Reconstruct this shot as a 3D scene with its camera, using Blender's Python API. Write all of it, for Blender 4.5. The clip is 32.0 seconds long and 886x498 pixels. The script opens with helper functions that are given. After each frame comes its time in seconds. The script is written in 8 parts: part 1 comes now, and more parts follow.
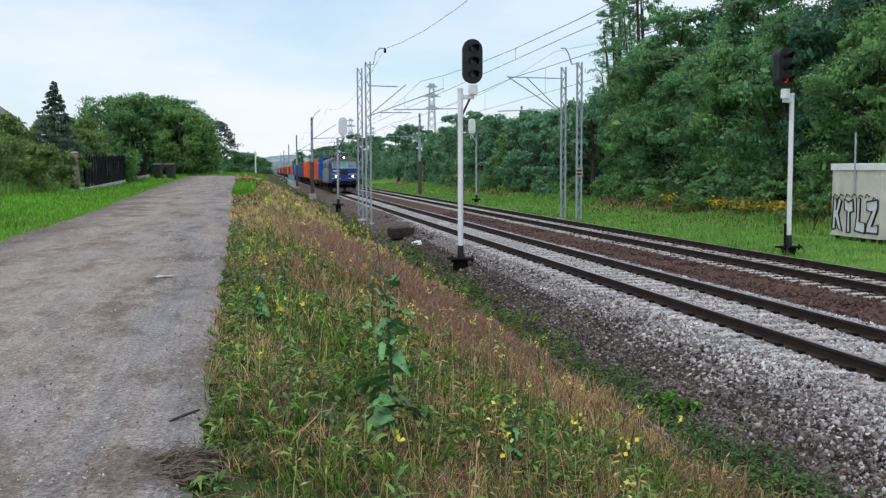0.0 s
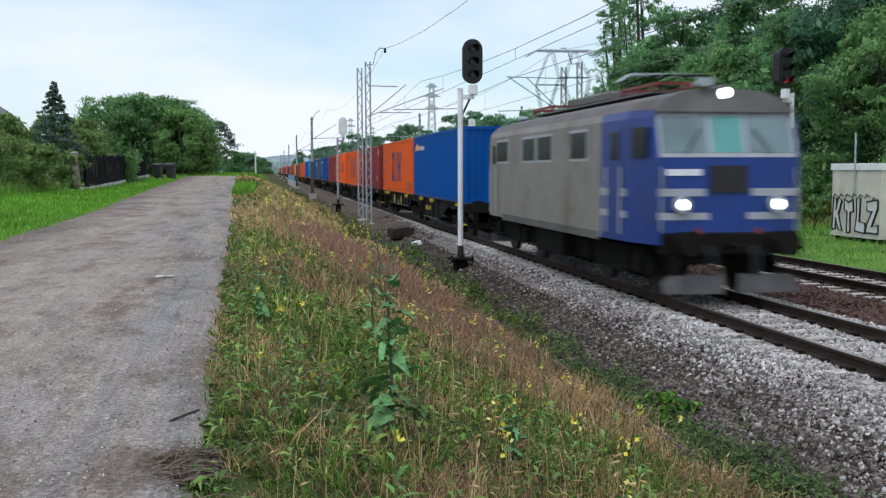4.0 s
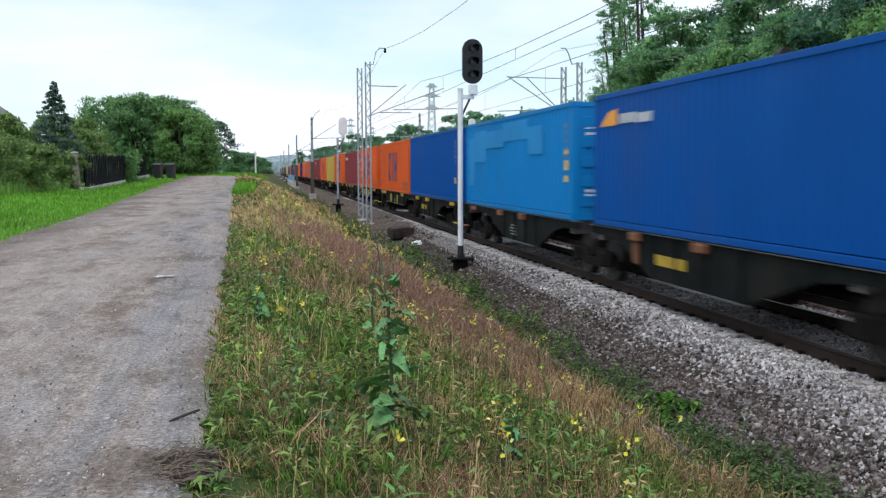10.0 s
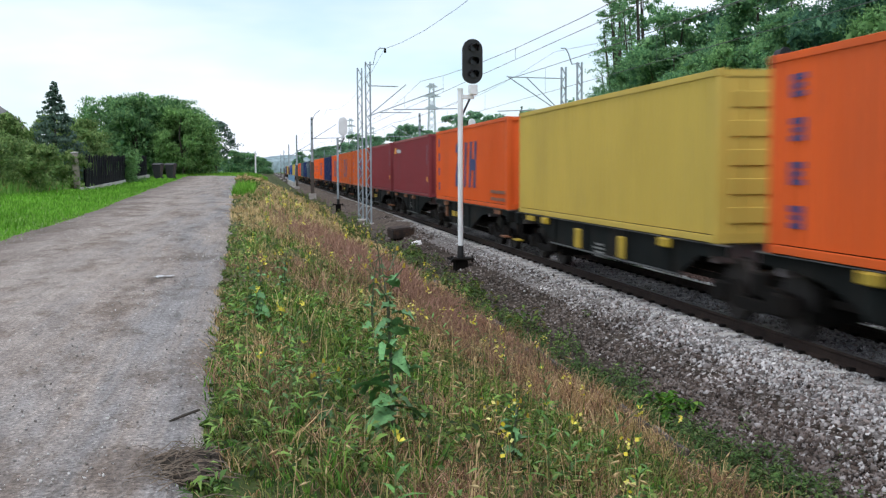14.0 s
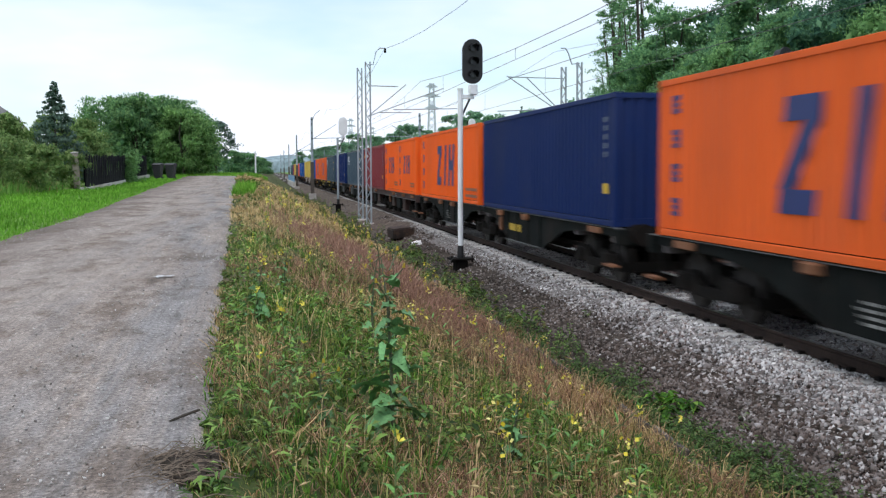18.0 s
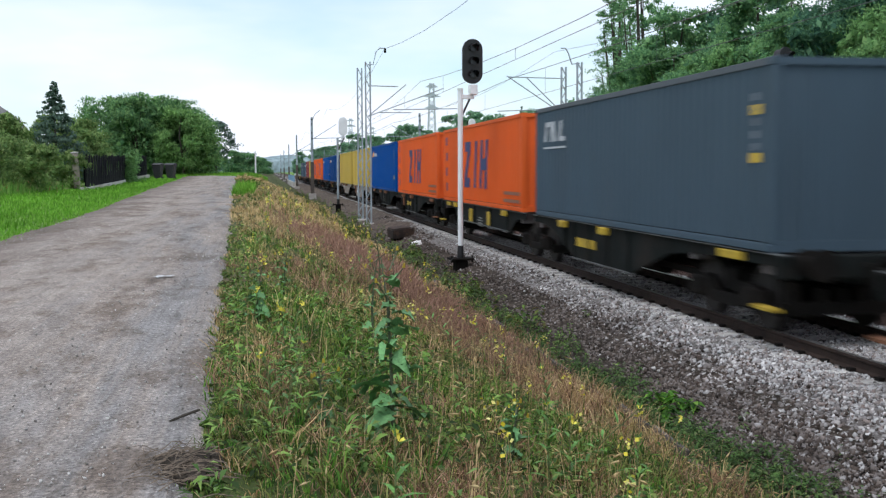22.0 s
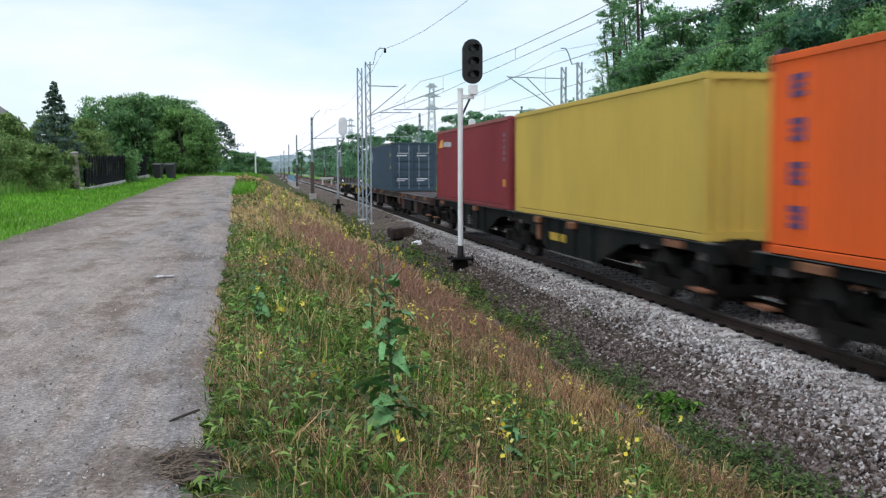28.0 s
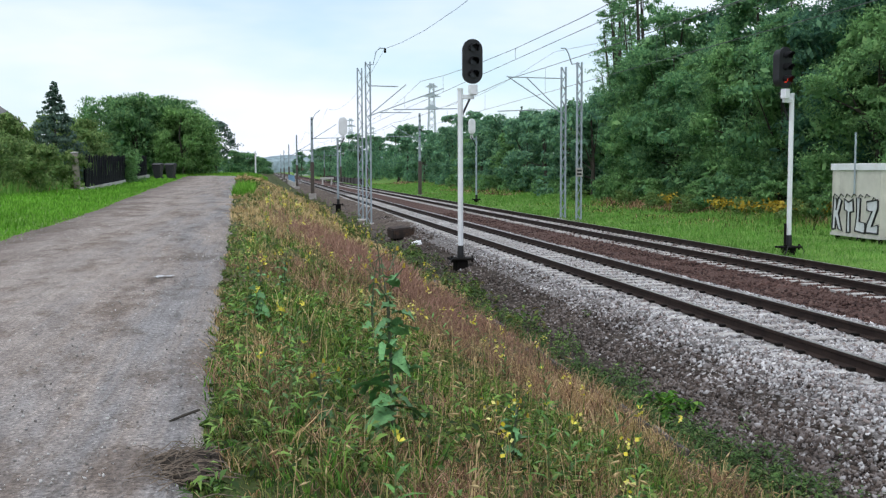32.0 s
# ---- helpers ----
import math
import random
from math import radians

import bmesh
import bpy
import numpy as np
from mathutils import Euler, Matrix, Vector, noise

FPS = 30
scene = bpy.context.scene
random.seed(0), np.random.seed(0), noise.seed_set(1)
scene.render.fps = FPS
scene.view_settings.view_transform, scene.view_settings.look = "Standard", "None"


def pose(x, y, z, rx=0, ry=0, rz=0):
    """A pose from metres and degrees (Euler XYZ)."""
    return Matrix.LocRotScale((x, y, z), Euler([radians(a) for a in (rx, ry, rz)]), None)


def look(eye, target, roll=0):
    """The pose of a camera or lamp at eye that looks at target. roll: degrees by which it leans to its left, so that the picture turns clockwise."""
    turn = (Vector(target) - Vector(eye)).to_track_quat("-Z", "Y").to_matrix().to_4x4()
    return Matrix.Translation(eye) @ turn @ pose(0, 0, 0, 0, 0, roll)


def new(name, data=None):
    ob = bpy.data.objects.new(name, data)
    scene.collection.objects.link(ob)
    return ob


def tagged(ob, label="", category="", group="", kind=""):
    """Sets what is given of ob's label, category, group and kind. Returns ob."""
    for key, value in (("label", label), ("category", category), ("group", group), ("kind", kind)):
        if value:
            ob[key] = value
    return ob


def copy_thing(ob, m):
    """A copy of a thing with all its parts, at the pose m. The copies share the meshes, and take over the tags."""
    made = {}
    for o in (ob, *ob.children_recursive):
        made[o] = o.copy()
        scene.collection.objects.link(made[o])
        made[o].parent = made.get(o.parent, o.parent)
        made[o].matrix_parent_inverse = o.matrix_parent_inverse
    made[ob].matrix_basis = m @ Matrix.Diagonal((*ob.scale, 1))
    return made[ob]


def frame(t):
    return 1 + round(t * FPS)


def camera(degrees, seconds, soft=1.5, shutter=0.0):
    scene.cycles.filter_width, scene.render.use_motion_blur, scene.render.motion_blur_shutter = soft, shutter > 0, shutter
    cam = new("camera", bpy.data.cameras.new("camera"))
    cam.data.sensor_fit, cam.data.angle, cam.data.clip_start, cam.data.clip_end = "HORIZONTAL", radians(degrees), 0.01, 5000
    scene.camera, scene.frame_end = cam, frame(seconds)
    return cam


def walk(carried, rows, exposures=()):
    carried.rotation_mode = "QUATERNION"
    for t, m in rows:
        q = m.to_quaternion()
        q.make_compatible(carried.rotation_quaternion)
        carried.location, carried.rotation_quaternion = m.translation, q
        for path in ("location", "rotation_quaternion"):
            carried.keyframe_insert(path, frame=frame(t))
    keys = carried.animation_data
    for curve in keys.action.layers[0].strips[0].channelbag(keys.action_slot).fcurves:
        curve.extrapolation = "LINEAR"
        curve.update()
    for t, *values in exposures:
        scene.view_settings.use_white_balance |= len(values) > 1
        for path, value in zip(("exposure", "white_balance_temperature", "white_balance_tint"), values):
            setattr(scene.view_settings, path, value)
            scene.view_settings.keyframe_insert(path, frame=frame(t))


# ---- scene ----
# z = 0 at the rail heads of the near track, y runs along the rails, x to the right of the camera
CAM_Z = 2.256
cam = camera(46.13, 32.0, soft=1.3, shutter=0.5)
EYE = (0.0, 0.0, CAM_Z)
AIM = (math.sin(radians(9.552)) * math.cos(radians(4.337)), math.cos(radians(9.552)) * math.cos(radians(4.337)), CAM_Z - math.sin(radians(4.337)))
walk(cam, [(0.0, look(EYE, AIM, -0.18)), (32.0, look(EYE, AIM, -0.18))],
     [(0.0, -0.06, 6480, 11), (3.0, -0.05, 6480, 11), (9.0, 0.12, 6480, 11), (14.0, 0.18, 6480, 11), (20.0, 0.15, 6480, 11), (25.0, 0.12, 6480, 11), (32.0, 0.08, 6480, 11)])

# ---- light: bright overcast sky and a weak, wide sun ----
SUN_EL, SUN_AZ = 60.0, 215.0
world = bpy.data.worlds.new("sky")
scene.world = world
world.use_nodes = True
wn, wl = world.node_tree.nodes, world.node_tree.links
wn.clear()
w_out = wn.new("ShaderNodeOutputWorld")
w_bg = wn.new("ShaderNodeBackground")
w_sky = wn.new("ShaderNodeTexSky")
w_sky.sky_type, w_sky.sun_disc = "NISHITA", False
w_sky.sun_elevation, w_sky.sun_rotation = radians(SUN_EL), radians(SUN_AZ)
w_co = wn.new("ShaderNodeTexCoord")
w_map = wn.new("ShaderNodeMapping")
w_map.inputs["Location"].default_value = (0.9, 0.35, 0.15)
w_map.inputs["Scale"].default_value = (1.6, 1.6, 5.5)
w_no = wn.new("ShaderNodeTexNoise")
w_no.inputs["Scale"].default_value, w_no.inputs["Detail"].default_value = 1.3, 5.0
w_no.inputs["Roughness"].default_value = 0.5
w_ramp = wn.new("ShaderNodeValToRGB")
w_ramp.color_ramp.elements[0].position, w_ramp.color_ramp.elements[0].color = 0.36, (0.40, 0.40, 0.40, 1)
w_ramp.color_ramp.elements[1].position, w_ramp.color_ramp.elements[1].color = 0.60, (1, 1, 1, 1)
w_gain = wn.new("ShaderNodeMix")
w_gain.data_type, w_gain.blend_type = "RGBA", "MULTIPLY"
w_gain.inputs[0].default_value = 1.0
w_gain.inputs[7].default_value = (0.105, 0.15, 0.16, 1)
w_mix = wn.new("ShaderNodeMix")
w_mix.data_type = "RGBA"
w_mix.inputs[7].default_value = (1.0, 1.065, 1.175, 1)
wl.new(w_co.outputs["Generated"], w_map.inputs["Vector"])
wl.new(w_map.outputs[0], w_no.inputs["Vector"])
wl.new(w_no.outputs[0], w_ramp.inputs[0])
wl.new(w_sky.outputs[0], w_gain.inputs[6])
wl.new(w_ramp.outputs[0], w_mix.inputs[0])
wl.new(w_gain.outputs[2], w_mix.inputs[6])
wl.new(w_mix.outputs[2], w_bg.inputs[0])
w_bg.inputs[1].default_value = 0.95
wl.new(w_bg.outputs[0], w_out.inputs[0])

sun = new("sun", bpy.data.lights.new("sun", "SUN"))
sun.data.energy, sun.data.angle, sun.data.color = 1.35, radians(25), (0.99, 0.98, 0.985)
az, el = radians(SUN_AZ), radians(SUN_EL)
sun.matrix_world = look((30 * math.sin(az) * math.cos(el), 30 * math.cos(az) * math.cos(el), 30 * math.sin(el)), (0, 0, 0))


# ---- materials ----
def mat(name, col, rough=0.6, metal=0.0, var=0.18, scale=4.0, bump=0.15, fine=40.0, dirt=None, dirt_amount=0.35, dirt_scale=0.8, per_object=0.0, stretch=(1, 1, 1), spec=0.4):
    m = bpy.data.materials.new(name)
    m.use_nodes = True
    n, l = m.node_tree.nodes, m.node_tree.links
    b = n["Principled BSDF"]
    b.inputs["Roughness"].default_value, b.inputs["Metallic"].default_value = rough, metal
    b.inputs["Specular IOR Level"].default_value = spec
    co = n.new("ShaderNodeTexCoord")
    mp = n.new("ShaderNodeMapping")
    mp.inputs["Scale"].default_value = stretch
    l.new(co.outputs["Object"], mp.inputs["Vector"])
    no = n.new("ShaderNodeTexNoise")
    no.inputs["Scale"].default_value, no.inputs["Detail"].default_value = scale, 6.0
    l.new(mp.outputs[0], no.inputs["Vector"])
    ra = n.new("ShaderNodeValToRGB")
    ra.color_ramp.elements[0].position, ra.color_ramp.elements[1].position = 0.3, 0.7
    ra.color_ramp.elements[0].color = (*[c * (1 - var) for c in col], 1)
    ra.color_ramp.elements[1].color = (*[min(1, c * (1 + var)) for c in col], 1)
    l.new(no.outputs[0], ra.inputs[0])
    out = ra.outputs[0]
    if dirt:
        dn = n.new("ShaderNodeTexNoise")
        dn.inputs["Scale"].default_value, dn.inputs["Detail"].default_value, dn.inputs["Roughness"].default_value = dirt_scale, 8.0, 0.65
        l.new(mp.outputs[0], dn.inputs["Vector"])
        dr = n.new("ShaderNodeValToRGB")
        dr.color_ramp.elements[0].position, dr.color_ramp.elements[1].position = 0.48, 0.68
        dr.color_ramp.elements[1].color = (dirt_amount * 2, dirt_amount * 2, dirt_amount * 2, 1) if dirt_amount < 0.5 else (1, 1, 1, 1)
        l.new(dn.outputs[0], dr.inputs[0])
        mx = n.new("ShaderNodeMix")
        mx.data_type = "RGBA"
        mx.inputs[7].default_value = (*dirt, 1)
        l.new(dr.outputs[0], mx.inputs[0])
        l.new(out, mx.inputs[6])
        out = mx.outputs[2]
    if per_object:
        oi = n.new("ShaderNodeObjectInfo")
        mr = n.new("ShaderNodeMapRange")
        mr.inputs[3].default_value, mr.inputs[4].default_value = 1 - per_object, 1 + per_object
        l.new(oi.outputs["Random"], mr.inputs[0])
        hs = n.new("ShaderNodeHueSaturation")
        l.new(mr.outputs[0], hs.inputs["Value"])
        l.new(out, hs.inputs["Color"])
        out = hs.outputs[0]
    l.new(out, b.inputs["Base Color"])
    if bump:
        fn = n.new("ShaderNodeTexNoise")
        fn.inputs["Scale"].default_value, fn.inputs["Detail"].default_value = fine, 4.0
        l.new(mp.outputs[0], fn.inputs["Vector"])
        bu = n.new("ShaderNodeBump")
        bu.inputs["Strength"].default_value, bu.inputs["Distance"].default_value = bump, 0.02
        l.new(fn.outputs[0], bu.inputs["Height"])
        l.new(bu.outputs[0], b.inputs["Normal"])
        rr = n.new("ShaderNodeMapRange")
        rr.inputs[3].default_value, rr.inputs[4].default_value = max(0, rough - 0.1), min(1, rough + 0.12)
        l.new(no.outputs[0], rr.inputs[0])
        l.new(rr.outputs[0], b.inputs["Roughness"])
    return m


def island_mat(name, cols, rough=0.7, translucent=0.0, spec=0.3):
    """Colour varied from piece to piece of one mesh."""
    m = bpy.data.materials.new(name)
    m.use_nodes = True
    n, l = m.node_tree.nodes, m.node_tree.links
    b = n["Principled BSDF"]
    b.inputs["Roughness"].default_value = rough
    b.inputs["Specular IOR Level"].default_value = spec
    g = n.new("ShaderNodeNewGeometry")
    ra = n.new("ShaderNodeValToRGB")
    el = ra.color_ramp.elements
    while len(el) < len(cols):
        el.new(0.5)
    for i, c in enumerate(cols):
        el[i].position = i / (len(cols) - 1)
        el[i].color = (*c, 1)
    l.new(g.outputs["Random Per Island"], ra.inputs[0])
    co = n.new("ShaderNodeTexCoord")
    no = n.new("ShaderNodeTexNoise")
    no.inputs["Scale"].default_value, no.inputs["Detail"].default_value = 0.6, 4.0
    l.new(co.outputs["Object"], no.inputs["Vector"])
    mr = n.new("ShaderNodeMapRange")
    mr.inputs[1].default_value, mr.inputs[2].default_value = 0.3, 0.7
    mr.inputs[3].default_value, mr.inputs[4].default_value = 0.75, 1.25
    l.new(no.outputs[0], mr.inputs[0])
    hs = n.new("ShaderNodeHueSaturation")
    l.new(mr.outputs[0], hs.inputs["Value"])
    l.new(ra.outputs[0], hs.inputs["Color"])
    l.new(hs.outputs[0], b.inputs["Base Color"])
    if translucent:
        tr = n.new("ShaderNodeBsdfTranslucent")
        l.new(hs.outputs[0], tr.inputs[0])
        ms = n.new("ShaderNodeMixShader")
        ms.inputs[0].default_value = translucent
        l.new(b.outputs[0], ms.inputs[1])
        l.new(tr.outputs[0], ms.inputs[2])
        l.new(ms.outputs[0], n["Material Output"].inputs["Surface"])
    return m


def glow(name, col, strength):
    m = mat(name, col, 0.3, bump=0)
    b = m.node_tree.nodes["Principled BSDF"]
    b.inputs["Emission Color"].default_value, b.inputs["Emission Strength"].default_value = (*col, 1), strength
    return m


def ground_mat(name, layers, scale, bump=0.4, fine=30.0):
    """Soil or turf: patches of several colours at two sizes."""
    m = bpy.data.materials.new(name)
    m.use_nodes = True
    n, l = m.node_tree.nodes, m.node_tree.links
    b = n["Principled BSDF"]
    b.inputs["Roughness"].default_value = 0.95
    b.inputs["Specular IOR Level"].default_value = 0.15
    co = n.new("ShaderNodeTexCoord")
    no = n.new("ShaderNodeTexNoise")
    no.inputs["Scale"].default_value, no.inputs["Detail"].default_value, no.inputs["Roughness"].default_value = scale, 9.0, 0.68
    l.new(co.outputs["Object"], no.inputs["Vector"])
    ra = n.new("ShaderNodeValToRGB")
    el = ra.color_ramp.elements
    while len(el) < len(layers):
        el.new(0.5)
    for i, (p, c) in enumerate(layers):
        el[i].position, el[i].color = p, (*c, 1)
    l.new(no.outputs[0], ra.inputs[0])
    f = n.new("ShaderNodeTexNoise")
    f.inputs["Scale"].default_value, f.inputs["Detail"].default_value = fine, 6.0
    l.new(co.outputs["Object"], f.inputs["Vector"])
    mr = n.new("ShaderNodeMapRange")
    mr.inputs[1].default_value, mr.inputs[2].default_value = 0.3, 0.7
    mr.inputs[3].default_value, mr.inputs[4].default_value = 0.7, 1.3
    l.new(f.outputs[0], mr.inputs[0])
    hs = n.new("ShaderNodeHueSaturation")
    l.new(mr.outputs[0], hs.inputs["Value"])
    l.new(ra.outputs[0], hs.inputs["Color"])
    l.new(hs.outputs[0], b.inputs["Base Color"])
    bu = n.new("ShaderNodeBump")
    bu.inputs["Strength"].default_value, bu.inputs["Distance"].default_value = bump, 0.04
    l.new(f.outputs[0], bu.inputs["Height"])
    l.new(bu.outputs[0], b.inputs["Normal"])
    return m


M = {
    "earth": ground_mat("turf", [(0.3, (0.035, 0.055, 0.015)), (0.48, (0.06, 0.08, 0.025)), (0.62, (0.10, 0.085, 0.045)), (0.8, (0.07, 0.055, 0.035))], 0.35),
    "steel": mat("galvanised_steel", (0.34, 0.40, 0.44), 0.6, 0.2, 0.2, 3, 0.1, 60, (0.22, 0.2, 0.18), 0.3),
    "dark_steel": mat("weathered_dark_steel", (0.012, 0.011, 0.010), 0.8, 0.0, 0.3, 3, 0.2, 30, (0.025, 0.018, 0.015), 0.3, spec=0.06),
    "rail": mat("rusty_rail", (0.036, 0.025, 0.021), 0.8, 0.0, 0.3, 6, 0.2, 50, (0.05, 0.034, 0.027), 0.4, 1.5, spec=0.15),
    "rail_head": mat("worn_rail_head", (0.42, 0.40, 0.38), 0.32, 0.9, 0.1, 3, 0.05),
    "concrete": mat("concrete", (0.50, 0.48, 0.45), 0.9, 0, 0.15, 5, 0.3, 40, (0.26, 0.22, 0.19), 0.3, per_object=0.18),
    "white_paint": mat("white_paint", (0.78, 0.79, 0.80), 0.5, 0, 0.06, 4, 0.05, 60, (0.5, 0.48, 0.45), 0.2, 2),
    "black_paint": mat("black_paint", (0.018, 0.018, 0.02), 0.5, 0, 0.3, 4, 0.05),
    "bark": mat("bark", (0.055, 0.046, 0.036), 0.9, 0, 0.35, 3, 0.6, 14, stretch=(3, 3, 0.6)),
    # steel of the far pylons, lightened in colour to suggest haze
    "far_steel": mat("pale_far_steel", (0.50, 0.55, 0.60), 0.7, 0, 0.1, 2, 0),
    "soil": ground_mat("dark_soil", [(0.3, (0.022, 0.018, 0.014)), (0.5, (0.045, 0.036, 0.028)), (0.7, (0.085, 0.068, 0.055))], 3.0, 0.8, 25.0),
    "wire": mat("wire_metal", (0.10, 0.11, 0.11), 0.5, 0.5, 0.1, 2, 0),
    "glass_lens": mat("dark_lens", (0.02, 0.02, 0.025), 0.12, 0, 0.05, 2, 0),
}


# ---- mesh helpers ----
def part(name, bm, material, parent=None, label="", smooth=False):
    me = bpy.data.meshes.new(name)
    bm.normal_update()
    bm.to_mesh(me)
    bm.free()
    for m in material if isinstance(material, (list, tuple)) else (material,):
        me.materials.append(m)
    if smooth:
        me.polygons.foreach_set("use_smooth", [True] * len(me.polygons))
    ob = new(name, me)
    if parent is not None:
        ob.parent = parent
    if label:
        ob["label"] = label
    return ob


def share(ob, m, parent):
    """Another part on the same mesh."""
    o = new(ob.name.split(".")[0], ob.data)
    o.parent = parent
    o.matrix_basis = m
    return o


def empty(name, m=None):
    e = new(name)
    e.empty_display_size = 0.3
    if m is not None:
        e.matrix_basis = m
    return e


def box(bm, x0, x1, y0, y1, z0, z1, bevel=0.0):
    r = bmesh.ops.create_cube(bm, size=1, matrix=Matrix.Translation(((x0 + x1) / 2, (y0 + y1) / 2, (z0 + z1) / 2)) @ Matrix.Diagonal((x1 - x0, y1 - y0, z1 - z0, 1)))
    if bevel:
        es = {e for v in r["verts"] for e in v.link_edges}
        bmesh.ops.bevel(bm, geom=list(es), offset=bevel, segments=1, affect="EDGES", profile=0.5)
    return bm


def nb():
    return bmesh.new()


def boxm(x0, x1, y0, y1, z0, z1, bevel=0.0):
    return box(nb(), x0, x1, y0, y1, z0, z1, bevel)


def cyl(bm, a, b, r0, r1=None, n=10):
    a, b = Vector(a), Vector(b)
    d = b - a
    q = d.to_track_quat("Z", "Y").to_matrix().to_4x4()
    bmesh.ops.create_cone(bm, cap_ends=True, segments=n, radius1=r0, radius2=r0 if r1 is None else r1, depth=d.length, matrix=Matrix.Translation((a + b) / 2) @ q)
    return bm


def tube(bm, pts, r, n=6):
    pts = [Vector(p) for p in pts]
    rings = []
    for i, p in enumerate(pts):
        d = (pts[min(i + 1, len(pts) - 1)] - pts[max(i - 1, 0)]).normalized()
        up = Vector((0, 0, 1)) if abs(d.z) < 0.9 else Vector((1, 0, 0))
        s = d.cross(up).normalized()
        u = s.cross(d)
        rad = r[i] if isinstance(r, (list, tuple)) else r
        rings.append([bm.verts.new(p + rad * (math.cos(2 * math.pi * k / n) * s + math.sin(2 * math.pi * k / n) * u)) for k in range(n)])
    for a, b in zip(rings, rings[1:]):
        for k in range(n):
            bm.faces.new((a[k], a[(k + 1) % n], b[(k + 1) % n], b[k]))
    bm.faces.new(rings[0][::-1])
    bm.faces.new(rings[-1])
    return bm


def prism(bm, poly, axis, a, b):
    """A polygon (pairs in the two other axes) drawn out along axis from a to b."""
    def put(p, v):
        return {"x": (v, p[0], p[1]), "y": (p[0], v, p[1]), "z": (p[0], p[1], v)}[axis]
    f = [bm.verts.new(put(p, a)) for p in poly]
    g = [bm.verts.new(put(p, b)) for p in poly]
    k = len(poly)
    bm.faces.new(f)
    bm.faces.new(g[::-1])
    for i in range(k):
        bm.faces.new((f[(i + 1) % k], f[i], g[i], g[(i + 1) % k]))
    bmesh.ops.recalc_face_normals(bm, faces=bm.faces)
    return bm


def fast(name, verts, faces, material, smooth=False, normals=None):
    """A mesh object from numpy arrays: vertices (n, 3), faces (m, k), and normals (n, 3) if they are to be soft."""
    me = bpy.data.meshes.new(name)
    verts, faces = np.asarray(verts, np.float32), np.asarray(faces, np.int32)
    k = faces.shape[1]
    me.vertices.add(len(verts))
    me.vertices.foreach_set("co", verts.ravel())
    me.loops.add(faces.size)
    me.loops.foreach_set("vertex_index", faces.ravel())
    me.polygons.add(len(faces))
    me.polygons.foreach_set("loop_start", np.arange(0, faces.size, k, dtype=np.int32))
    if smooth:
        me.polygons.foreach_set("use_smooth", np.ones(len(faces), bool))
    me.materials.append(material)
    me.update(calc_edges=True)
    if normals is not None:
        me.polygons.foreach_set("use_smooth", np.ones(len(faces), bool))
        me.normals_split_custom_set_from_vertices(np.asarray(normals, np.float32))
    return new(name, me)


RNG = np.random.default_rng(7)


# ---- lie of the land ----
def road_level(y):
    return 0.66 + 0.0122 * np.clip(y, -40, 95)


def road_right(y):
    return -0.38 - 0.0265 * np.clip(y - 6, 0, 90)


def road_left(y):
    return np.interp(y, [0, 21, 30, 41, 66, 95], [-5.0, -5.12, -5.12, -5.5, -6.2, -7.0])


def smooth01(s):
    s = np.clip(s, 0, 1)
    return s * s * (3 - 2 * s)


def land(x, y):
    """Height of the ground."""
    x, y = np.asarray(x, float), np.asarray(y, float)
    r, xe = road_level(y) - 0.03, road_right(y)
    s = (x - xe) / (4.0 - xe)
    bank = r + (-0.58 - r) * smooth01((s - 0.12) / 0.92) + 0.05 * np.sin(np.clip(s, 0, 1) * math.pi) * np.sin(x * 3.1 + y * 1.3)
    z = np.where(x < xe, r, np.where(x < 4.0, bank, -0.66))
    left = np.clip((-5.6 - x) / 4.0, 0, 1)
    z = z + np.where(x < -5.6, 0.25 * smooth01(left) * np.clip((58 - y) / 20, 0, 1), 0)
    z = z + np.where(x < -8.2, 0.9 * smooth01((-8.2 - x) / 5) * np.clip((50 - y) / 12, 0, 1), 0)
    z = np.where(x > 14.2, -0.66 + 0.3 * smooth01((x - 14.2) / 1.2), z)
    return z + np.where(x > 27, 0.6 * smooth01((x - 27) / 10), 0)


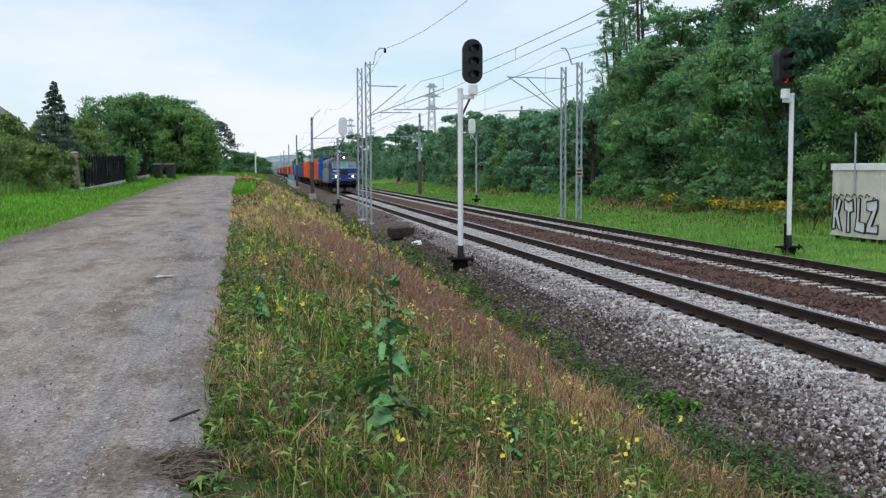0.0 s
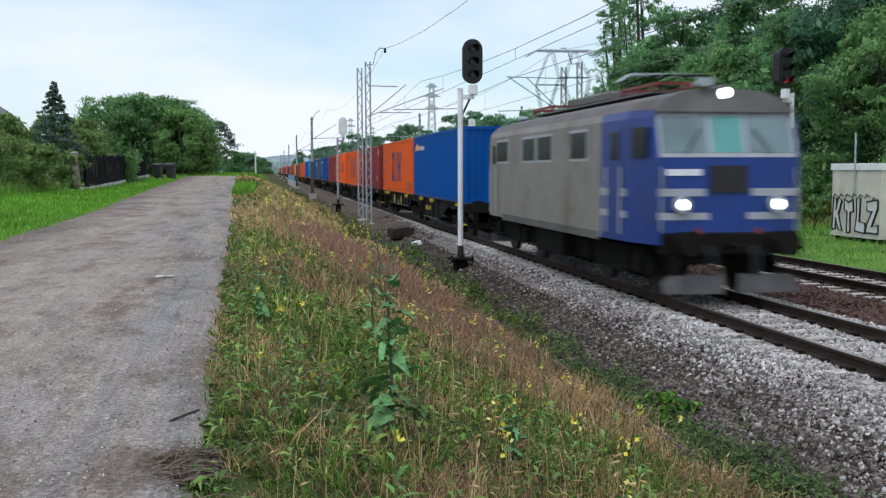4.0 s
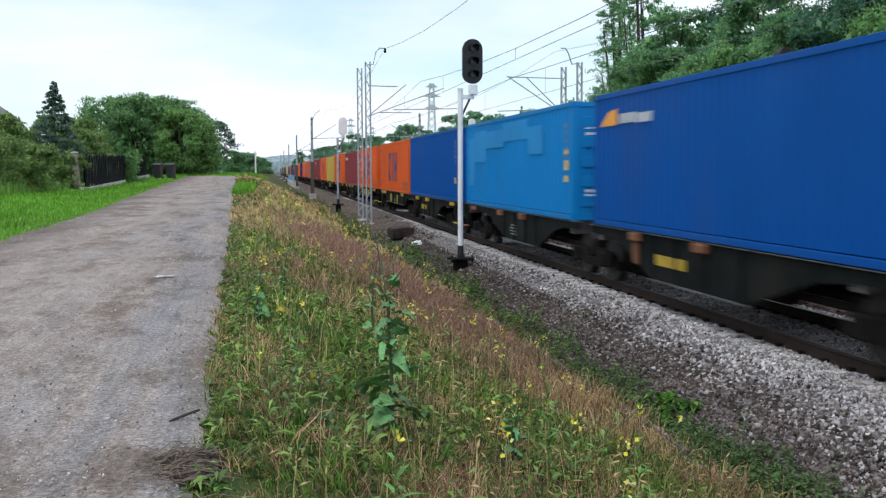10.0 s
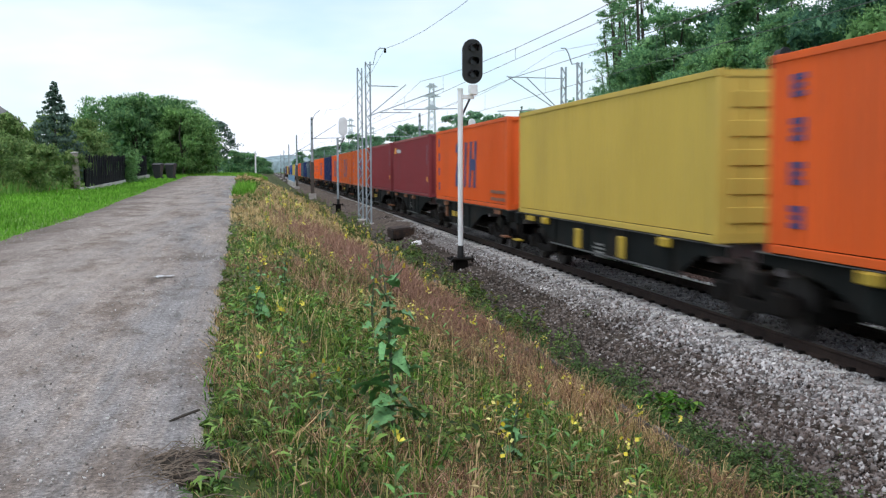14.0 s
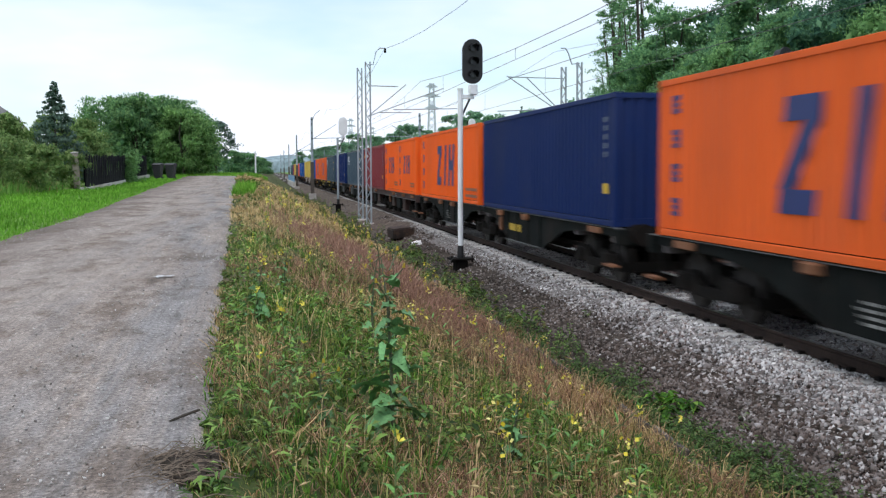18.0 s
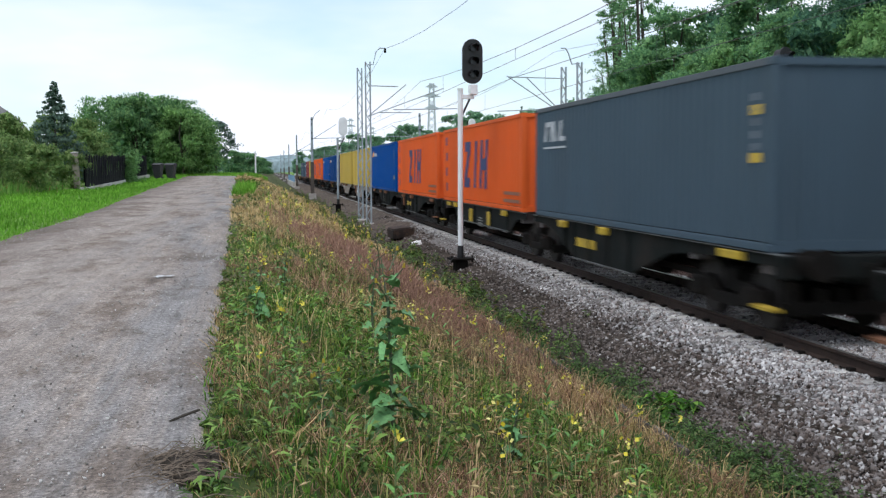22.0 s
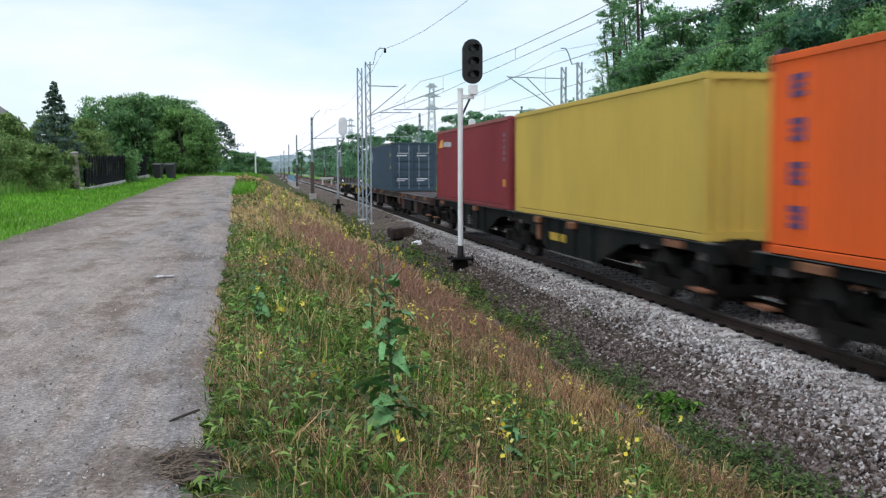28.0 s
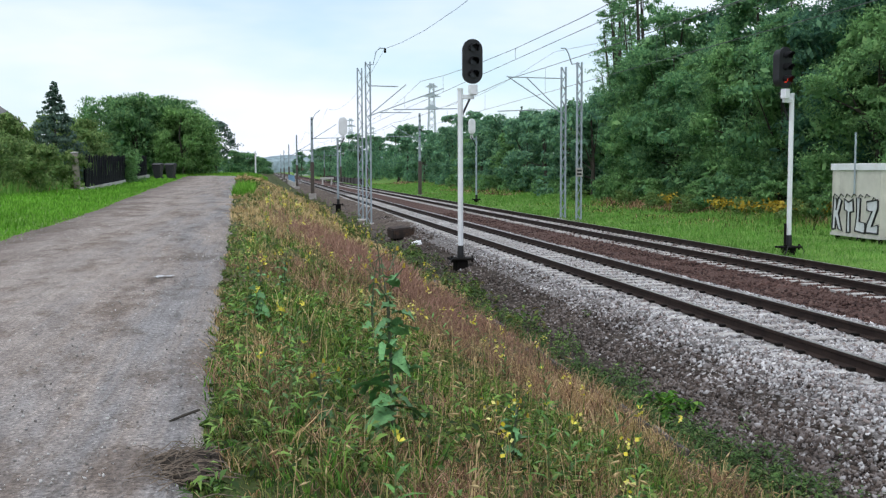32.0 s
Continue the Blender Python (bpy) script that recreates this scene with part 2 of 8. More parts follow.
# ---- ground, road, ballast ----
def build_ground():
    xs = np.unique(np.concatenate([np.linspace(-2500, -60, 12), np.linspace(-60, -9, 30), np.linspace(-9, 5.2, 90), np.linspace(5.2, 14, 8), np.linspace(14, 40, 40), np.linspace(40, 2500, 14)]))
    ys = np.unique(np.concatenate([np.linspace(-600, 0, 10), np.linspace(0, 40, 130), np.linspace(40, 120, 90), np.linspace(120, 400, 30), np.linspace(400, 3000, 12)]))
    X, Y = np.meshgrid(xs, ys)
    Z = land(X, Y)
    v = np.stack([X, Y, Z], -1).reshape(-1, 3)
    nx, ny = len(xs), len(ys)
    i = np.arange(nx * ny).reshape(ny, nx)
    f = np.stack([i[:-1, :-1], i[:-1, 1:], i[1:, 1:], i[1:, :-1]], -1).reshape(-1, 4)
    # green turf left of the lane and beyond the far track, bare and mixed soil between
    m = M["earth"]
    n, l = m.node_tree.nodes, m.node_tree.links
    co, sx = n.new("ShaderNodeTexCoord"), n.new("ShaderNodeSeparateXYZ")
    l.new(co.outputs["Object"], sx.inputs[0])
    no = n.new("ShaderNodeTexNoise")
    no.inputs["Scale"].default_value, no.inputs["Detail"].default_value = 1.2, 7.0
    l.new(co.outputs["Object"], no.inputs["Vector"])
    ab = n.new("ShaderNodeMath")
    ab.operation = "SUBTRACT"
    l.new(sx.outputs[0], ab.inputs[0])
    ab.inputs[1].default_value = 4.6
    dist = n.new("ShaderNodeMath")
    dist.operation = "ABSOLUTE"
    l.new(ab.outputs[0], dist.inputs[0])
    far = n.new("ShaderNodeMapRange")
    far.inputs[1].default_value, far.inputs[2].default_value = 9.7, 10.2
    l.new(dist.outputs[0], far.inputs[0])
    gr = n.new("ShaderNodeValToRGB")
    gr.color_ramp.elements[0].position, gr.color_ramp.elements[0].color = 0.35, (0.08, 0.17, 0.03, 1)
    gr.color_ramp.elements[1].position, gr.color_ramp.elements[1].color = 0.65, (0.17, 0.30, 0.06, 1)
    l.new(no.outputs[0], gr.inputs[0])
    mx = n.new("ShaderNodeMix")
    mx.data_type = "RGBA"
    b = n["Principled BSDF"]
    l.new(far.outputs[0], mx.inputs[0])
    l.new(b.inputs["Base Color"].links[0].from_socket, mx.inputs[6])
    l.new(gr.outputs[0], mx.inputs[7])
    l.new(mx.outputs[2], b.inputs["Base Color"])
    g = fast("ground", v, f, m, True)
    tagged(g, "grassy trackside ground sloping from a lane to the rails", "ground", kind="structure")


def road_material():
    m = bpy.data.materials.new("worn_asphalt")
    m.use_nodes = True
    n, l = m.node_tree.nodes, m.node_tree.links
    b = n["Principled BSDF"]
    b.inputs["Specular IOR Level"].default_value = 0.25
    co = n.new("ShaderNodeTexCoord")

    def noise_node(scale, detail, stretch=(1, 1, 1), rough=0.6):
        mp = n.new("ShaderNodeMapping")
        mp.inputs["Scale"].default_value = stretch
        l.new(co.outputs["Object"], mp.inputs["Vector"])
        t = n.new("ShaderNodeTexNoise")
        t.inputs["Scale"].default_value, t.inputs["Detail"].default_value, t.inputs["Roughness"].default_value = scale, detail, rough
        l.new(mp.outputs[0], t.inputs["Vector"])
        return t.outputs[0]

    def ramp(src, stops):
        r = n.new("ShaderNodeValToRGB")
        el = r.color_ramp.elements
        while len(el) < len(stops):
            el.new(0.5)
        for i, (p, c) in enumerate(stops):
            el[i].position, el[i].color = p, (*c, 1)
        l.new(src, r.inputs[0])
        return r.outputs[0]

    def mixed(fac, a, c, how="MIX"):
        x = n.new("ShaderNodeMix")
        x.data_type, x.blend_type = "RGBA", how
        if isinstance(fac, float):
            x.inputs[0].default_value = fac
        else:
            l.new(fac, x.inputs[0])
        l.new(a, x.inputs[6])
        l.new(c, x.inputs[7])
        return x.outputs[2]

    sx = n.new("ShaderNodeSeparateXYZ")
    l.new(co.outputs["Object"], sx.inputs[0])
    veer = n.new("ShaderNodeMath")
    veer.operation = "MULTIPLY_ADD"
    l.new(sx.outputs[1], veer.inputs[0])
    veer.inputs[1].default_value = 0.021
    l.new(sx.outputs[0], veer.inputs[2])

    def across(shift, x0, x1, a, c, wob):
        """From a at x0 to c at x1 across the lane, along a wavering line."""
        w = n.new("ShaderNodeMath")
        w.operation = "MULTIPLY_ADD"
        l.new(noise_node(0.8, 8, (1, 0.4, 1), 0.7), w.inputs[0])
        w.inputs[1].default_value = wob
        l.new(veer.outputs[0], w.inputs[2])
        r = n.new("ShaderNodeMapRange")
        r.inputs[1].default_value, r.inputs[2].default_value = x0 + shift, x1 + shift
        r.inputs[3].default_value, r.inputs[4].default_value = a, c
        l.new(w.outputs[0], r.inputs[0])
        return r.outputs[0]

    tar = ramp(noise_node(2.4, 10, (1, 0.7, 1), 0.75), [(0.3, (0.19, 0.182, 0.179)), (0.7, (0.30, 0.288, 0.283))])
    dust = ramp(noise_node(3.0, 10, (1, 0.5, 1), 0.75), [(0.3, (0.235, 0.198, 0.174)), (0.7, (0.395, 0.345, 0.305))])
    where = ramp(noise_node(0.9, 10, (2.2, 0.13, 1), 0.72), [(0.42, (0, 0, 0)), (0.58, (1, 1, 1))])
    col = mixed(where, tar, dust)
    # more trodden dust towards the far verge, bare tar and stones along the near one
    col = mixed(across(1.3, -2.6, -0.9, 0.8, 0.0, 2.6), col, dust)
    streak = ramp(noise_node(1.0, 8, (9.0, 0.35, 1), 0.7), [(0.3, (0.80, 0.785, 0.77)), (0.5, (1, 1, 1)), (0.7, (1.13, 1.125, 1.12))])
    col = mixed(1.0, col, streak, "MULTIPLY")
    hole = ramp(noise_node(1.1, 12, (1.0, 0.45, 1), 0.78), [(0.44, (1.10, 1.095, 1.09)), (0.52, (0.98, 0.97, 0.96)), (0.555, (0.76, 0.72, 0.685)), (0.62, (0.60, 0.55, 0.51))])
    col = mixed(1.0, col, hole, "MULTIPLY")
    vo = n.new("ShaderNodeTexVoronoi")
    vo.inputs["Scale"].default_value = 70.0
    l.new(co.outputs["Object"], vo.inputs["Vector"])
    stones = ramp(vo.outputs["Color"], [(0.05, (0.55, 0.54, 0.53)), (0.4, (0.92, 0.92, 0.92)), (0.8, (1.08, 1.08, 1.08)), (0.98, (1.8, 1.78, 1.76))])
    col = mixed(1.0, col, stones, "MULTIPLY")
    grit = ramp(noise_node(30, 6, (1, 1, 1), 0.7), [(0.34, (0.60, 0.59, 0.58)), (0.5, (1, 1, 1)), (0.68, (1.4, 1.38, 1.36))])
    col = mixed(1.0, col, grit, "MULTIPLY")
    # soil worked in along the far verge
    soil = ramp(noise_node(5, 8), [(0.3, (0.075, 0.056, 0.045)), (0.7, (0.18, 0.142, 0.118))])
    col = mixed(across(1.5, -4.7, -3.0, 1.0, 0.0, 3.4), col, soil)
    l.new(col, b.inputs["Base Color"])
    b.inputs["Roughness"].default_value = 0.88
    bu = n.new("ShaderNodeBump")
    bu.inputs["Strength"].default_value, bu.inputs["Distance"].default_value = 0.8, 0.012
    l.new(vo.outputs["Distance"], bu.inputs["Height"])
    l.new(bu.outputs[0], b.inputs["Normal"])
    return m


# shallow potholes of the lane: x, y, radius
POTHOLES = [(-1.5, 13.2, 0.22), (-1.85, 12.1, 0.18), (-1.0, 16.5, 0.25), (-2.6, 17.5, 0.35), (-2.2, 9.6, 0.22), (-3.4, 14.5, 0.35), (-2.9, 23.0, 0.4)]


def build_road():
    ys = np.concatenate([np.linspace(-30, 2, 20), np.linspace(2.2, 40, 260), np.linspace(40.5, 100, 120)])
    cols = 40
    u = np.linspace(0, 1, cols)
    rows = []
    for y in ys:
        rag = 0.10 * noise.noise((0, y * 0.9, 3.1)) + 0.03 * noise.noise((5, y * 2.5, 1.0))
        ragl = 0.22 * noise.noise((9, y * 0.25, 0)) + 0.08 * noise.noise((2, y * 2, 7))
        x1 = float(road_right(y)) + rag
        x0 = float(road_left(y)) + ragl
        for k, s in enumerate(u):
            x = x0 + (x1 - x0) * s
            crown = 0.02 + 0.035 * math.sin(math.pi * s) + 0.015 * noise.noise((x * 0.9, y * 0.35, 0)) - (0.05 if k in (0, cols - 1) else 0)
            crown -= 0.025 * (math.exp(-((s - 0.36) / 0.07) ** 2) + math.exp(-((s - 0.74) / 0.07) ** 2))
            for hx, hy, hr in POTHOLES:
                crown -= 0.035 * math.exp(-(((x - hx) / hr) ** 2 + ((y - hy) / (1.6 * hr)) ** 2))
            rows.append((x, y, float(road_level(y)) + crown))
    i = np.arange(len(ys) * cols).reshape(len(ys), cols)
    f = np.stack([i[:-1, :-1], i[:-1, 1:], i[1:, 1:], i[1:, :-1]], -1).reshape(-1, 4)
    r = fast("road", rows, f, road_material(), True)
    tagged(r, "worn grey asphalt lane with gravel and dusty patches", "road", kind="structure")
    # loose chippings
    n = 9000
    y = 4 + 26 * RNG.random(n) ** 1.6
    x = -5.0 + RNG.random(n) * 4.7
    keep = x < road_right(y) - 0.02
    x, y = x[keep], y[keep]
    stones("road_chippings", x, y, road_level(y) + 0.036, 0.003 + 0.010 * RNG.random(len(x)) ** 3, island_mat("chippings", [(0.16, 0.145, 0.13), (0.30, 0.28, 0.26), (0.42, 0.40, 0.38), (0.60, 0.58, 0.56)], 0.9), "loose grey chippings scattered on the lane", "gravel", coarse=True)


ICO_V, ICO_F = None, None
OCTA_V = np.array([(1, 0, 0), (-1, 0, 0), (0, 1, 0), (0, -1, 0), (0, 0, 1), (0, 0, -1)], float)
OCTA_F = np.array([(0, 2, 4), (2, 1, 4), (1, 3, 4), (3, 0, 4), (2, 0, 5), (1, 2, 5), (3, 1, 5), (0, 3, 5)])


def stones(name, x, y, z, size, material, label, category, parent=None, coarse=False):
    """Many small broken stones in one mesh."""
    global ICO_V, ICO_F
    if ICO_V is None:
        b = nb()
        bmesh.ops.create_icosphere(b, subdivisions=1, radius=1)
        b.verts.ensure_lookup_table()
        ICO_V = np.array([v.co[:] for v in b.verts])
        ICO_F = np.array([[v.index for v in fc.verts] for fc in b.faces])
        b.free()
    base, tri = (ICO_V, ICO_F) if not coarse else (OCTA_V, OCTA_F)
    n, k = len(x), len(base)
    v = base[None] * (1 + 0.6 * (RNG.random((n, k, 1)) - 0.5))
    v = v * (0.5 + 0.95 * RNG.random((n, 1, 3)))
    q = RNG.normal(size=(n, 4))
    q /= np.linalg.norm(q, axis=1, keepdims=True)
    w, a, b2, c = q.T
    R = np.stack([1 - 2 * (b2 * b2 + c * c), 2 * (a * b2 - c * w), 2 * (a * c + b2 * w), 2 * (a * b2 + c * w), 1 - 2 * (a * a + c * c), 2 * (b2 * c - a * w), 2 * (a * c - b2 * w), 2 * (b2 * c + a * w), 1 - 2 * (a * a + b2 * b2)], -1).reshape(n, 3, 3)
    v = np.einsum("nij,nkj->nki", R, v) * np.asarray(size)[:, None, None]
    v += np.stack([x, y, z], -1)[:, None, :]
    f = tri[None] + (np.arange(n) * k)[:, None, None]
    ob = fast(name, v.reshape(-1, 3), f.reshape(-1, 3), material)
    tagged(ob, label, category, kind="stuff")
    if parent is not None:
        ob.parent = parent
    return ob


TRACK_1, TRACK_2 = 7.75, 12.466
Y_NEAR, Y_FAR = -60.0, 900.0


def ballast_height(x):
    return np.interp(x, [4.15, 5.1, 6.15, 6.4, 9.2, 9.75, 10.3, 10.9, 14.1, 14.95], [-0.665, -0.60, -0.27, -0.196, -0.196, -0.28, -0.28, -0.204, -0.204, -0.55])


def build_ballast():
    # bed coloured darker than its loose stones, painting shade into the gaps between them
    white = ground_mat("pale_ballast", [(0.3, (0.06, 0.053, 0.05)), (0.45, (0.14, 0.128, 0.12)), (0.62, (0.30, 0.285, 0.275))], 16.0, 1.0, 28.0)
    brown = ground_mat("rusty_ballast", [(0.3, (0.055, 0.034, 0.029)), (0.5, (0.10, 0.06, 0.05)), (0.7, (0.15, 0.095, 0.08))], 14.0, 1.0, 28.0)
    for name, xs, m, lab in (("ballast_foot", [4.15, 4.5, 5.1, 5.6, 5.8], M["soil"], "dark soil and stones at the foot of the ballast"), ("ballast_1", [5.8, 6.15, 6.4, 7.75, 9.2, 9.6], white, "pale grey crushed stone ballast under the near track"), ("ballast_2", [9.6, 9.75, 10.3, 10.9, 12.4, 14.1, 14.95], brown, "rusty brown ballast under the far track")):
        ys = np.concatenate([np.linspace(-60, 0, 8), np.linspace(0, 120, 240), np.linspace(123, 900, 60)])
        xs2 = np.unique(np.concatenate([np.linspace(a, b, 5) for a, b in zip(xs, xs[1:])]))
        X, Y = np.meshgrid(xs2, ys)
        Z = ballast_height(X) + 0.03 * np.sin(X * 5 + Y * 2.1) * np.sin(Y * 1.7 - X * 3)
        Z[:, 0] -= 0.1 if name == "ballast_foot" else 0.0
        i = np.arange(X.size).reshape(X.shape)
        f = np.stack([i[:-1, :-1], i[:-1, 1:], i[1:, 1:], i[1:, :-1]], -1).reshape(-1, 4)
        tagged(fast(name, np.stack([X, Y, Z], -1).reshape(-1, 3), f, m, True), lab, "ballast", kind="structure")
    ys = np.concatenate([np.linspace(40, 120, 120), np.linspace(122, 200, 40)])
    xs2 = np.linspace(4.1, 6.75, 18)
    X, Y = np.meshgrid(xs2, ys)
    Z = ballast_height(X) + 0.05 + 0.05 * np.sin(X * 4 + Y * 0.9) * np.sin(Y * 0.6) - 0.25 * (1 - smooth01((Y - 40) / 8)) - np.where(X > 6.6, 0.12, 0)
    i = np.arange(X.size).reshape(X.shape)
    f = np.stack([i[:-1, :-1], i[:-1, 1:], i[1:, 1:], i[1:, :-1]], -1).reshape(-1, 4)
    dust = ground_mat("brown_cess_soil", [(0.3, (0.05, 0.038, 0.03)), (0.5, (0.105, 0.082, 0.066)), (0.7, (0.19, 0.155, 0.13))], 3.5, 1.0, 9.0)
    tagged(fast("soil_strip", np.stack([X, Y, Z], -1).reshape(-1, 3), f, dust, True), "brown soil path beside the near track", "soil", kind="structure")
    pale = island_mat("pale_stones", [(0.079, 0.068, 0.063), (0.229, 0.211, 0.207), (0.405, 0.396, 0.392), (0.563, 0.554, 0.550), (0.220, 0.167, 0.145), (0.704, 0.691, 0.682)], 0.9)
    mixed = island_mat("half_soiled_stones", [(0.023, 0.018, 0.015), (0.088, 0.066, 0.055), (0.229, 0.207, 0.198), (0.066, 0.044, 0.035), (0.510, 0.493, 0.484)], 0.9)
    dark = island_mat("dirty_stones", [(0.03, 0.024, 0.02), (0.06, 0.046, 0.038), (0.11, 0.085, 0.07), (0.22, 0.19, 0.175), (0.045, 0.034, 0.028)], 0.92)
    rust = island_mat("rusty_stones", [(0.036, 0.021, 0.018), (0.068, 0.038, 0.032), (0.108, 0.061, 0.050), (0.160, 0.103, 0.085)], 0.92)

    def scatter(x0, x1, bands, power=1.0):
        px, py = [], []
        for y0, y1, dens in bands:
            n = int((x1 - x0) * (y1 - y0) * dens)
            px.append(x0 + (x1 - x0) * RNG.random(n) ** power)
            py.append(y0 + (y1 - y0) * RNG.random(n))
        return np.concatenate(px), np.concatenate(py)

    def clear(x, y, size, centre):
        d = np.abs(np.abs(x - centre) - 0.7535)
        return d > 0.075 + size

    x, y = scatter(4.75, 9.55, [(6, 13, 1050), (13, 20, 560), (20, 32, 220), (32, 60, 70)])
    s = 0.015 + 0.022 * RNG.random(len(x))
    on_sleeper = (TRACK_1 - x < 1.12) & (TRACK_1 - x > 0.8) & (np.abs((y - 3.0 + 0.3) % 0.6 - 0.3) < 0.135)
    k = clear(x, y, s * 0.6, TRACK_1) & (~on_sleeper | (RNG.random(len(x)) < 0.22))
    x, y, s = x[k], y[k], s[k]
    # soiled towards the ditch, in uneven patches; cleaner where the bank is steep close by
    foot = np.interp(y, [7, 9, 11, 14, 20, 30, 45], [4.70, 4.85, 5.10, 5.30, 5.45, 5.55, 5.75])
    d = x - foot + 0.34 * np.array([noise.noise((a * 1.5, b * 0.75, 2.0)) for a, b in zip(x, y)]) + 0.22 * RNG.normal(size=len(x))
    z = ballast_height(x) + s * (0.7 * RNG.random(len(x)) - 0.1)
    d = d - 0.5 * RNG.random(len(x)) ** 2
    broad = np.interp(y, [8, 12, 17], [0.95, 0.62, 0.42])
    for near, far in ((6, 14), (14, 60)):
        for nm, q, m, lab in (("ballast_stones", d > broad, pale, "loose pale grey crushed stones beside and between the rails"), ("half_soiled_stones", (d > 0) & (d <= broad), mixed, "brown and grey soiled stones on the ballast slope")):
            q = q & (y >= near) & (y < far)
            stones(nm, x[q], y[q], z[q], s[q], m, lab, "ballast", coarse=True)
    dirty = (d <= 0) & (d > -0.5)
    x2, y2 = scatter(4.3, 5.5, [(6, 13, 260), (13, 20, 200), (20, 40, 100)], 0.75)
    s2 = 0.016 + 0.022 * RNG.random(len(x2))
    xd, yd, sd = np.concatenate([x[dirty], x2]), np.concatenate([y[dirty], y2]), np.concatenate([s[dirty], s2])
    stones("soiled_stones", xd, yd, ballast_height(xd) + sd * 0.25, sd, dark, "soiled dark stones at the foot of the ballast", "ballast", coarse=True)
    # rubble on the path beside the far part of the near track
    x, y = scatter(4.5, 6.3, [(38, 56, 34), (56, 90, 14)])
    s3 = 0.03 + 0.06 * RNG.random(len(x)) ** 2
    stones("path_rubble", x, y, ballast_height(x) + s3 * 0.2, s3, dark, "brown rubble on the path beside the near track", "rubble", coarse=True)
    x, y = scatter(9.5, 14.6, [(11, 22, 120), (22, 34, 95), (34, 60, 40)])
    s = 0.022 + 0.026 * RNG.random(len(x))
    k = clear(x, y, s * 0.6, TRACK_2) & ((np.abs(x - TRACK_2) > 1.33) | (np.abs((y - 3.0 + 0.3) % 0.6 - 0.3) > 0.115) | (RNG.random(len(x)) < 0.22))
    x, y, s = x[k], y[k], s[k]
    stones("rusty_stones", x, y, ballast_height(x) + s * 0.25, s, rust, "loose rusty brown ballast stones", "ballast", coarse=True)


def build_tracks():
    prof = [(-0.07, -0.172), (0.07, -0.172), (0.07, -0.16), (0.012, -0.135), (0.010, -0.05), (0.036, -0.035), (0.036, -0.004), (0.030, 0.0), (-0.030, 0.0), (-0.036, -0.004), (-0.036, -0.035), (-0.010, -0.05), (-0.012, -0.135), (-0.07, -0.16)]
    for k, xc in ((1, TRACK_1), (2, TRACK_2)):
        tr = empty("railway_track", pose(xc, 0, 0))
        tagged(tr, "pale concrete sleepers and rusty rails in " + ("pale ballast" if k == 1 else "brown ballast"), "railway track", "tracks", kind="structure")
        for side in (-0.7535, 0.7535):
            r = part("rail", prism(nb(), [(p[0] + side, p[1]) for p in prof], "y", Y_NEAR, Y_FAR), M["rail"], tr)
            part("running_surface", boxm(side - 0.026, side + 0.026, Y_NEAR, Y_FAR, 0.0, 0.003), M["rail_head"], r, "bright worn rail head")
        sl = prism(nb(), [(-0.14, -0.42), (0.14, -0.42), (0.12, -0.173), (-0.12, -0.173)], "x", -1.3, 1.3)
        first = part("sleeper", sl, M["concrete"], tr)
        first.matrix_basis = pose(0, 3.0, 0)
        for i in range(1, 290 if k == 2 else 170):
            share(first, pose(0, 3.0 + 0.6 * i, 0, 0, 0, RNG.normal() * 0.3), tr)
        clip = nb()
        for side in (-0.7535, 0.7535):
            for o in (-0.1, 0.1):
                box(clip, side + o - 0.04, side + o + 0.04, -0.05, 0.05, -0.178, -0.13)
        c0 = part("rail_fastening", clip, M["dark_steel"], tr)
        c0.matrix_basis = pose(0, 9.0, 0)
        for i in range(1, 90):
            share(c0, pose(0, 9.0 + 0.6 * i, 0), tr)


build_ground()
build_ballast()
build_tracks()
build_road()


# ---- the goods train ----
def paint(name, col):
    return mat(name, col, 0.55, 0, 0.08, 1.2, 0.04, 80, tuple(c * 0.6 + 0.03 for c in col), 0.16, 0.7, per_object=0.06, spec=0.08, stretch=(1, 1, 0.35))


PAINT = {
    "orange": paint("orange_paint", (0.74, 0.122, 0.026)),
    "bright_orange": paint("bright_orange_paint", (0.90, 0.135, 0.020)),
    "dull_orange": paint("faded_orange_paint", (0.56, 0.118, 0.034)),
    "maroon": paint("maroon_paint", (0.235, 0.046, 0.052)),
    "blue": paint("blue_paint", (0.001, 0.078, 0.33)),
    "light_blue": paint("light_blue_paint", (0.004, 0.20, 0.52)),
    "dark_blue": paint("dark_blue_paint", (0.003, 0.056, 0.225)),
    "navy": paint("navy_paint", (0.010, 0.025, 0.105)),
    "grey": paint("slate_grey_paint", (0.062, 0.094, 0.124)),
    "yellow": paint("mustard_yellow_paint", (0.56, 0.405, 0.09)),
}
RAIL = {
    "maroon": paint("dusty_maroon_rail_paint", (0.30, 0.10, 0.09)),
    "grey": paint("dusty_grey_rail_paint", (0.10, 0.115, 0.13)),
}
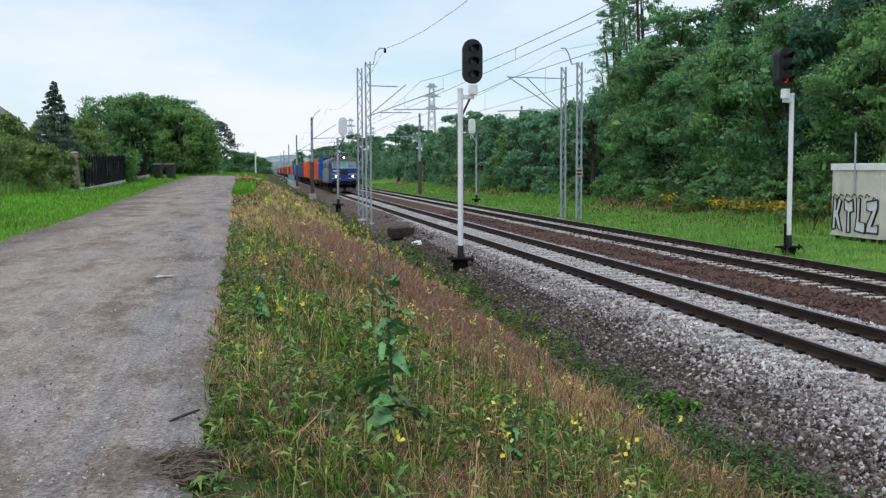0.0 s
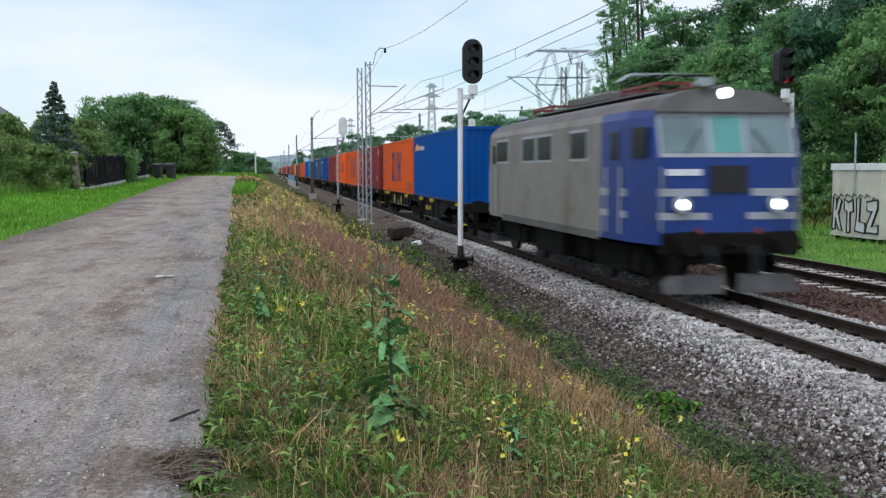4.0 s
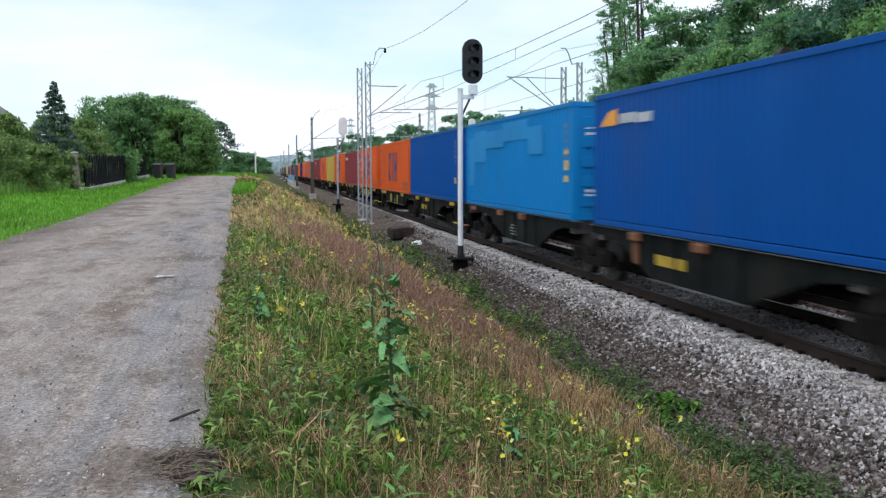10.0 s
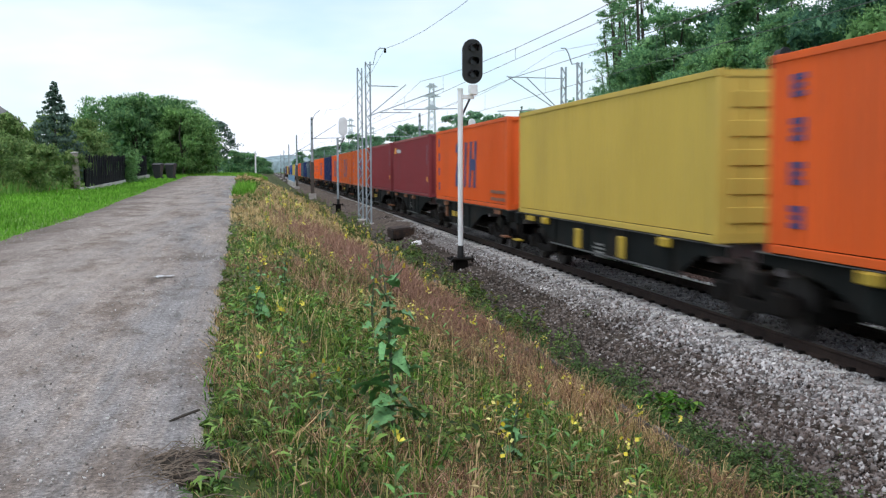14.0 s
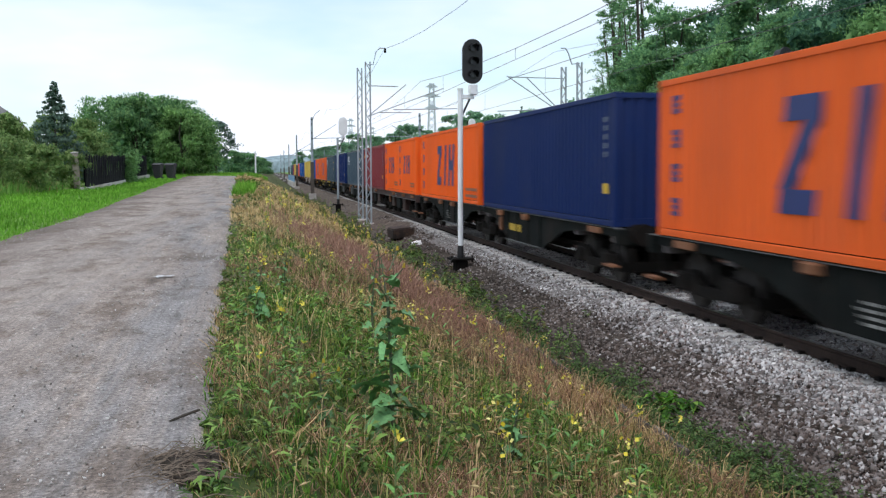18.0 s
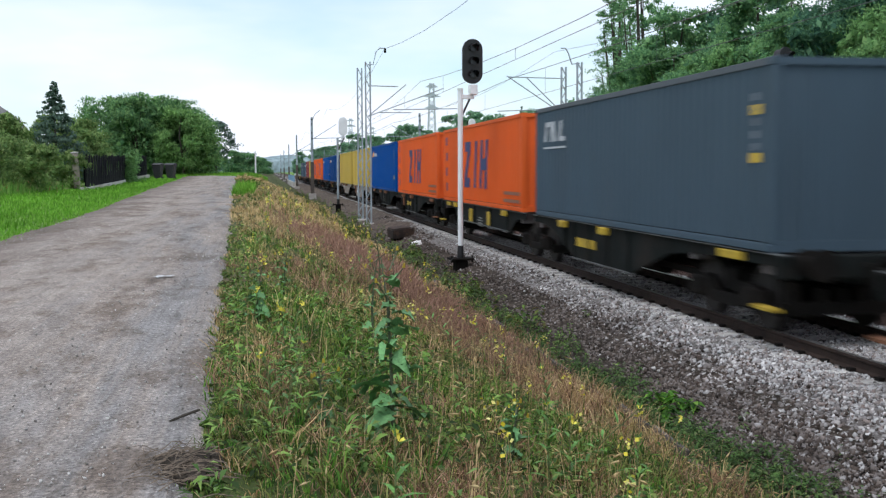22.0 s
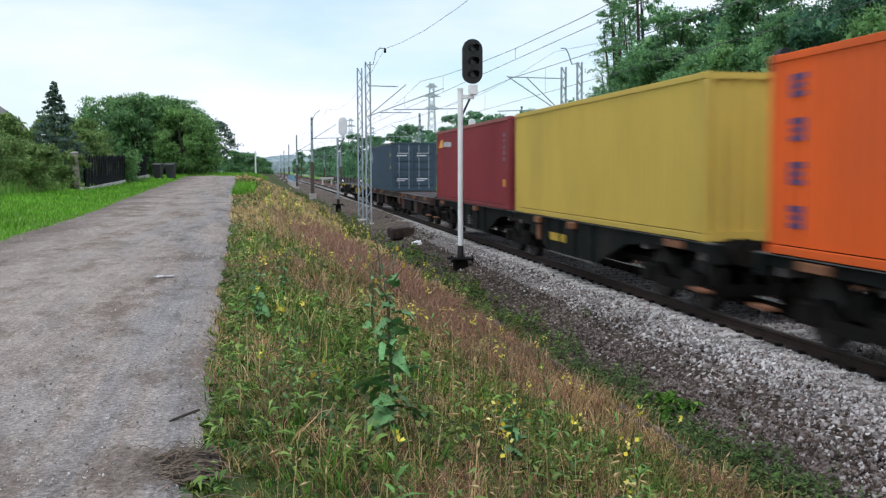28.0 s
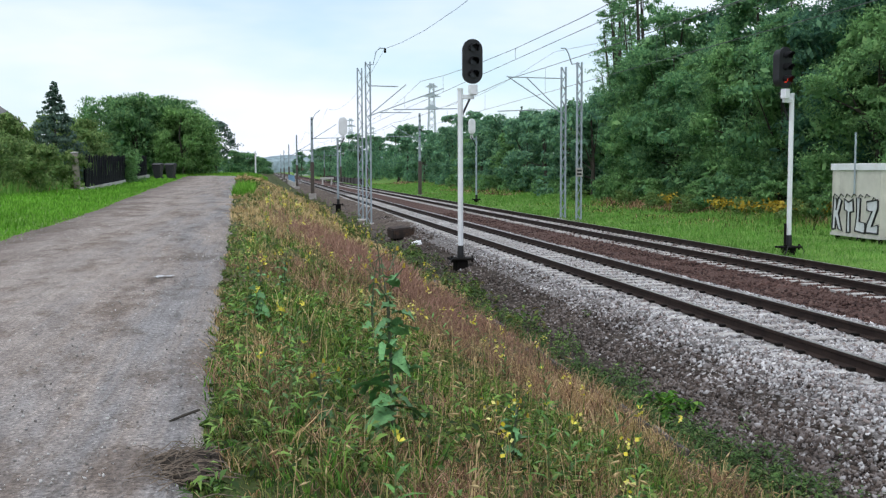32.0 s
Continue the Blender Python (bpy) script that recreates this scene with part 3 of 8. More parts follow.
MARK = {
    "blue": mat("blue_lettering_paint", (0.022, 0.036, 0.14), 0.6, 0, 0.1, 3, 0),
    "white": mat("white_lettering_paint", (0.75, 0.77, 0.8), 0.6, 0, 0.12, 3, 0),
    "orange": mat("orange_marking_paint", (0.84, 0.35, 0.04), 0.6, 0, 0.12, 3, 0),
    "yellow": mat("yellow_marking_paint", (0.80, 0.52, 0.03), 0.6, 0, 0.12, 3, 0),
    "dull_yellow": mat("dirty_yellow_paint", (0.50, 0.34, 0.03), 0.7, 0, 0.3, 6, 0.05, 40, (0.12, 0.09, 0.03), 0.35, 3),
    "grimy_white": mat("grimy_white_lettering", (0.26, 0.26, 0.25), 0.8, 0, 0.5, 9, 0, 40, (0.03, 0.03, 0.03), 0.45, 6),
    "pale": mat("weathered_white_lettering", (0.46, 0.48, 0.51), 0.7, 0, 0.3, 6, 0),
    "dusty": mat("dusty_grey_lettering", (0.13, 0.15, 0.18), 0.7, 0, 0.3, 6, 0),
    "faded": mat("faded_marking_paint", (0.25, 0.10, 0.06), 0.7, 0, 0.12, 3, 0),
}
UNDER = {
    "green": mat("dark_green_wagon_paint", (0.010, 0.0125, 0.012), 0.8, 0, 0.4, 1.5, 0.2, 30, (0.03, 0.023, 0.019), 0.3, 1.2, per_object=0.2, spec=0.08),
    "pale": mat("dirty_white_wagon_paint", (0.36, 0.33, 0.30), 0.75, 0, 0.35, 2.5, 0.2, 30, (0.13, 0.06, 0.03), 0.46, 2.2),
    "brown": mat("red_brown_wagon_paint", (0.05, 0.025, 0.021), 0.8, 0, 0.3, 1.5, 0.2, 30, (0.04, 0.03, 0.028), 0.4, 1.0),
    # worn deck steel; the paler tone also carries sky light on the open deck
    "deck": mat("worn_deck_steel", (0.17, 0.155, 0.16), 0.6, 0.1, 0.35, 3, 0.1, 30, (0.08, 0.06, 0.05), 0.4, 1.5),
    # worn steel, its grey lightened to paint a thin highlight along the flanges
    "edge": mat("worn_flange_edge", (0.10, 0.105, 0.105), 0.6, 0.2, 0.4, 4, 0.1, 30, (0.03, 0.025, 0.02), 0.4, 1.5),
    "rust": mat("rusty_casting", (0.19, 0.08, 0.038), 0.8, 0, 0.35, 5, 0.2, 40),
    "wheel": mat("wheel_steel", (0.028, 0.024, 0.022), 0.7, 0.2, 0.3, 4, 0.1),
}
CON_H, CON_W = 2.591, 1.219


def corrugated(width, height, pitch, depth):
    """A ribbed sheet in the plane y-z that faces -x, from y -width/2 to width/2."""
    n = max(1, round(width / pitch))
    p = width / n
    ys, xs = [-width / 2], [0.0]
    for i in range(n):
        a = -width / 2 + i * p
        for f, d in ((0.25, 0.0), (0.42, depth), (0.83, depth), (1.0, 0.0)):
            ys.append(a + f * p)
            xs.append(d)
    bm = nb()
    lo = [bm.verts.new((x, y, 0)) for x, y in zip(xs, ys)]
    hi = [bm.verts.new((x, y, height)) for x, y in zip(xs, ys)]
    for i in range(len(lo) - 1):
        bm.faces.new((lo[i + 1], lo[i], hi[i], hi[i + 1]))
    return bm


def container(colour, length, marks="", doors=False, label=""):
    L, m = length / 2, PAINT[colour]
    c = empty("shipping_container")
    wall_l = corrugated(length - 0.24, CON_H - 0.248, 0.278, 0.036)
    bmesh.ops.translate(wall_l, verts=wall_l.verts, vec=(-CON_W + 0.004, 0, 0.138))
    part("side_wall", wall_l, m, c)
    wall_r = corrugated(length - 0.24, CON_H - 0.248, 0.278, 0.036)
    bmesh.ops.rotate(wall_r, verts=wall_r.verts, cent=(0, 0, 0), matrix=Matrix.Rotation(math.pi, 3, "Z"))
    bmesh.ops.translate(wall_r, verts=wall_r.verts, vec=(CON_W - 0.004, 0, 0.138))
    part("side_wall", wall_r, m, c)
    for sx in (-1, 1):
        part("bottom_rail", boxm(min(sx * CON_W, sx * (CON_W - 0.06)), max(sx * CON_W, sx * (CON_W - 0.06)), -L + 0.17, L - 0.17, 0.012, 0.122, 0.008), m, c)
        part("top_rail", boxm(min(sx * CON_W, sx * (CON_W - 0.06)), max(sx * CON_W, sx * (CON_W - 0.06)), -L + 0.17, L - 0.17, CON_H - 0.11, CON_H - 0.01, 0.008), RAIL.get(colour, m), c)
        for sy in (-1, 1):
            ys = sorted((sy * L, sy * (L - 0.13)))
            xs = sorted((sx * CON_W, sx * (CON_W - 0.15)))
            part("corner_post", boxm(xs[0] + 0.003, xs[1] - 0.003, ys[0] + 0.003, ys[1] - 0.003, 0.115, CON_H - 0.115, 0.01), m, c)
            for z in (0.0, CON_H - 0.118):
                yc = sorted((sy * L, sy * (L - 0.178)))
                part("corner_casting", boxm(xs[0], xs[1], yc[0], yc[1], z, z + 0.118, 0.012), m, c)
    roof = corrugated(length - 0.3, 2 * CON_W - 0.12, 0.21, 0.02)
    bmesh.ops.rotate(roof, verts=roof.verts, cent=(0, 0, 0), matrix=Matrix.Rotation(math.pi / 2, 3, "Y"))
    bmesh.ops.translate(roof, verts=roof.verts, vec=(-CON_W + 0.06, 0, CON_H - 0.012))
    part("roof", roof, m, c)
    part("floor", boxm(-CON_W + 0.07, CON_W - 0.07, -L + 0.18, L - 0.18, 0.05, 0.11), M["dark_steel"], c)
    for sy in (-1, 1):
        if sy < 0 and doors:
            for k, (a, b) in enumerate(((-CON_W + 0.155, -0.01), (0.01, CON_W - 0.155))):
                d = nb()
                box(d, a, b, -L + 0.02, -L + 0.06, 0.14, CON_H - 0.13)
                dd = part("door", d, m, c)
                ribs = boxm(a + 0.07, b - 0.07, -L - 0.006, -L + 0.02, 0.30, 0.55, 0.014)
                first = part("door_panel", ribs, m, dd)
                for i in range(1, 5):
                    share(first, pose(0, 0, 0.43 * i), dd)
                for f in (0.25, 0.75):
                    x = a + (b - a) * f
                    part("locking_bar", cyl(nb(), (x, -L - 0.012, 0.13), (x, -L - 0.012, CON_H - 0.13), 0.018, n=6), M["steel"] if colour == "grey" else m, dd)
                lab = nb()
                for i, (z, w) in enumerate(((2.0, 0.6), (1.86, 0.5), (0.62, 0.55), (0.52, 0.4), (0.42, 0.5))):
                    box(lab, a + 0.15, a + 0.15 + w * (b - a), -L - 0.003, -L + 0.003, z, z + 0.06)
                if colour not in ("yellow", "navy"):
                    part("lettering", lab, MARK["white"], dd)
                else:
                    lab.free()
        else:
            e = corrugated(2 * CON_W - 0.28, CON_H - 0.27, 0.25, 0.04)
            bmesh.ops.rotate(e, verts=e.verts, cent=(0, 0, 0), matrix=Matrix.Rotation(math.pi / 2 if sy < 0 else -math.pi / 2, 3, "Z"))
            bmesh.ops.translate(e, verts=e.verts, vec=(0, sy * (L - 0.02), 0.16))
            part("end_wall", e, m, c)
        for z0, z1 in ((0.012, 0.16), (CON_H - 0.115, CON_H - 0.012)):
            ys = sorted((sy * L, sy * (L - 0.1)))
            part("end_sill", boxm(-CON_W + 0.152, CON_W - 0.152, ys[0] + 0.004, ys[1], z0, z1), m, c)
    xo = -CON_W + 0.004

    def flat(name, polys, material, lab=""):
        """Painted shapes on the wall that faces the lane: (y, z) polygons; y grows away from the engine's end."""
        bm = nb()
        for poly in polys:
            prism(bm, poly, "x", xo - 0.004, xo + 0.002)
        return part(name, bm, material, c, lab)

    def bar(y0, y1, z0, z1, lean=0.0):
        return [(y0, z0), (y1, z0), (y1 - lean, z1), (y0 - lean, z1)]

    if marks == "big":
        k = 1.06 if length > 8 else 0.62
        h0, h1 = (0.54, 2.03) if length > 8 else (0.95, 1.80)
        y = 1.95 if length > 8 else 1.08
        H = h1 - h0
        ln = 0.2 * k

        def at(off, z):
            return y - off * k - ln * (z - h0) / H

        q = H * 0.21
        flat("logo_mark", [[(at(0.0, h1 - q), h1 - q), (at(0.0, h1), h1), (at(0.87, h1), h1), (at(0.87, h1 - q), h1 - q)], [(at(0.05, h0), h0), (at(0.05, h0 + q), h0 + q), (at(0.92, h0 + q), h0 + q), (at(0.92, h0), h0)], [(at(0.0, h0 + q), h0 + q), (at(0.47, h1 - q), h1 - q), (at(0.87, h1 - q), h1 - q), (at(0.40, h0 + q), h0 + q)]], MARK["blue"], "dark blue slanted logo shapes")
        for o, w in ((1.57, 0.31), (2.40, 0.32), (3.10, 0.32)):
            flat("logo_mark", [[(at(o, h0), h0), (at(o, h1), h1), (at(o + w, h1), h1), (at(o + w, h0), h0)]], MARK["blue"])
        zc = (h0 + h1) / 2
        flat("logo_mark", [[(at(2.71, zc - 0.17 * k), zc - 0.17 * k), (at(2.71, zc + 0.17 * k), zc + 0.17 * k), (at(3.11, zc + 0.17 * k), zc + 0.17 * k), (at(3.11, zc - 0.17 * k), zc - 0.17 * k)]], MARK["blue"])
        yc = L - (0.58 if length > 8 else 0.42)
        for i in range(4):
            z = 0.36 + i * 0.55
            flat("logo_mark", [bar(yc - 0.34, yc, z, z + 0.07), bar(yc - 0.30, yc - 0.04, z + 0.11, z + 0.17), bar(yc - 0.34, yc, z + 0.21, z + 0.29), bar(yc - 0.20, yc - 0.13, z + 0.07, z + 0.21), bar(yc - 0.34 + 0.27 * (i % 2), yc - 0.27 + 0.27 * (i % 2), z + 0.07, z + 0.21)], MARK["blue"])
        if length > 8:
            flat("lettering", [bar(-L + 0.2, -L + 2.1, 0.43, 0.52), bar(-L + 0.2, -L + 2.1, 0.22, 0.31)], MARK["faded"], "faded lettering bars")
        else:
            flat("lettering", [bar(-L + 0.5, -L + 1.7, 0.46, 0.53), bar(-L + 0.5, -L + 1.7, 0.34, 0.41)], MARK["faded"], "faded lettering bars")
    if marks in ("corner", "patch"):
        y = L - 0.4
        flat("logo_mark", [[(y, 1.95), (y - 0.2, 2.08), (y - 0.5, 2.22), (y - 0.95, 2.26), (y - 0.95, 1.95)]], MARK["orange"], "orange leaf-like logo shape")
        flat("lettering", [bar(y - 1.95, y - 1.1, 1.97, 2.15, 0.03), bar(y - 2.75, y - 2.02, 1.95, 2.12, 0.03)], MARK["pale"], "white lettering bars")
    if marks == "small_white":
        y = L - 0.45
        flat("lettering", [bar(y - 0.3, y, 2.1, 2.2), bar(y - 0.3, y, 1.98, 2.05)], MARK["white"], "small white lettering bars")
    if marks == "white_block":
        y = L - 0.5
        shapes = ((0.30, 0.46, 1.76, 2.22, 0.08), (0.46, 0.80, 2.11, 2.22, 0.0), (0.78, 0.94, 1.76, 2.22, 0.08), (1.08, 1.32, 1.76, 2.22, -0.16), (1.50, 1.67, 1.76, 2.22, 0.10), (1.67, 2.00, 1.76, 1.86, 0.0))
        for a, b, z0, z1, lean in shapes:
            flat("logo_mark", [bar(y - b, y - a, z0, z1, lean)], MARK["pale"], "white block logo shape")
        flat("lettering", [bar(y - 2.05, y - 0.25, 1.60, 1.645)], MARK["pale"])
    if marks not in ("big", "label") and colour != "yellow":
        y = -L + 0.60
        heights = {"grey": ((1.85, 1.98), (1.20, 1.33)), "light_blue": ((1.45, 1.56), (1.10, 1.32), (0.84, 0.98))}
        for z0, z1 in heights.get(colour, ((0.64, 0.84),)):
            flat("lettering", [bar(y - 0.24, y, z0, z1)], MARK["yellow"] if colour != "maroon" else MARK["orange"], "yellow lettering bar")
        flat("lettering", [bar(y - 0.18, y - 0.02, 1.36 + 0.17 * q, 1.46 + 0.17 * q) for q in range(5)], MARK["dusty"], "column of dull lettering bars")
    if colour == "light_blue":
        faded = mat("faded_light_blue_paint", (0.012, 0.25, 0.58), 0.6, 0, 0.1, 1, 0, spec=0.08)
        for a, b, z0, z1 in ((4.7, 5.6, 0.6, 2.1), (2.9, 4.7, 1.35, 2.3), (0.6, 2.9, 1.75, 2.25), (-2.2, 0.6, 1.9, 2.4), (-3.6, -2.2, 1.5, 2.2)):
            flat("faded_panel", [bar(a, b, z0, z1)], faded, "paler repainted patch")
    if marks == "patch":
        flat("faded_panel", [bar(L - 3.7, L - 0.2, 0.42, 1.66)], mat("repainted_blue", (0.003, 0.091, 0.345), 0.6, 0, 0.1, 1, 0, spec=0.12), "paler repainted patch")
    if marks == "label":
        flat("label_plate", [bar(-L + 0.14, -L + 0.50, 2.02, 2.34)], MARK["yellow"], "large yellow plate")
        flat("label_plate", [bar(-L + 1.05, -L + 1.30, 0.48, 0.80)], MARK["yellow"], "small yellow plate")
    if colour == "grey" and doors:
        hz = nb()
        for i in range(4):
            box(hz, -CON_W - 0.004, -CON_W + 0.004, -L + 0.22 + 0.16 * i, -L + 0.31 + 0.16 * i, CON_H - 0.10, CON_H - 0.02)
        part("hazard_stripes", hz, MARK["yellow"], c, "yellow warning stripes on the top rail")
    tagged(c, label, "container", "containers on the train")
    return c


# far edge of each load along the train at the start, kind of load
LOADS = [
    (138.99, "blue_c"), (151.6, "orange"), (166.07, "maroon_y"), (179.09, "orange"), (193.51, "pair"), (206.6, "maroon"), (220.48, "blue_patch"), (234.19, "grey_d"),
    (247.61, "blue_c"), (261.34, "light_blue"), (275.15, "blue"), (288.15, "orange"), (302.7, "orange"), (315.93, "maroon_c"), (330.41, "orange"), (344.23, "yellow_d"),
    (357.89, "orange"), (372.0, "maroon_c"), (385.47, "maroon"), (398.37, "orange_d"), (412.15, "orange_d"), (425.05, "orange"), (439.57, "navy"), (452.59, "orange_b"),
    (466.61, "pair"), (479.55, "maroon_c"), (494.51, "grey_d"), (509.6, "navy_d"), (524.6, "grey"), (538.25, "orange"), (552.05, "orange"), (565.5, "blue_c"),
    (580.3, "yellow"), (594.95, "yellow_d"), (610.2, "dark_blue"), (623.78, "blue_c"), (638.18, "orange"), (651.24, "orange"), (665.5, "yellow"), (678.53, "maroon_c"),
    (692.7, ""), (705.91, "grey_d"), (720.5, ""), (735.0, ""),
]
# metres that the train has gone by a given second
RUN = [(t, 22.67596 * t + 0.017485 * (t - 16) ** 2 + 0.000527 * (t - 16) ** 3) for t in range(0, 33, 2)]
DECK = 1.145
MOVERS = []


def place_moving(ob, y):
    MOVERS.append((ob, y))


def build_containers():
    kinds = {
        "orange": container("orange", 12.192, "big", False, "orange corrugated steel container with dark blue logo shapes"),
        "orange_b": container("bright_orange", 12.192, "big", False, "bright orange corrugated steel container with dark blue logo shapes"),
        "orange_d": container("dull_orange", 12.192, "big", False, "faded dull orange steel container with dark blue logo shapes"),
        "pair": container("bright_orange", 6.058, "big", False, "short orange steel container with small blue logo shapes"),
        "maroon": container("maroon", 12.192, "small_white", False, "plain maroon corrugated steel shipping container"),
        "maroon_y": container("maroon", 12.192, "label", False, "maroon steel container with yellow plates"),
        "maroon_c": container("maroon", 12.192, "corner", False, "maroon steel container with orange and white markings"),
        "blue": container("blue", 12.192, "", False, "plain blue corrugated steel shipping container"),
        "blue_c": container("blue", 12.192, "corner", False, "blue steel container with orange and white markings"),
        "blue_patch": container("blue", 12.192, "patch", False, "blue steel container with a paler repainted patch"),
        "light_blue": container("light_blue", 12.192, "", True, "light blue steel container with faded panels"),
        "dark_blue": container("dark_blue", 12.192, "corner", False, "dark blue steel container with orange and white markings"),
        "navy": container("navy", 12.192, "", False, "plain navy blue corrugated steel container"),
        "navy_d": container("navy", 12.192, "", True, "navy blue steel container with doors to the front"),
        "grey": container("grey", 12.192, "white_block", False, "slate grey steel container with white logo shapes"),
        "grey_d": container("grey", 12.192, "white_block", True, "slate grey steel container with barred doors in front"),
        "yellow": container("yellow", 12.192, "", False, "plain mustard yellow corrugated steel container"),
        "yellow_d": container("yellow", 12.192, "", True, "mustard yellow steel container with panelled doors"),
    }
    used = set()
    for u, kind in LOADS:
        if not kind:
            continue
        if kind == "pair":
            spots = ((u - 3.05, kind), (u - 9.15, kind))
        else:
            spots = ((u - 6.096, kind),)
        for y, k in spots:
            ob = kinds[k] if k not in used else copy_thing(kinds[k], Matrix())
            used.add(k)
            place_moving(ob, y)
            MOVERS[-1] = (ob, y, DECK)


def bogie(parent, y, m):
    b = empty("bogie")
    b.parent = parent
    b.matrix_basis = pose(0, y, 0)
    for sx in (-1, 1):
        fr = prism(nb(), [(-1.25, 0.50), (-1.0, 0.62), (-0.55, 0.66), (-0.35, 0.42), (0.35, 0.42), (0.55, 0.66), (1.0, 0.62), (1.25, 0.50), (1.25, 0.40), (0.75, 0.36), (0.45, 0.26), (-0.45, 0.26), (-0.75, 0.36), (-1.25, 0.40)], "x", sx * 1.0 - 0.05, sx * 1.0 + 0.05)
        part("side_frame", fr, M["dark_steel"], b)
        for yy in (-0.9, 0.9):
            w = nb()
            cyl(w, (sx * 0.69, yy, 0.46), (sx * 0.82, yy, 0.46), 0.46, n=20)
            cyl(w, (sx * 0.66, yy, 0.46), (sx * 0.69, yy, 0.46), 0.49, n=20)
            part("wheel", w, UNDER["wheel"], b)
            part("axle_box", boxm(sx * 1.0 - 0.13, sx * 1.0 + 0.13, yy - 0.16, yy + 0.16, 0.30, 0.60, 0.03), M["dark_steel"], b)
            for o in (-0.27, 0.27):
                part("spring", cyl(nb(), (sx * 1.0, yy + o, 0.34), (sx * 1.0, yy + o, 0.58), 0.09, n=8), M["dark_steel"], b)
    part("bolster", boxm(-0.95, 0.95, -0.2, 0.2, 0.45, 0.80, 0.03), M["dark_steel"], b)
    rig = nb()
    for yy in (-1.46, -0.36, 0.36, 1.46):
        box(rig, -0.98, 0.98, yy - 0.06, yy + 0.06, 0.26, 0.44)
        for x in (-0.745, 0.745):
            box(rig, x - 0.06, x + 0.06, yy - 0.07, yy + 0.07, 0.30, 0.72)
    for x in (-0.3, 0.0, 0.3):
        box(rig, x - 0.05, x + 0.05, -1.5, 1.5, 0.32, 0.62)
    part("brake_rigging", rig, M["dark_steel"], b)
    for yy in (-0.9, 0.9):
        part("axle", cyl(nb(), (-0.66, yy, 0.46), (0.66, yy, 0.46), 0.08, n=8), UNDER["wheel"], b)
    return b


def buffers(parent, y, s, z=1.04):
    for x in (-0.875, 0.875):
        bf = nb()
        cyl(bf, (x, y, z), (x, y + s * 0.42, z), 0.10, n=10)
        cyl(bf, (x, y + s * 0.42, z), (x, y + s * 0.47, z), 0.21, n=16)
        cyl(bf, (x, y - s * 0.02, z), (x, y + s * 0.05, z), 0.18, n=10)
        part("buffer", bf, M["dark_steel"], parent)
    ck = nb()
    cyl(ck, (0, y, z - 0.05), (0, y + s * 0.5, z - 0.08), 0.05, n=8)
    part("coupling", ck, M["dark_steel"], parent)


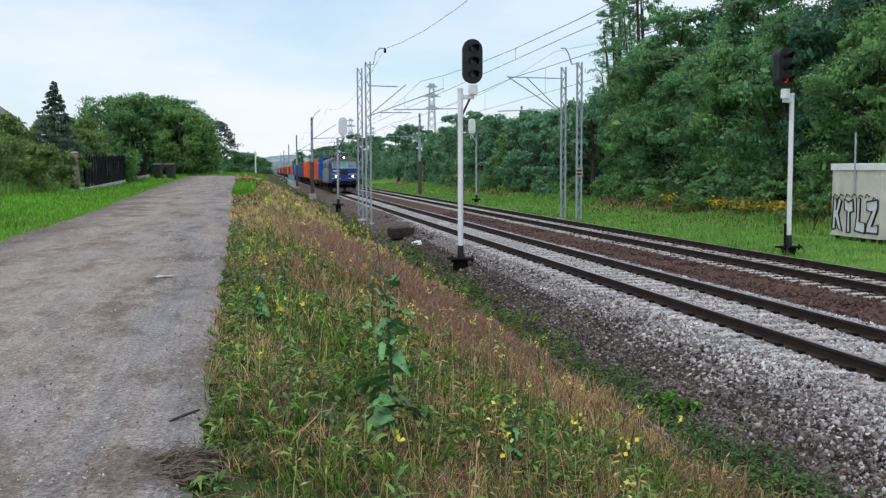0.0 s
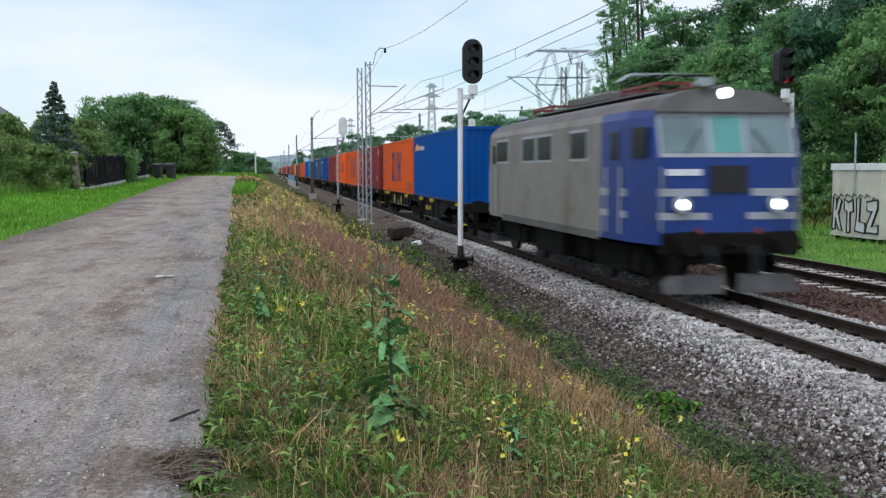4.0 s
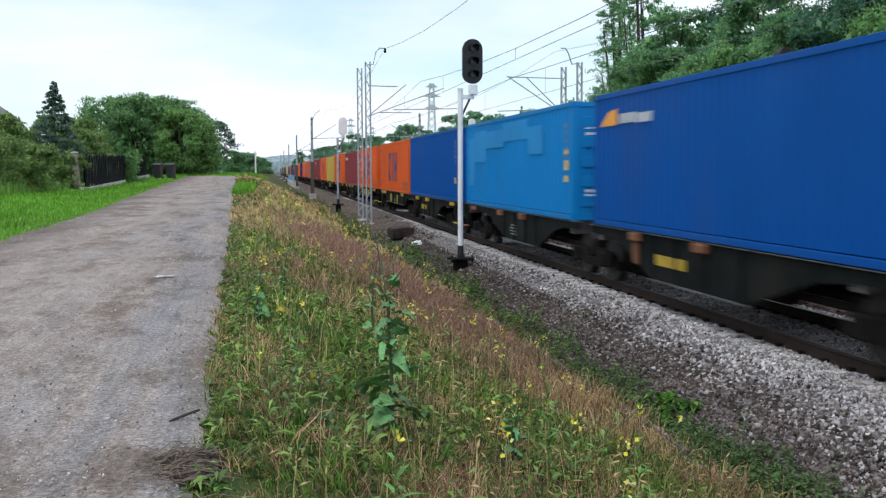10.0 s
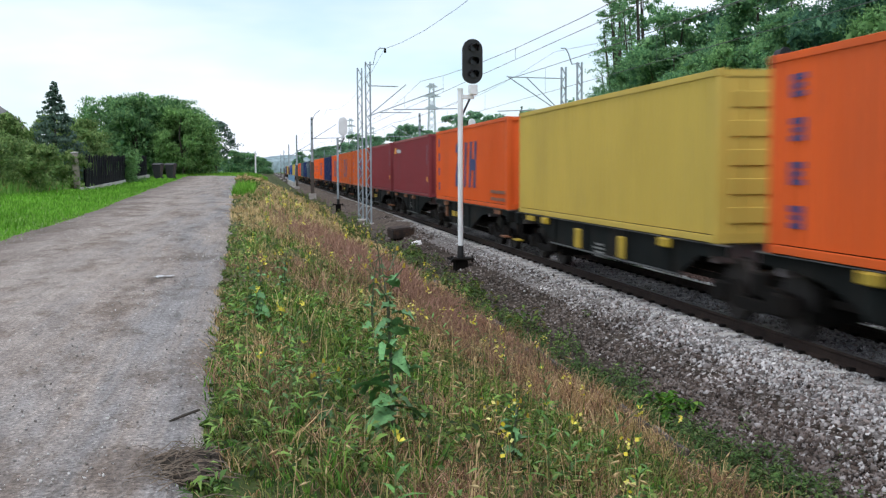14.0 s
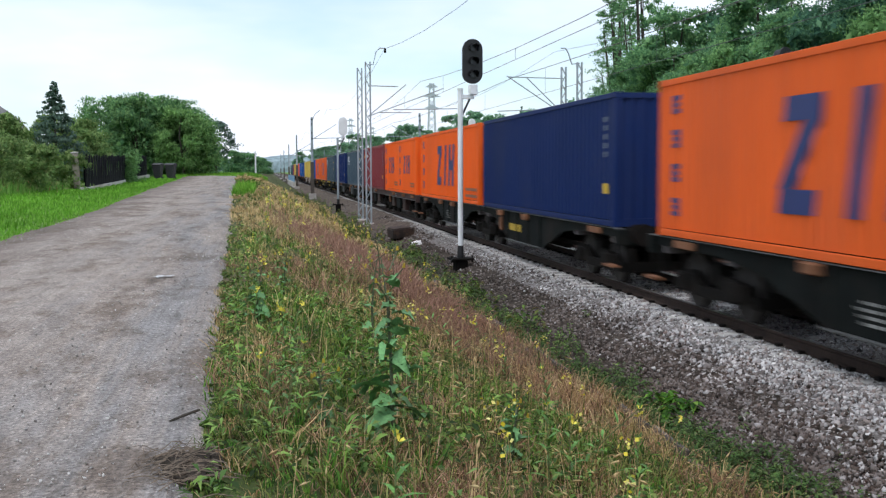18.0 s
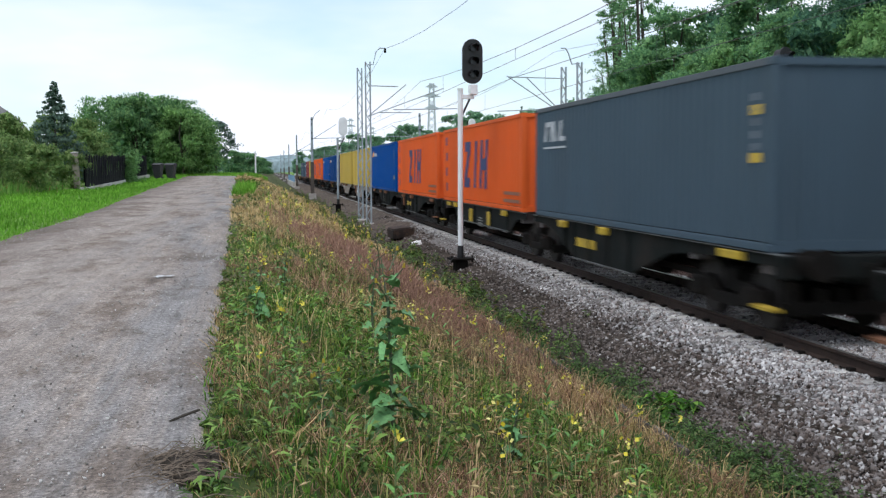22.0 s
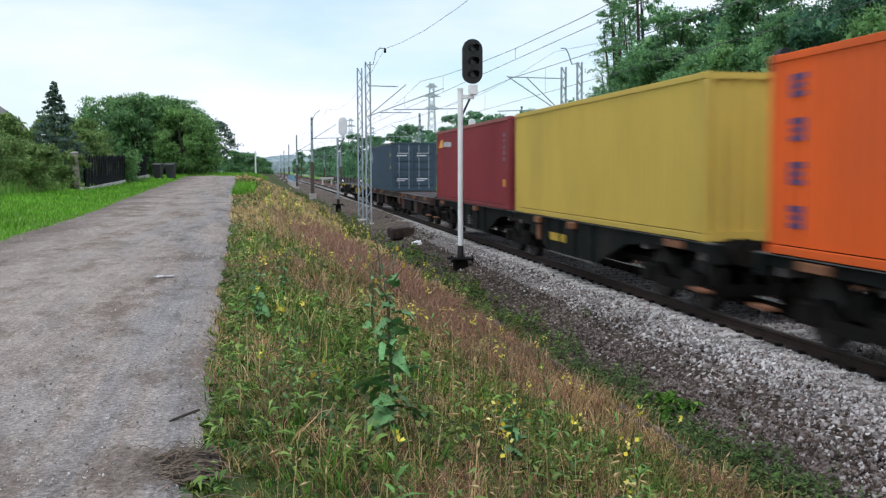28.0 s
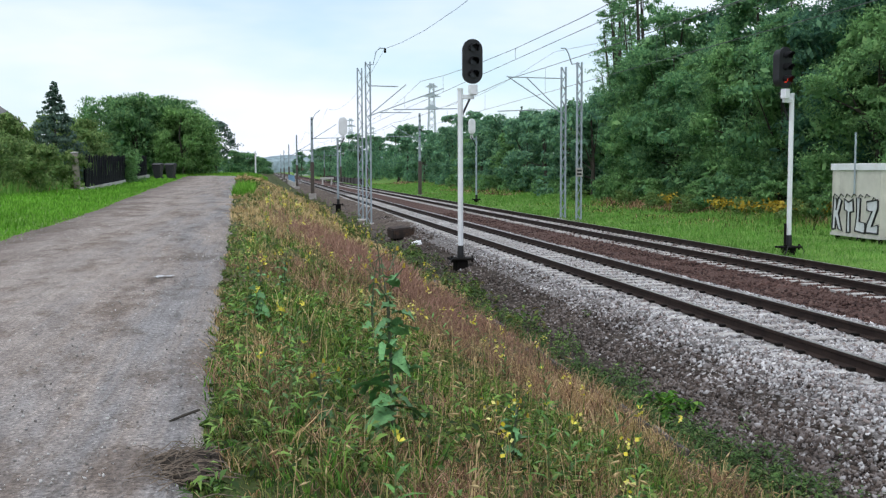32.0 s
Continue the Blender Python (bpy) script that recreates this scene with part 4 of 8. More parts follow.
def wagon(u1, u2, style, label, tail=False, rev=False):
    """Container flat in two halves: slots with far edges u1 (leading) and u2."""
    m = UNDER["brown" if style == "brown" else "pale" if style == "pale" else "green"]
    y0, y1 = u1 - 12.192, u2
    mid = (y0 + y1) / 2
    w = empty("container_wagon")
    pad_m = MARK["dull_yellow"] if style == "yellow" else UNDER["rust"]
    for k, u in enumerate((u1, u2)):
        c = u - 6.096 - mid
        o = -1 if k == 0 else 1
        fr = empty("wagon_frame")
        fr.parent = w
        fr.matrix_basis = pose(0, c, 0)
        zt = DECK - 0.012
        thin = style in ("brown", "boxes")
        shallow = style == "yellow" and ((k == 1) != rev)
        if thin:
            low, ya, yb = 0.88, 6.0, -6.0
            sill = ((-6.4, zt), (6.4, zt), (6.4, 0.92), (5.9, 0.88), (-5.9, 0.88), (-6.4, 0.92))
        elif shallow:
            low, ya, yb = 0.55, 3.0, -4.6
            sill = ((-6.4, zt), (6.4, zt), (6.4, 0.98), (4.4, 0.96), (3.8, 0.86), (3.0, 0.57), (-4.6, 0.57), (-5.4, 0.92), (-6.4, 0.98))
        else:
            low, ya, yb = 0.34, 0.7, -3.0
            sill = ((-6.4, zt), (6.4, zt), (6.4, 0.98), (3.6, 0.96), (2.5, 0.86), (0.7, 0.36), (-3.0, 0.36), (-4.6, 0.86), (-5.4, 0.96), (-6.4, 0.98))
        sill = [(o * yy, zz) for yy, zz in sill]
        if shallow:
            pads, tall, plates = (3.4, -4.2), (), ()
        elif k == 0:
            pads, tall, plates = (-0.75, -3.6), (-3.6,), (-2.1,)
        else:
            pads, tall, plates = (0.9, -1.7), (), ()
        for sx in (-1, 1):
            part("side_sill", prism(nb(), sill, "x", sx * 1.16 - 0.012, sx * 1.16 + 0.012), m, fr)
            part("top_flange", boxm(sx * 1.16 - 0.07, sx * 1.16 + 0.07, -6.4, 6.4, zt - 0.003, zt + 0.009), UNDER["deck"] if tail else UNDER["edge"], fr)
            part("bottom_flange", boxm(sx * 1.16 - 0.08, sx * 1.16 + 0.08, *sorted((o * ya, o * yb)), low, low + 0.02), UNDER["edge"], fr)
            if not thin:
                for f in (0.04, 0.36, 0.68, 0.97):
                    yy = o * (ya + (yb - ya) * f)
                    part("stiffener", boxm(sx * 1.172 - 0.045, sx * 1.172 + 0.045, yy - 0.02, yy + 0.02, low + 0.025, zt - 0.01), m, fr)
            for yy in (-5.85, 5.85):
                part("container_pin", boxm(sx * 1.13 - 0.1, sx * 1.13 + 0.06, yy - 0.12, yy + 0.12, zt + 0.006, zt + 0.012), M["dark_steel"], fr)
            for yy in pads if not thin else (2.0, -2.0):
                part("folding_pin", boxm(sx * 1.24 - 0.07, sx * 1.24 + 0.06, o * yy - 0.19, o * yy + 0.19, zt - 0.16, zt - 0.01, 0.02), pad_m, fr, "yellow folding container pin" if style == "yellow" else "rusty orange folding container pin")
            for yy in tall:
                part("pin_bracket", boxm(sx * 1.22 - 0.04, sx * 1.22 + 0.04, o * yy - 0.12, o * yy + 0.12, 0.56, zt - 0.18, 0.03), UNDER["rust"] if style != "yellow" else m, fr)
            part("step_plate", boxm(sx * 1.22 - 0.02, sx * 1.22 + 0.06, o * 4.9 - 0.36, o * 4.9 + 0.36, zt - 0.15, zt - 0.03, 0.01), pad_m, fr)
            part("foot_step", boxm(sx * 1.22 - 0.12, sx * 1.22 + 0.06, o * 6.1 - 0.25, o * 6.1 + 0.25, 0.40, 0.44), pad_m, fr)
            part("step_hanger", boxm(sx * 1.2 - 0.02, sx * 1.2 + 0.02, o * 6.1 - 0.24, o * 6.1 - 0.20, 0.42, 0.98), M["dark_steel"], fr)
            if shallow:
                for yy in (0.9, -1.9):
                    part("tank_box", boxm(sx * 1.2 - 0.02, sx * 1.2 + 0.05, o * yy - 0.2, o * yy + 0.2, 0.58, 1.0, 0.02), MARK["dull_yellow"], fr, "yellow box on the sill")
            if thin:
                for n2, (yy, hw, z0, mm) in enumerate(((1.6, 0.45, 0.30, m), (-0.6, 0.7, 0.34, UNDER["green"]), (-2.8, 0.5, 0.36, UNDER["edge"] if style == "boxes" else m))):
                    part("equipment_box", boxm(sx * 1.0 - 0.16, sx * 1.0 + 0.14, o * yy - hw, o * yy + hw, z0, 0.88, 0.03), mm, fr)
        if not thin:
            for yy in plates:
                part("panel", boxm(-1.19, -1.174, o * yy - 0.62, o * yy + 0.62, 0.62, 0.80), MARK["dull_yellow"] if style != "pale" else MARK["white"], fr, "yellow lettered plate")
        info = nb()
        yc = o * (-0.4 if k else -1.6) if not shallow else -o * 0.5
        for i in range(4 if not thin else 2):
            box(info, -1.182, -1.171, yc - 0.35 + 0.03 * i, yc + 0.25 + 0.06 * (i % 3), 0.50 + 0.08 * i if not thin else 0.94 + 0.08 * i, 0.535 + 0.08 * i if not thin else 0.98 + 0.08 * i)
        if k or thin or shallow:
            part("lettering", info, MARK["grimy_white"], fr)
        else:
            info.free()
        part("centre_sill", boxm(-0.2, 0.2, -6.3, 6.3, 0.75, zt - 0.05), m, fr)
        for yy in (-5.85, -3.4, -1.2, 1.2, 3.4, 5.85):
            part("cross_member", boxm(-1.14, 1.14, yy - 0.08, yy + 0.08, 0.85, zt - 0.004), UNDER["deck"], fr)
        yy = o * 6.32
        part("end_beam", boxm(-1.25, 1.25, yy - 0.09, yy + 0.09, 0.82, zt - 0.002, 0.02), m, fr)
        buffers(fr, o * 6.4, o)
        gear = nb()
        cyl(gear, (-0.55, -0.9, 0.55), (-0.55, 0.9, 0.55), 0.2, n=12)
        cyl(gear, (0.5, -2.6, 0.6), (0.5, -1.4, 0.6), 0.16, n=12)
        box(gear, -0.45, 0.45, 1.0, 2.2, 0.40, 0.72)
        for x in (-0.75, -0.25, 0.25, 0.75):
            box(gear, x - 0.03, x + 0.03, -5.2, 5.2, 0.52, 0.62)
        part("brake_gear", gear, M["dark_steel"], fr)
    bogie(w, (u1 - 12.192 - mid) + 1.75, m)
    bogie(w, (u2 - mid) - 1.75, m)
    joint = ((u1 + u2 - 12.192) / 2) - mid
    if style in ("brown", "boxes"):
        bogie(w, joint - 1.9, m)
        bogie(w, joint + 1.9, m)
    else:
        bogie(w, joint, m)
    part("articulation", boxm(-0.35, 0.35, joint - 0.7, joint + 0.7, 0.78, DECK - 0.05, 0.04), M["dark_steel"], w)
    if tail:
        for x in (-0.84, 0.84):
            t = part("tail_lamp", boxm(x - 0.085, x + 0.085, y1 - mid + 0.28, y1 - mid + 0.34, DECK + 0.03, DECK + 0.25, 0.02), MARK["white"], w, "white and red tail signal board")
            part("bracket", boxm(x - 0.02, x + 0.02, y1 - mid + 0.28, y1 - mid + 0.33, DECK - 0.05, DECK + 0.14), M["dark_steel"], t)
    tagged(w, label, "wagon", "wagons of the train")
    return w, mid


STYLES = {0: "yellow", 10: "yellow", 12: "yellow", 14: "yellow", 24: "brown", 26: "boxes", 28: "yellow", 32: "pale", 40: "brown", 42: "yellow"}
WAGON_LABELS = {
    "brown": "red-brown flat container wagon with hanging boxes", "pale": "dirty white articulated container wagon", "green": "dark green articulated container wagon with rusty pins",
    "yellow": "dark articulated container wagon with yellow fittings", "boxes": "dark flat container wagon with equipment boxes",
}


def build_wagons():
    shared = None
    for i in range(0, len(LOADS), 2):
        u1, u2 = LOADS[i][0], LOADS[i + 1][0]
        style = STYLES.get(i, "green")
        tail = i + 2 >= len(LOADS)
        lab = "empty dark container wagon with white tail boards" if tail else WAGON_LABELS[style]
        if style == "green" and abs(u2 - u1 - 13.1) < 0.5:
            if shared is None:
                shared = w = wagon(12.192, 12.192 + 13.05, style, lab)[0]
            else:
                w = copy_thing(shared, Matrix())
            mid = (u1 - 12.192 + u2) / 2
        else:
            w, mid = wagon(u1, u2, style, lab, tail, i in (12, 42))
        MOVERS.append((w, mid, 0.0))


def build_locomotive():
    blue = mat("locomotive_blue", (0.010, 0.044, 0.22), 0.45, 0, 0.12, 1.5, 0.04, 60, (0.03, 0.035, 0.1), 0.25)
    beige = mat("dirty_beige_paint", (0.235, 0.22, 0.20), 0.6, 0, 0.15, 1.5, 0.05, 60, (0.12, 0.10, 0.085), 0.4)
    pale = mat("pale_grey_stripe", (0.36, 0.38, 0.42), 0.5, 0, 0.1, 2, 0.04)
    roofm = mat("grey_roof_paint", (0.115, 0.11, 0.11), 0.7, 0, 0.25, 1.5, 0.1, 40, (0.06, 0.05, 0.045), 0.4)
    win = mat("window_glass", (0.012, 0.014, 0.016), 0.25, 0, 0.05, 1, 0, spec=0.25)
    # pale teal base colour stands for reflected sky and the cab seen through
    screen = mat("windscreen_glass", (0.15, 0.22, 0.235), 0.08, 0, 0.25, 1.2, 0, spec=0.7)
    shade = mat("green_window_blind", (0.11, 0.33, 0.31), 0.6, 0, 0.1, 2, 0)
    lamp = glow("lit_headlamp", (1.0, 0.98, 0.95), 7.0)
    red = mat("dark_red_insulator_frame", (0.18, 0.03, 0.025), 0.5, 0, 0.2, 3, 0)
    L = empty("electric_locomotive")
    HALF = 6.65
    # stations along the body: distance from the end, half width
    prof = [(1.0, 0.98), (1.0, 1.35), (1.0, 2.45), (1.0, 3.14), (0.97, 3.28), (0.84, 3.45), (0.56, 3.58), (0.0, 3.65)]

    def ring(y, hw, rake):
        r = []
        for fx, z in prof:
            r.append((fx * hw, y + rake * max(0, z - 2.4) * 0.30, z))
        return [(-x, yy, z) for x, yy, z in r] + [(x, yy, z) for x, yy, z in r[-2::-1]]

    body = nb()
    st = [(-HALF, 1.28, 1), (-HALF + 0.9, 1.49, 0.25), (-HALF + 2.35, 1.5, 0), (HALF - 2.35, 1.5, 0), (HALF - 0.9, 1.49, -0.25), (HALF, 1.28, -1)]
    rings = [[body.verts.new(p) for p in ring(*s)] for s in st]
    n = len(rings[0])
    for i in range(len(rings) - 1):
        for k in range(n - 1):
            f = body.faces.new((rings[i][k], rings[i][k + 1], rings[i + 1][k + 1], rings[i + 1][k]))
            top = 4 <= k <= n - 6
            f.material_index = 2 if top else (1 if 2 <= i <= 3 else 0)
        body.faces.new((rings[i][0], rings[i + 1][0], rings[i + 1][-1], rings[i][-1]))
    for r, e in ((rings[0], 0), (rings[-1], 1)):
        f = body.faces.new(r if e else r[::-1])
    bmesh.ops.recalc_face_normals(body, faces=body.faces)
    part("body", body, [blue, beige, roofm], L)
    for s in (-1, 1):
        yf = s * HALF

        def face_y(z):
            return yf - s * 0.30 * max(0, z - 2.4)

        def front(name, x0, x1, z0, z1, proud, material, lab=""):
            bm = nb()
            a, b = (face_y(z0) + s * proud, face_y(z1) + s * proud)
            ia, ib = (face_y(z0) - s * 0.02, face_y(z1) - s * 0.02)
            o = [bm.verts.new(p) for p in ((x0, a, z0), (x1, a, z0), (x1, b, z1), (x0, b, z1))]
            q = [bm.verts.new(p) for p in ((x0, ia, z0), (x1, ia, z0), (x1, ib, z1), (x0, ib, z1))]
            bm.faces.new(o)
            bm.faces.new(q[::-1])
            for i in range(4):
                bm.faces.new((o[i], q[i], q[(i + 1) % 4], o[(i + 1) % 4]))
            bmesh.ops.recalc_face_normals(bm, faces=bm.faces)
            return part(name, bm, material, L, lab)

        cap = nb()
        pts = [(-1.27, 3.23), (1.27, 3.23), (1.24, 3.30), (1.07, 3.46), (0.72, 3.59), (0.0, 3.66), (-0.72, 3.59), (-1.07, 3.46), (-1.24, 3.30)]
        o = [cap.verts.new((x, face_y(z) + s * 0.10, z)) for x, z in pts]
        q = [cap.verts.new((x, face_y(z) - s * 0.05, z + 0.012)) for x, z in pts]
        cap.faces.new(o)
        cap.faces.new(q[::-1])
        for i in range(len(o)):
            cap.faces.new((o[i], q[i], q[(i + 1) % len(o)], o[(i + 1) % len(o)]))
        bmesh.ops.recalc_face_normals(cap, faces=cap.faces)
        part("visor", cap, roofm, L, "grey rounded roof visor")
        front("window_frame", -1.24, 1.24, 2.46, 3.23, 0.012, pale, "pale grey windscreen surround")
        for x0, x1, mm in ((-1.18, -0.36, screen), (-0.28, 0.28, shade), (0.36, 1.18, screen)):
            front("windscreen", x0, x1, 2.54, 3.16, 0.02, mm)
        front("stripe", -1.27, -0.42, 1.80, 1.93, 0.006, pale, "pale grey stripe")
        front("stripe", 0.42, 1.27, 1.80, 1.93, 0.006, pale)
        front("stripe", -1.27, -0.35, 1.40, 1.52, 0.006, pale)
        front("stripe", 0.35, 1.27, 1.40, 1.52, 0.006, pale)
        front("lettering", -1.12, -0.5, 2.15, 2.26, 0.006, MARK["white"], "white lettering bars")
        front("marker_plate", -0.34, 0.34, 1.86, 2.32, 0.03, M["black_paint"], "dark recessed door panel")
        for x in (-0.86, 0.86):
            h = nb()
            cyl(h, (x, yf - s * 0.02, 1.66), (x, yf + s * 0.10, 1.66), 0.15, n=18)
            hh = part("headlamp", h, M["steel"], L)
            part("lens", cyl(nb(), (x, yf + s * 0.098, 1.66), (x, yf + s * 0.115, 1.66), 0.082, n=18), lamp if s < 0 else M["glass_lens"], hh, "lit white lamp lens" if s < 0 else "")
            part("marker_lamp", cyl(nb(), (x * 0.62, yf - s * 0.01, 1.2), (x * 0.62, yf + s * 0.05, 1.2), 0.06, n=10), red, L)
            part("handrail", tube(nb(), [(x * 1.42, yf + s * 0.03, 1.2), (x * 1.42, yf + s * 0.04, 2.3)], 0.014), pale, L)
            part("wiper", tube(nb(), [(x * 0.9, face_y(2.5) + s * 0.03, 2.52), (x * 0.55, face_y(2.95) + s * 0.04, 2.95)], 0.012), M["black_paint"], L)
        ty = yf - s * 0.55
        tl = part("top_lamp", cyl(nb(), (0, ty, 3.56), (0, ty + s * 0.32, 3.56), 0.15, n=18), roofm, L)
        part("lens", cyl(nb(), (0, ty + s * 0.318, 3.56), (0, ty + s * 0.335, 3.56), 0.09, n=18), lamp if s < 0 else M["glass_lens"], tl, "lit white lamp lens" if s < 0 else "")
        hn = nb()
        for x in (-0.42, -0.3):
            cyl(hn, (x, ty, 3.72), (x, ty + s * 0.4, 3.74), 0.035, 0.08, n=10)
        part("horn", hn, M["steel"], L)
        part("buffer_beam", boxm(-1.2, 1.2, min(yf - s * 0.3, yf + s * 0.05), max(yf - s * 0.3, yf + s * 0.05), 0.80, 1.18, 0.03), M["dark_steel"], L)
        buffers(L, yf + s * 0.05, s, 1.03)
        for sx in (-1, 1):
            pl = prism(nb(), [(sx * 0.12, 0.14), (sx * 1.2, 0.16), (sx * 1.24, 0.34), (sx * 1.1, 0.46), (sx * 0.14, 0.48)], "y", yf + s * 0.10, yf + s * 0.14)
            part("rail_guard", pl, mat("grimy_grey_steel", (0.10, 0.10, 0.10), 0.7, 0, 0.3, 4, 0.2), L, "grey steel rail guard")
        for x in (-0.45, -0.3, 0.35, 0.5):
            part("brake_hose", tube(nb(), [(x, yf + s * 0.05, 0.95), (x, yf + s * 0.22, 0.8), (x, yf + s * 0.2, 0.5), (x, yf + s * 0.08, 0.42)], 0.025), M["black_paint"], L)
    for sx in (-1, 1):
        def side(name, y0, y1, z0, z1, proud, material, lab="", hw=1.5):
            xs = sorted((sx * (hw - 0.02), sx * (hw + proud)))
            return part(name, boxm(xs[0], xs[1], y0, y1, z0, z1), material, L, lab)
        for yc, wd in ((-2.85, 1.1), (-0.2, 1.2), (1.25, 1.15), (4.1, 1.3)):
            fr = side("window_frame", yc - wd / 2 - 0.06, yc + wd / 2 + 0.06, 2.42, 3.06, 0.008, pale)
            side("side_window", yc - wd / 2, yc + wd / 2, 2.48, 3.0, 0.014, win)
        for s in (-1, 1):
            cw = part("side_window", boxm(-0.012, 0.012, -0.24, 0.24, -0.26, 0.26), win, L)
            cw.matrix_basis = pose(sx * 1.425, s * (HALF - 0.5), 2.72, 0, 0, s * sx * 10)
            y = s * (HALF - 1.55)
            side("cab_door", y - 0.33, y + 0.33, 1.1, 3.0, 0.010, beige if s > 0 else blue, "cab door")
            side("door_window", y - 0.22, y + 0.22, 2.42, 2.92, 0.016, win)
            for o in (-0.4, 0.4):
                part("handrail", tube(nb(), [(sx * 1.54, y + o, 1.1), (sx * 1.54, y + o, 2.3)], 0.018), pale, L)
            part("step", boxm(min(sx * 1.2, sx * 1.45), max(sx * 1.2, sx * 1.45), y - 0.25, y + 0.25, 0.45, 0.49), M["dark_steel"], L)
        side("louvre", -1.8, 1.8, 1.9, 2.25, 0.006, roofm) if sx > 0 else None
        side("stripe", -HALF + 0.95, -HALF + 2.35, 1.78, 1.92, 0.004, pale)
        side("stripe", -HALF + 0.95, -HALF + 2.35, 1.40, 1.52, 0.004, pale)
        side("skirt", -HALF + 2.5, HALF - 2.5, 0.92, 1.08, 0.006, roofm, "dark lower skirt")
        part("underframe_box", boxm(min(sx * 0.7, sx * 1.35), max(sx * 0.7, sx * 1.35), -1.2, 1.2, 0.35, 0.95, 0.04), M["dark_steel"], L)
    for yc in (-4.1, 4.1):
        b = empty("bogie")
        b.parent = L
        b.matrix_basis = pose(0, yc, 0)
        for sx in (-1, 1):
            part("side_frame", prism(nb(), [(-2.1, 0.62), (-1.6, 0.86), (1.6, 0.86), (2.1, 0.62), (2.0, 0.42), (0.7, 0.36), (-0.7, 0.36), (-2.0, 0.42)], "x", sx * 1.1 - 0.06, sx * 1.1 + 0.06), M["dark_steel"], b)
            for yy in (-1.5, 1.5):
                w = nb()
                cyl(w, (sx * 0.68, yy, 0.625), (sx * 0.82, yy, 0.625), 0.625, n=24)
                part("wheel", w, UNDER["wheel"], b)
                part("axle_box", boxm(sx * 1.15 - 0.12, sx * 1.15 + 0.12, yy - 0.2, yy + 0.2, 0.42, 0.80, 0.04), M["dark_steel"], b)
                part("spring", cyl(nb(), (sx * 1.17, yy + 0.5, 0.45), (sx * 1.17, yy + 0.5, 0.85), 0.11, n=10), M["dark_steel"], b)
        for yy in (-1.5, 1.5):
            part("axle", cyl(nb(), (-0.68, yy, 0.625), (0.68, yy, 0.625), 0.09, n=8), UNDER["wheel"], b)
    # roof gear: walkway frames, resistors and two current collectors, the rear one raised
    part("roof_walkway", boxm(-0.55, 0.55, -4.4, 4.4, 3.70, 3.74), roofm, L)
    part("roof_equipment", boxm(-0.42, 0.42, -1.5, 1.5, 3.74, 3.96, 0.05), roofm, L, "dark grey roof equipment cover")
    for s in (-1, 1):
        p = empty("pantograph")
        p.parent = L
        p.matrix_basis = pose(0, s * 3.6, 3.74)
        base = nb()
        for x in (-0.5, 0.5):
            box(base, x - 0.03, x + 0.03, -1.0, 1.0, 0.10, 0.16)
            for y in (-0.9, 0.9):
                cyl(base, (x, y, 0.0), (x, y, 0.12), 0.05, n=8)
        for y in (-1.0, 1.0):
            box(base, -0.53, 0.53, y - 0.03, y + 0.03, 0.10, 0.16)
        part("base_frame", base, red, p)
        arms = nb()
        up = s > 0
        h1, h2, k = (0.85, 1.62, 1.15) if up else (0.26, 0.34, 1.25)
        for x in (-0.45, 0.45):
            for q in (-1, 1):
                tube(arms, [(x, q * 0.45, 0.16), (x * 0.9, q * k, h1)], 0.022)
                tube(arms, [(x * 0.9, q * k, h1), (x * 0.7, q * 0.15, h2)], 0.018)
        for q in (-1, 1):
            tube(arms, [(-0.4, q * k, h1), (0.4, q * k, h1)], 0.018)
        part("arm", arms, M["dark_steel"], p)
        hd = nb()
        for q in (-0.15, 0.15):
            tube(hd, [(-0.95, q, h2 - 0.12), (-0.72, q, h2 + 0.03), (0.72, q, h2 + 0.03), (0.95, q, h2 - 0.12)], 0.022)
        part("contact_strip", hd, M["steel"], p)
    tagged(L, "blue and beige electric goods locomotive with lit headlamps", "locomotive")
    MOVERS.append((L, 115.65, 0.0))


build_locomotive()
build_containers()
build_wagons()


# ---- overhead line, signals, lineside things ----
def lattice_mast(x, y, z0, z1, label, group="lattice masts"):
    p = empty("catenary_mast", pose(x, y, z0))
    h = z1 - z0
    for s in (-1, 1):
        part("chord", boxm(s * 0.12 - 0.035, s * 0.12 + 0.035, -0.07, 0.07, 0, h), M["steel"], p)
    lace = nb()
    n = int(h / 0.42)
    for i in range(n):
        a, b = i * h / n, (i + 1) * h / n
        s = 1 if i % 2 else -1
        for q in (-0.05, 0.05):
            tube(lace, [(-s * 0.115, q, a), (s * 0.115, q, b)], 0.016, 4)
    part("lacing", lace, M["steel"], p)
    part("foundation", boxm(-0.3, 0.3, -0.3, 0.3, -0.5, 0.06, 0.03), M["concrete"], p)
    tagged(p, label, "catenary mast", group)
    return p


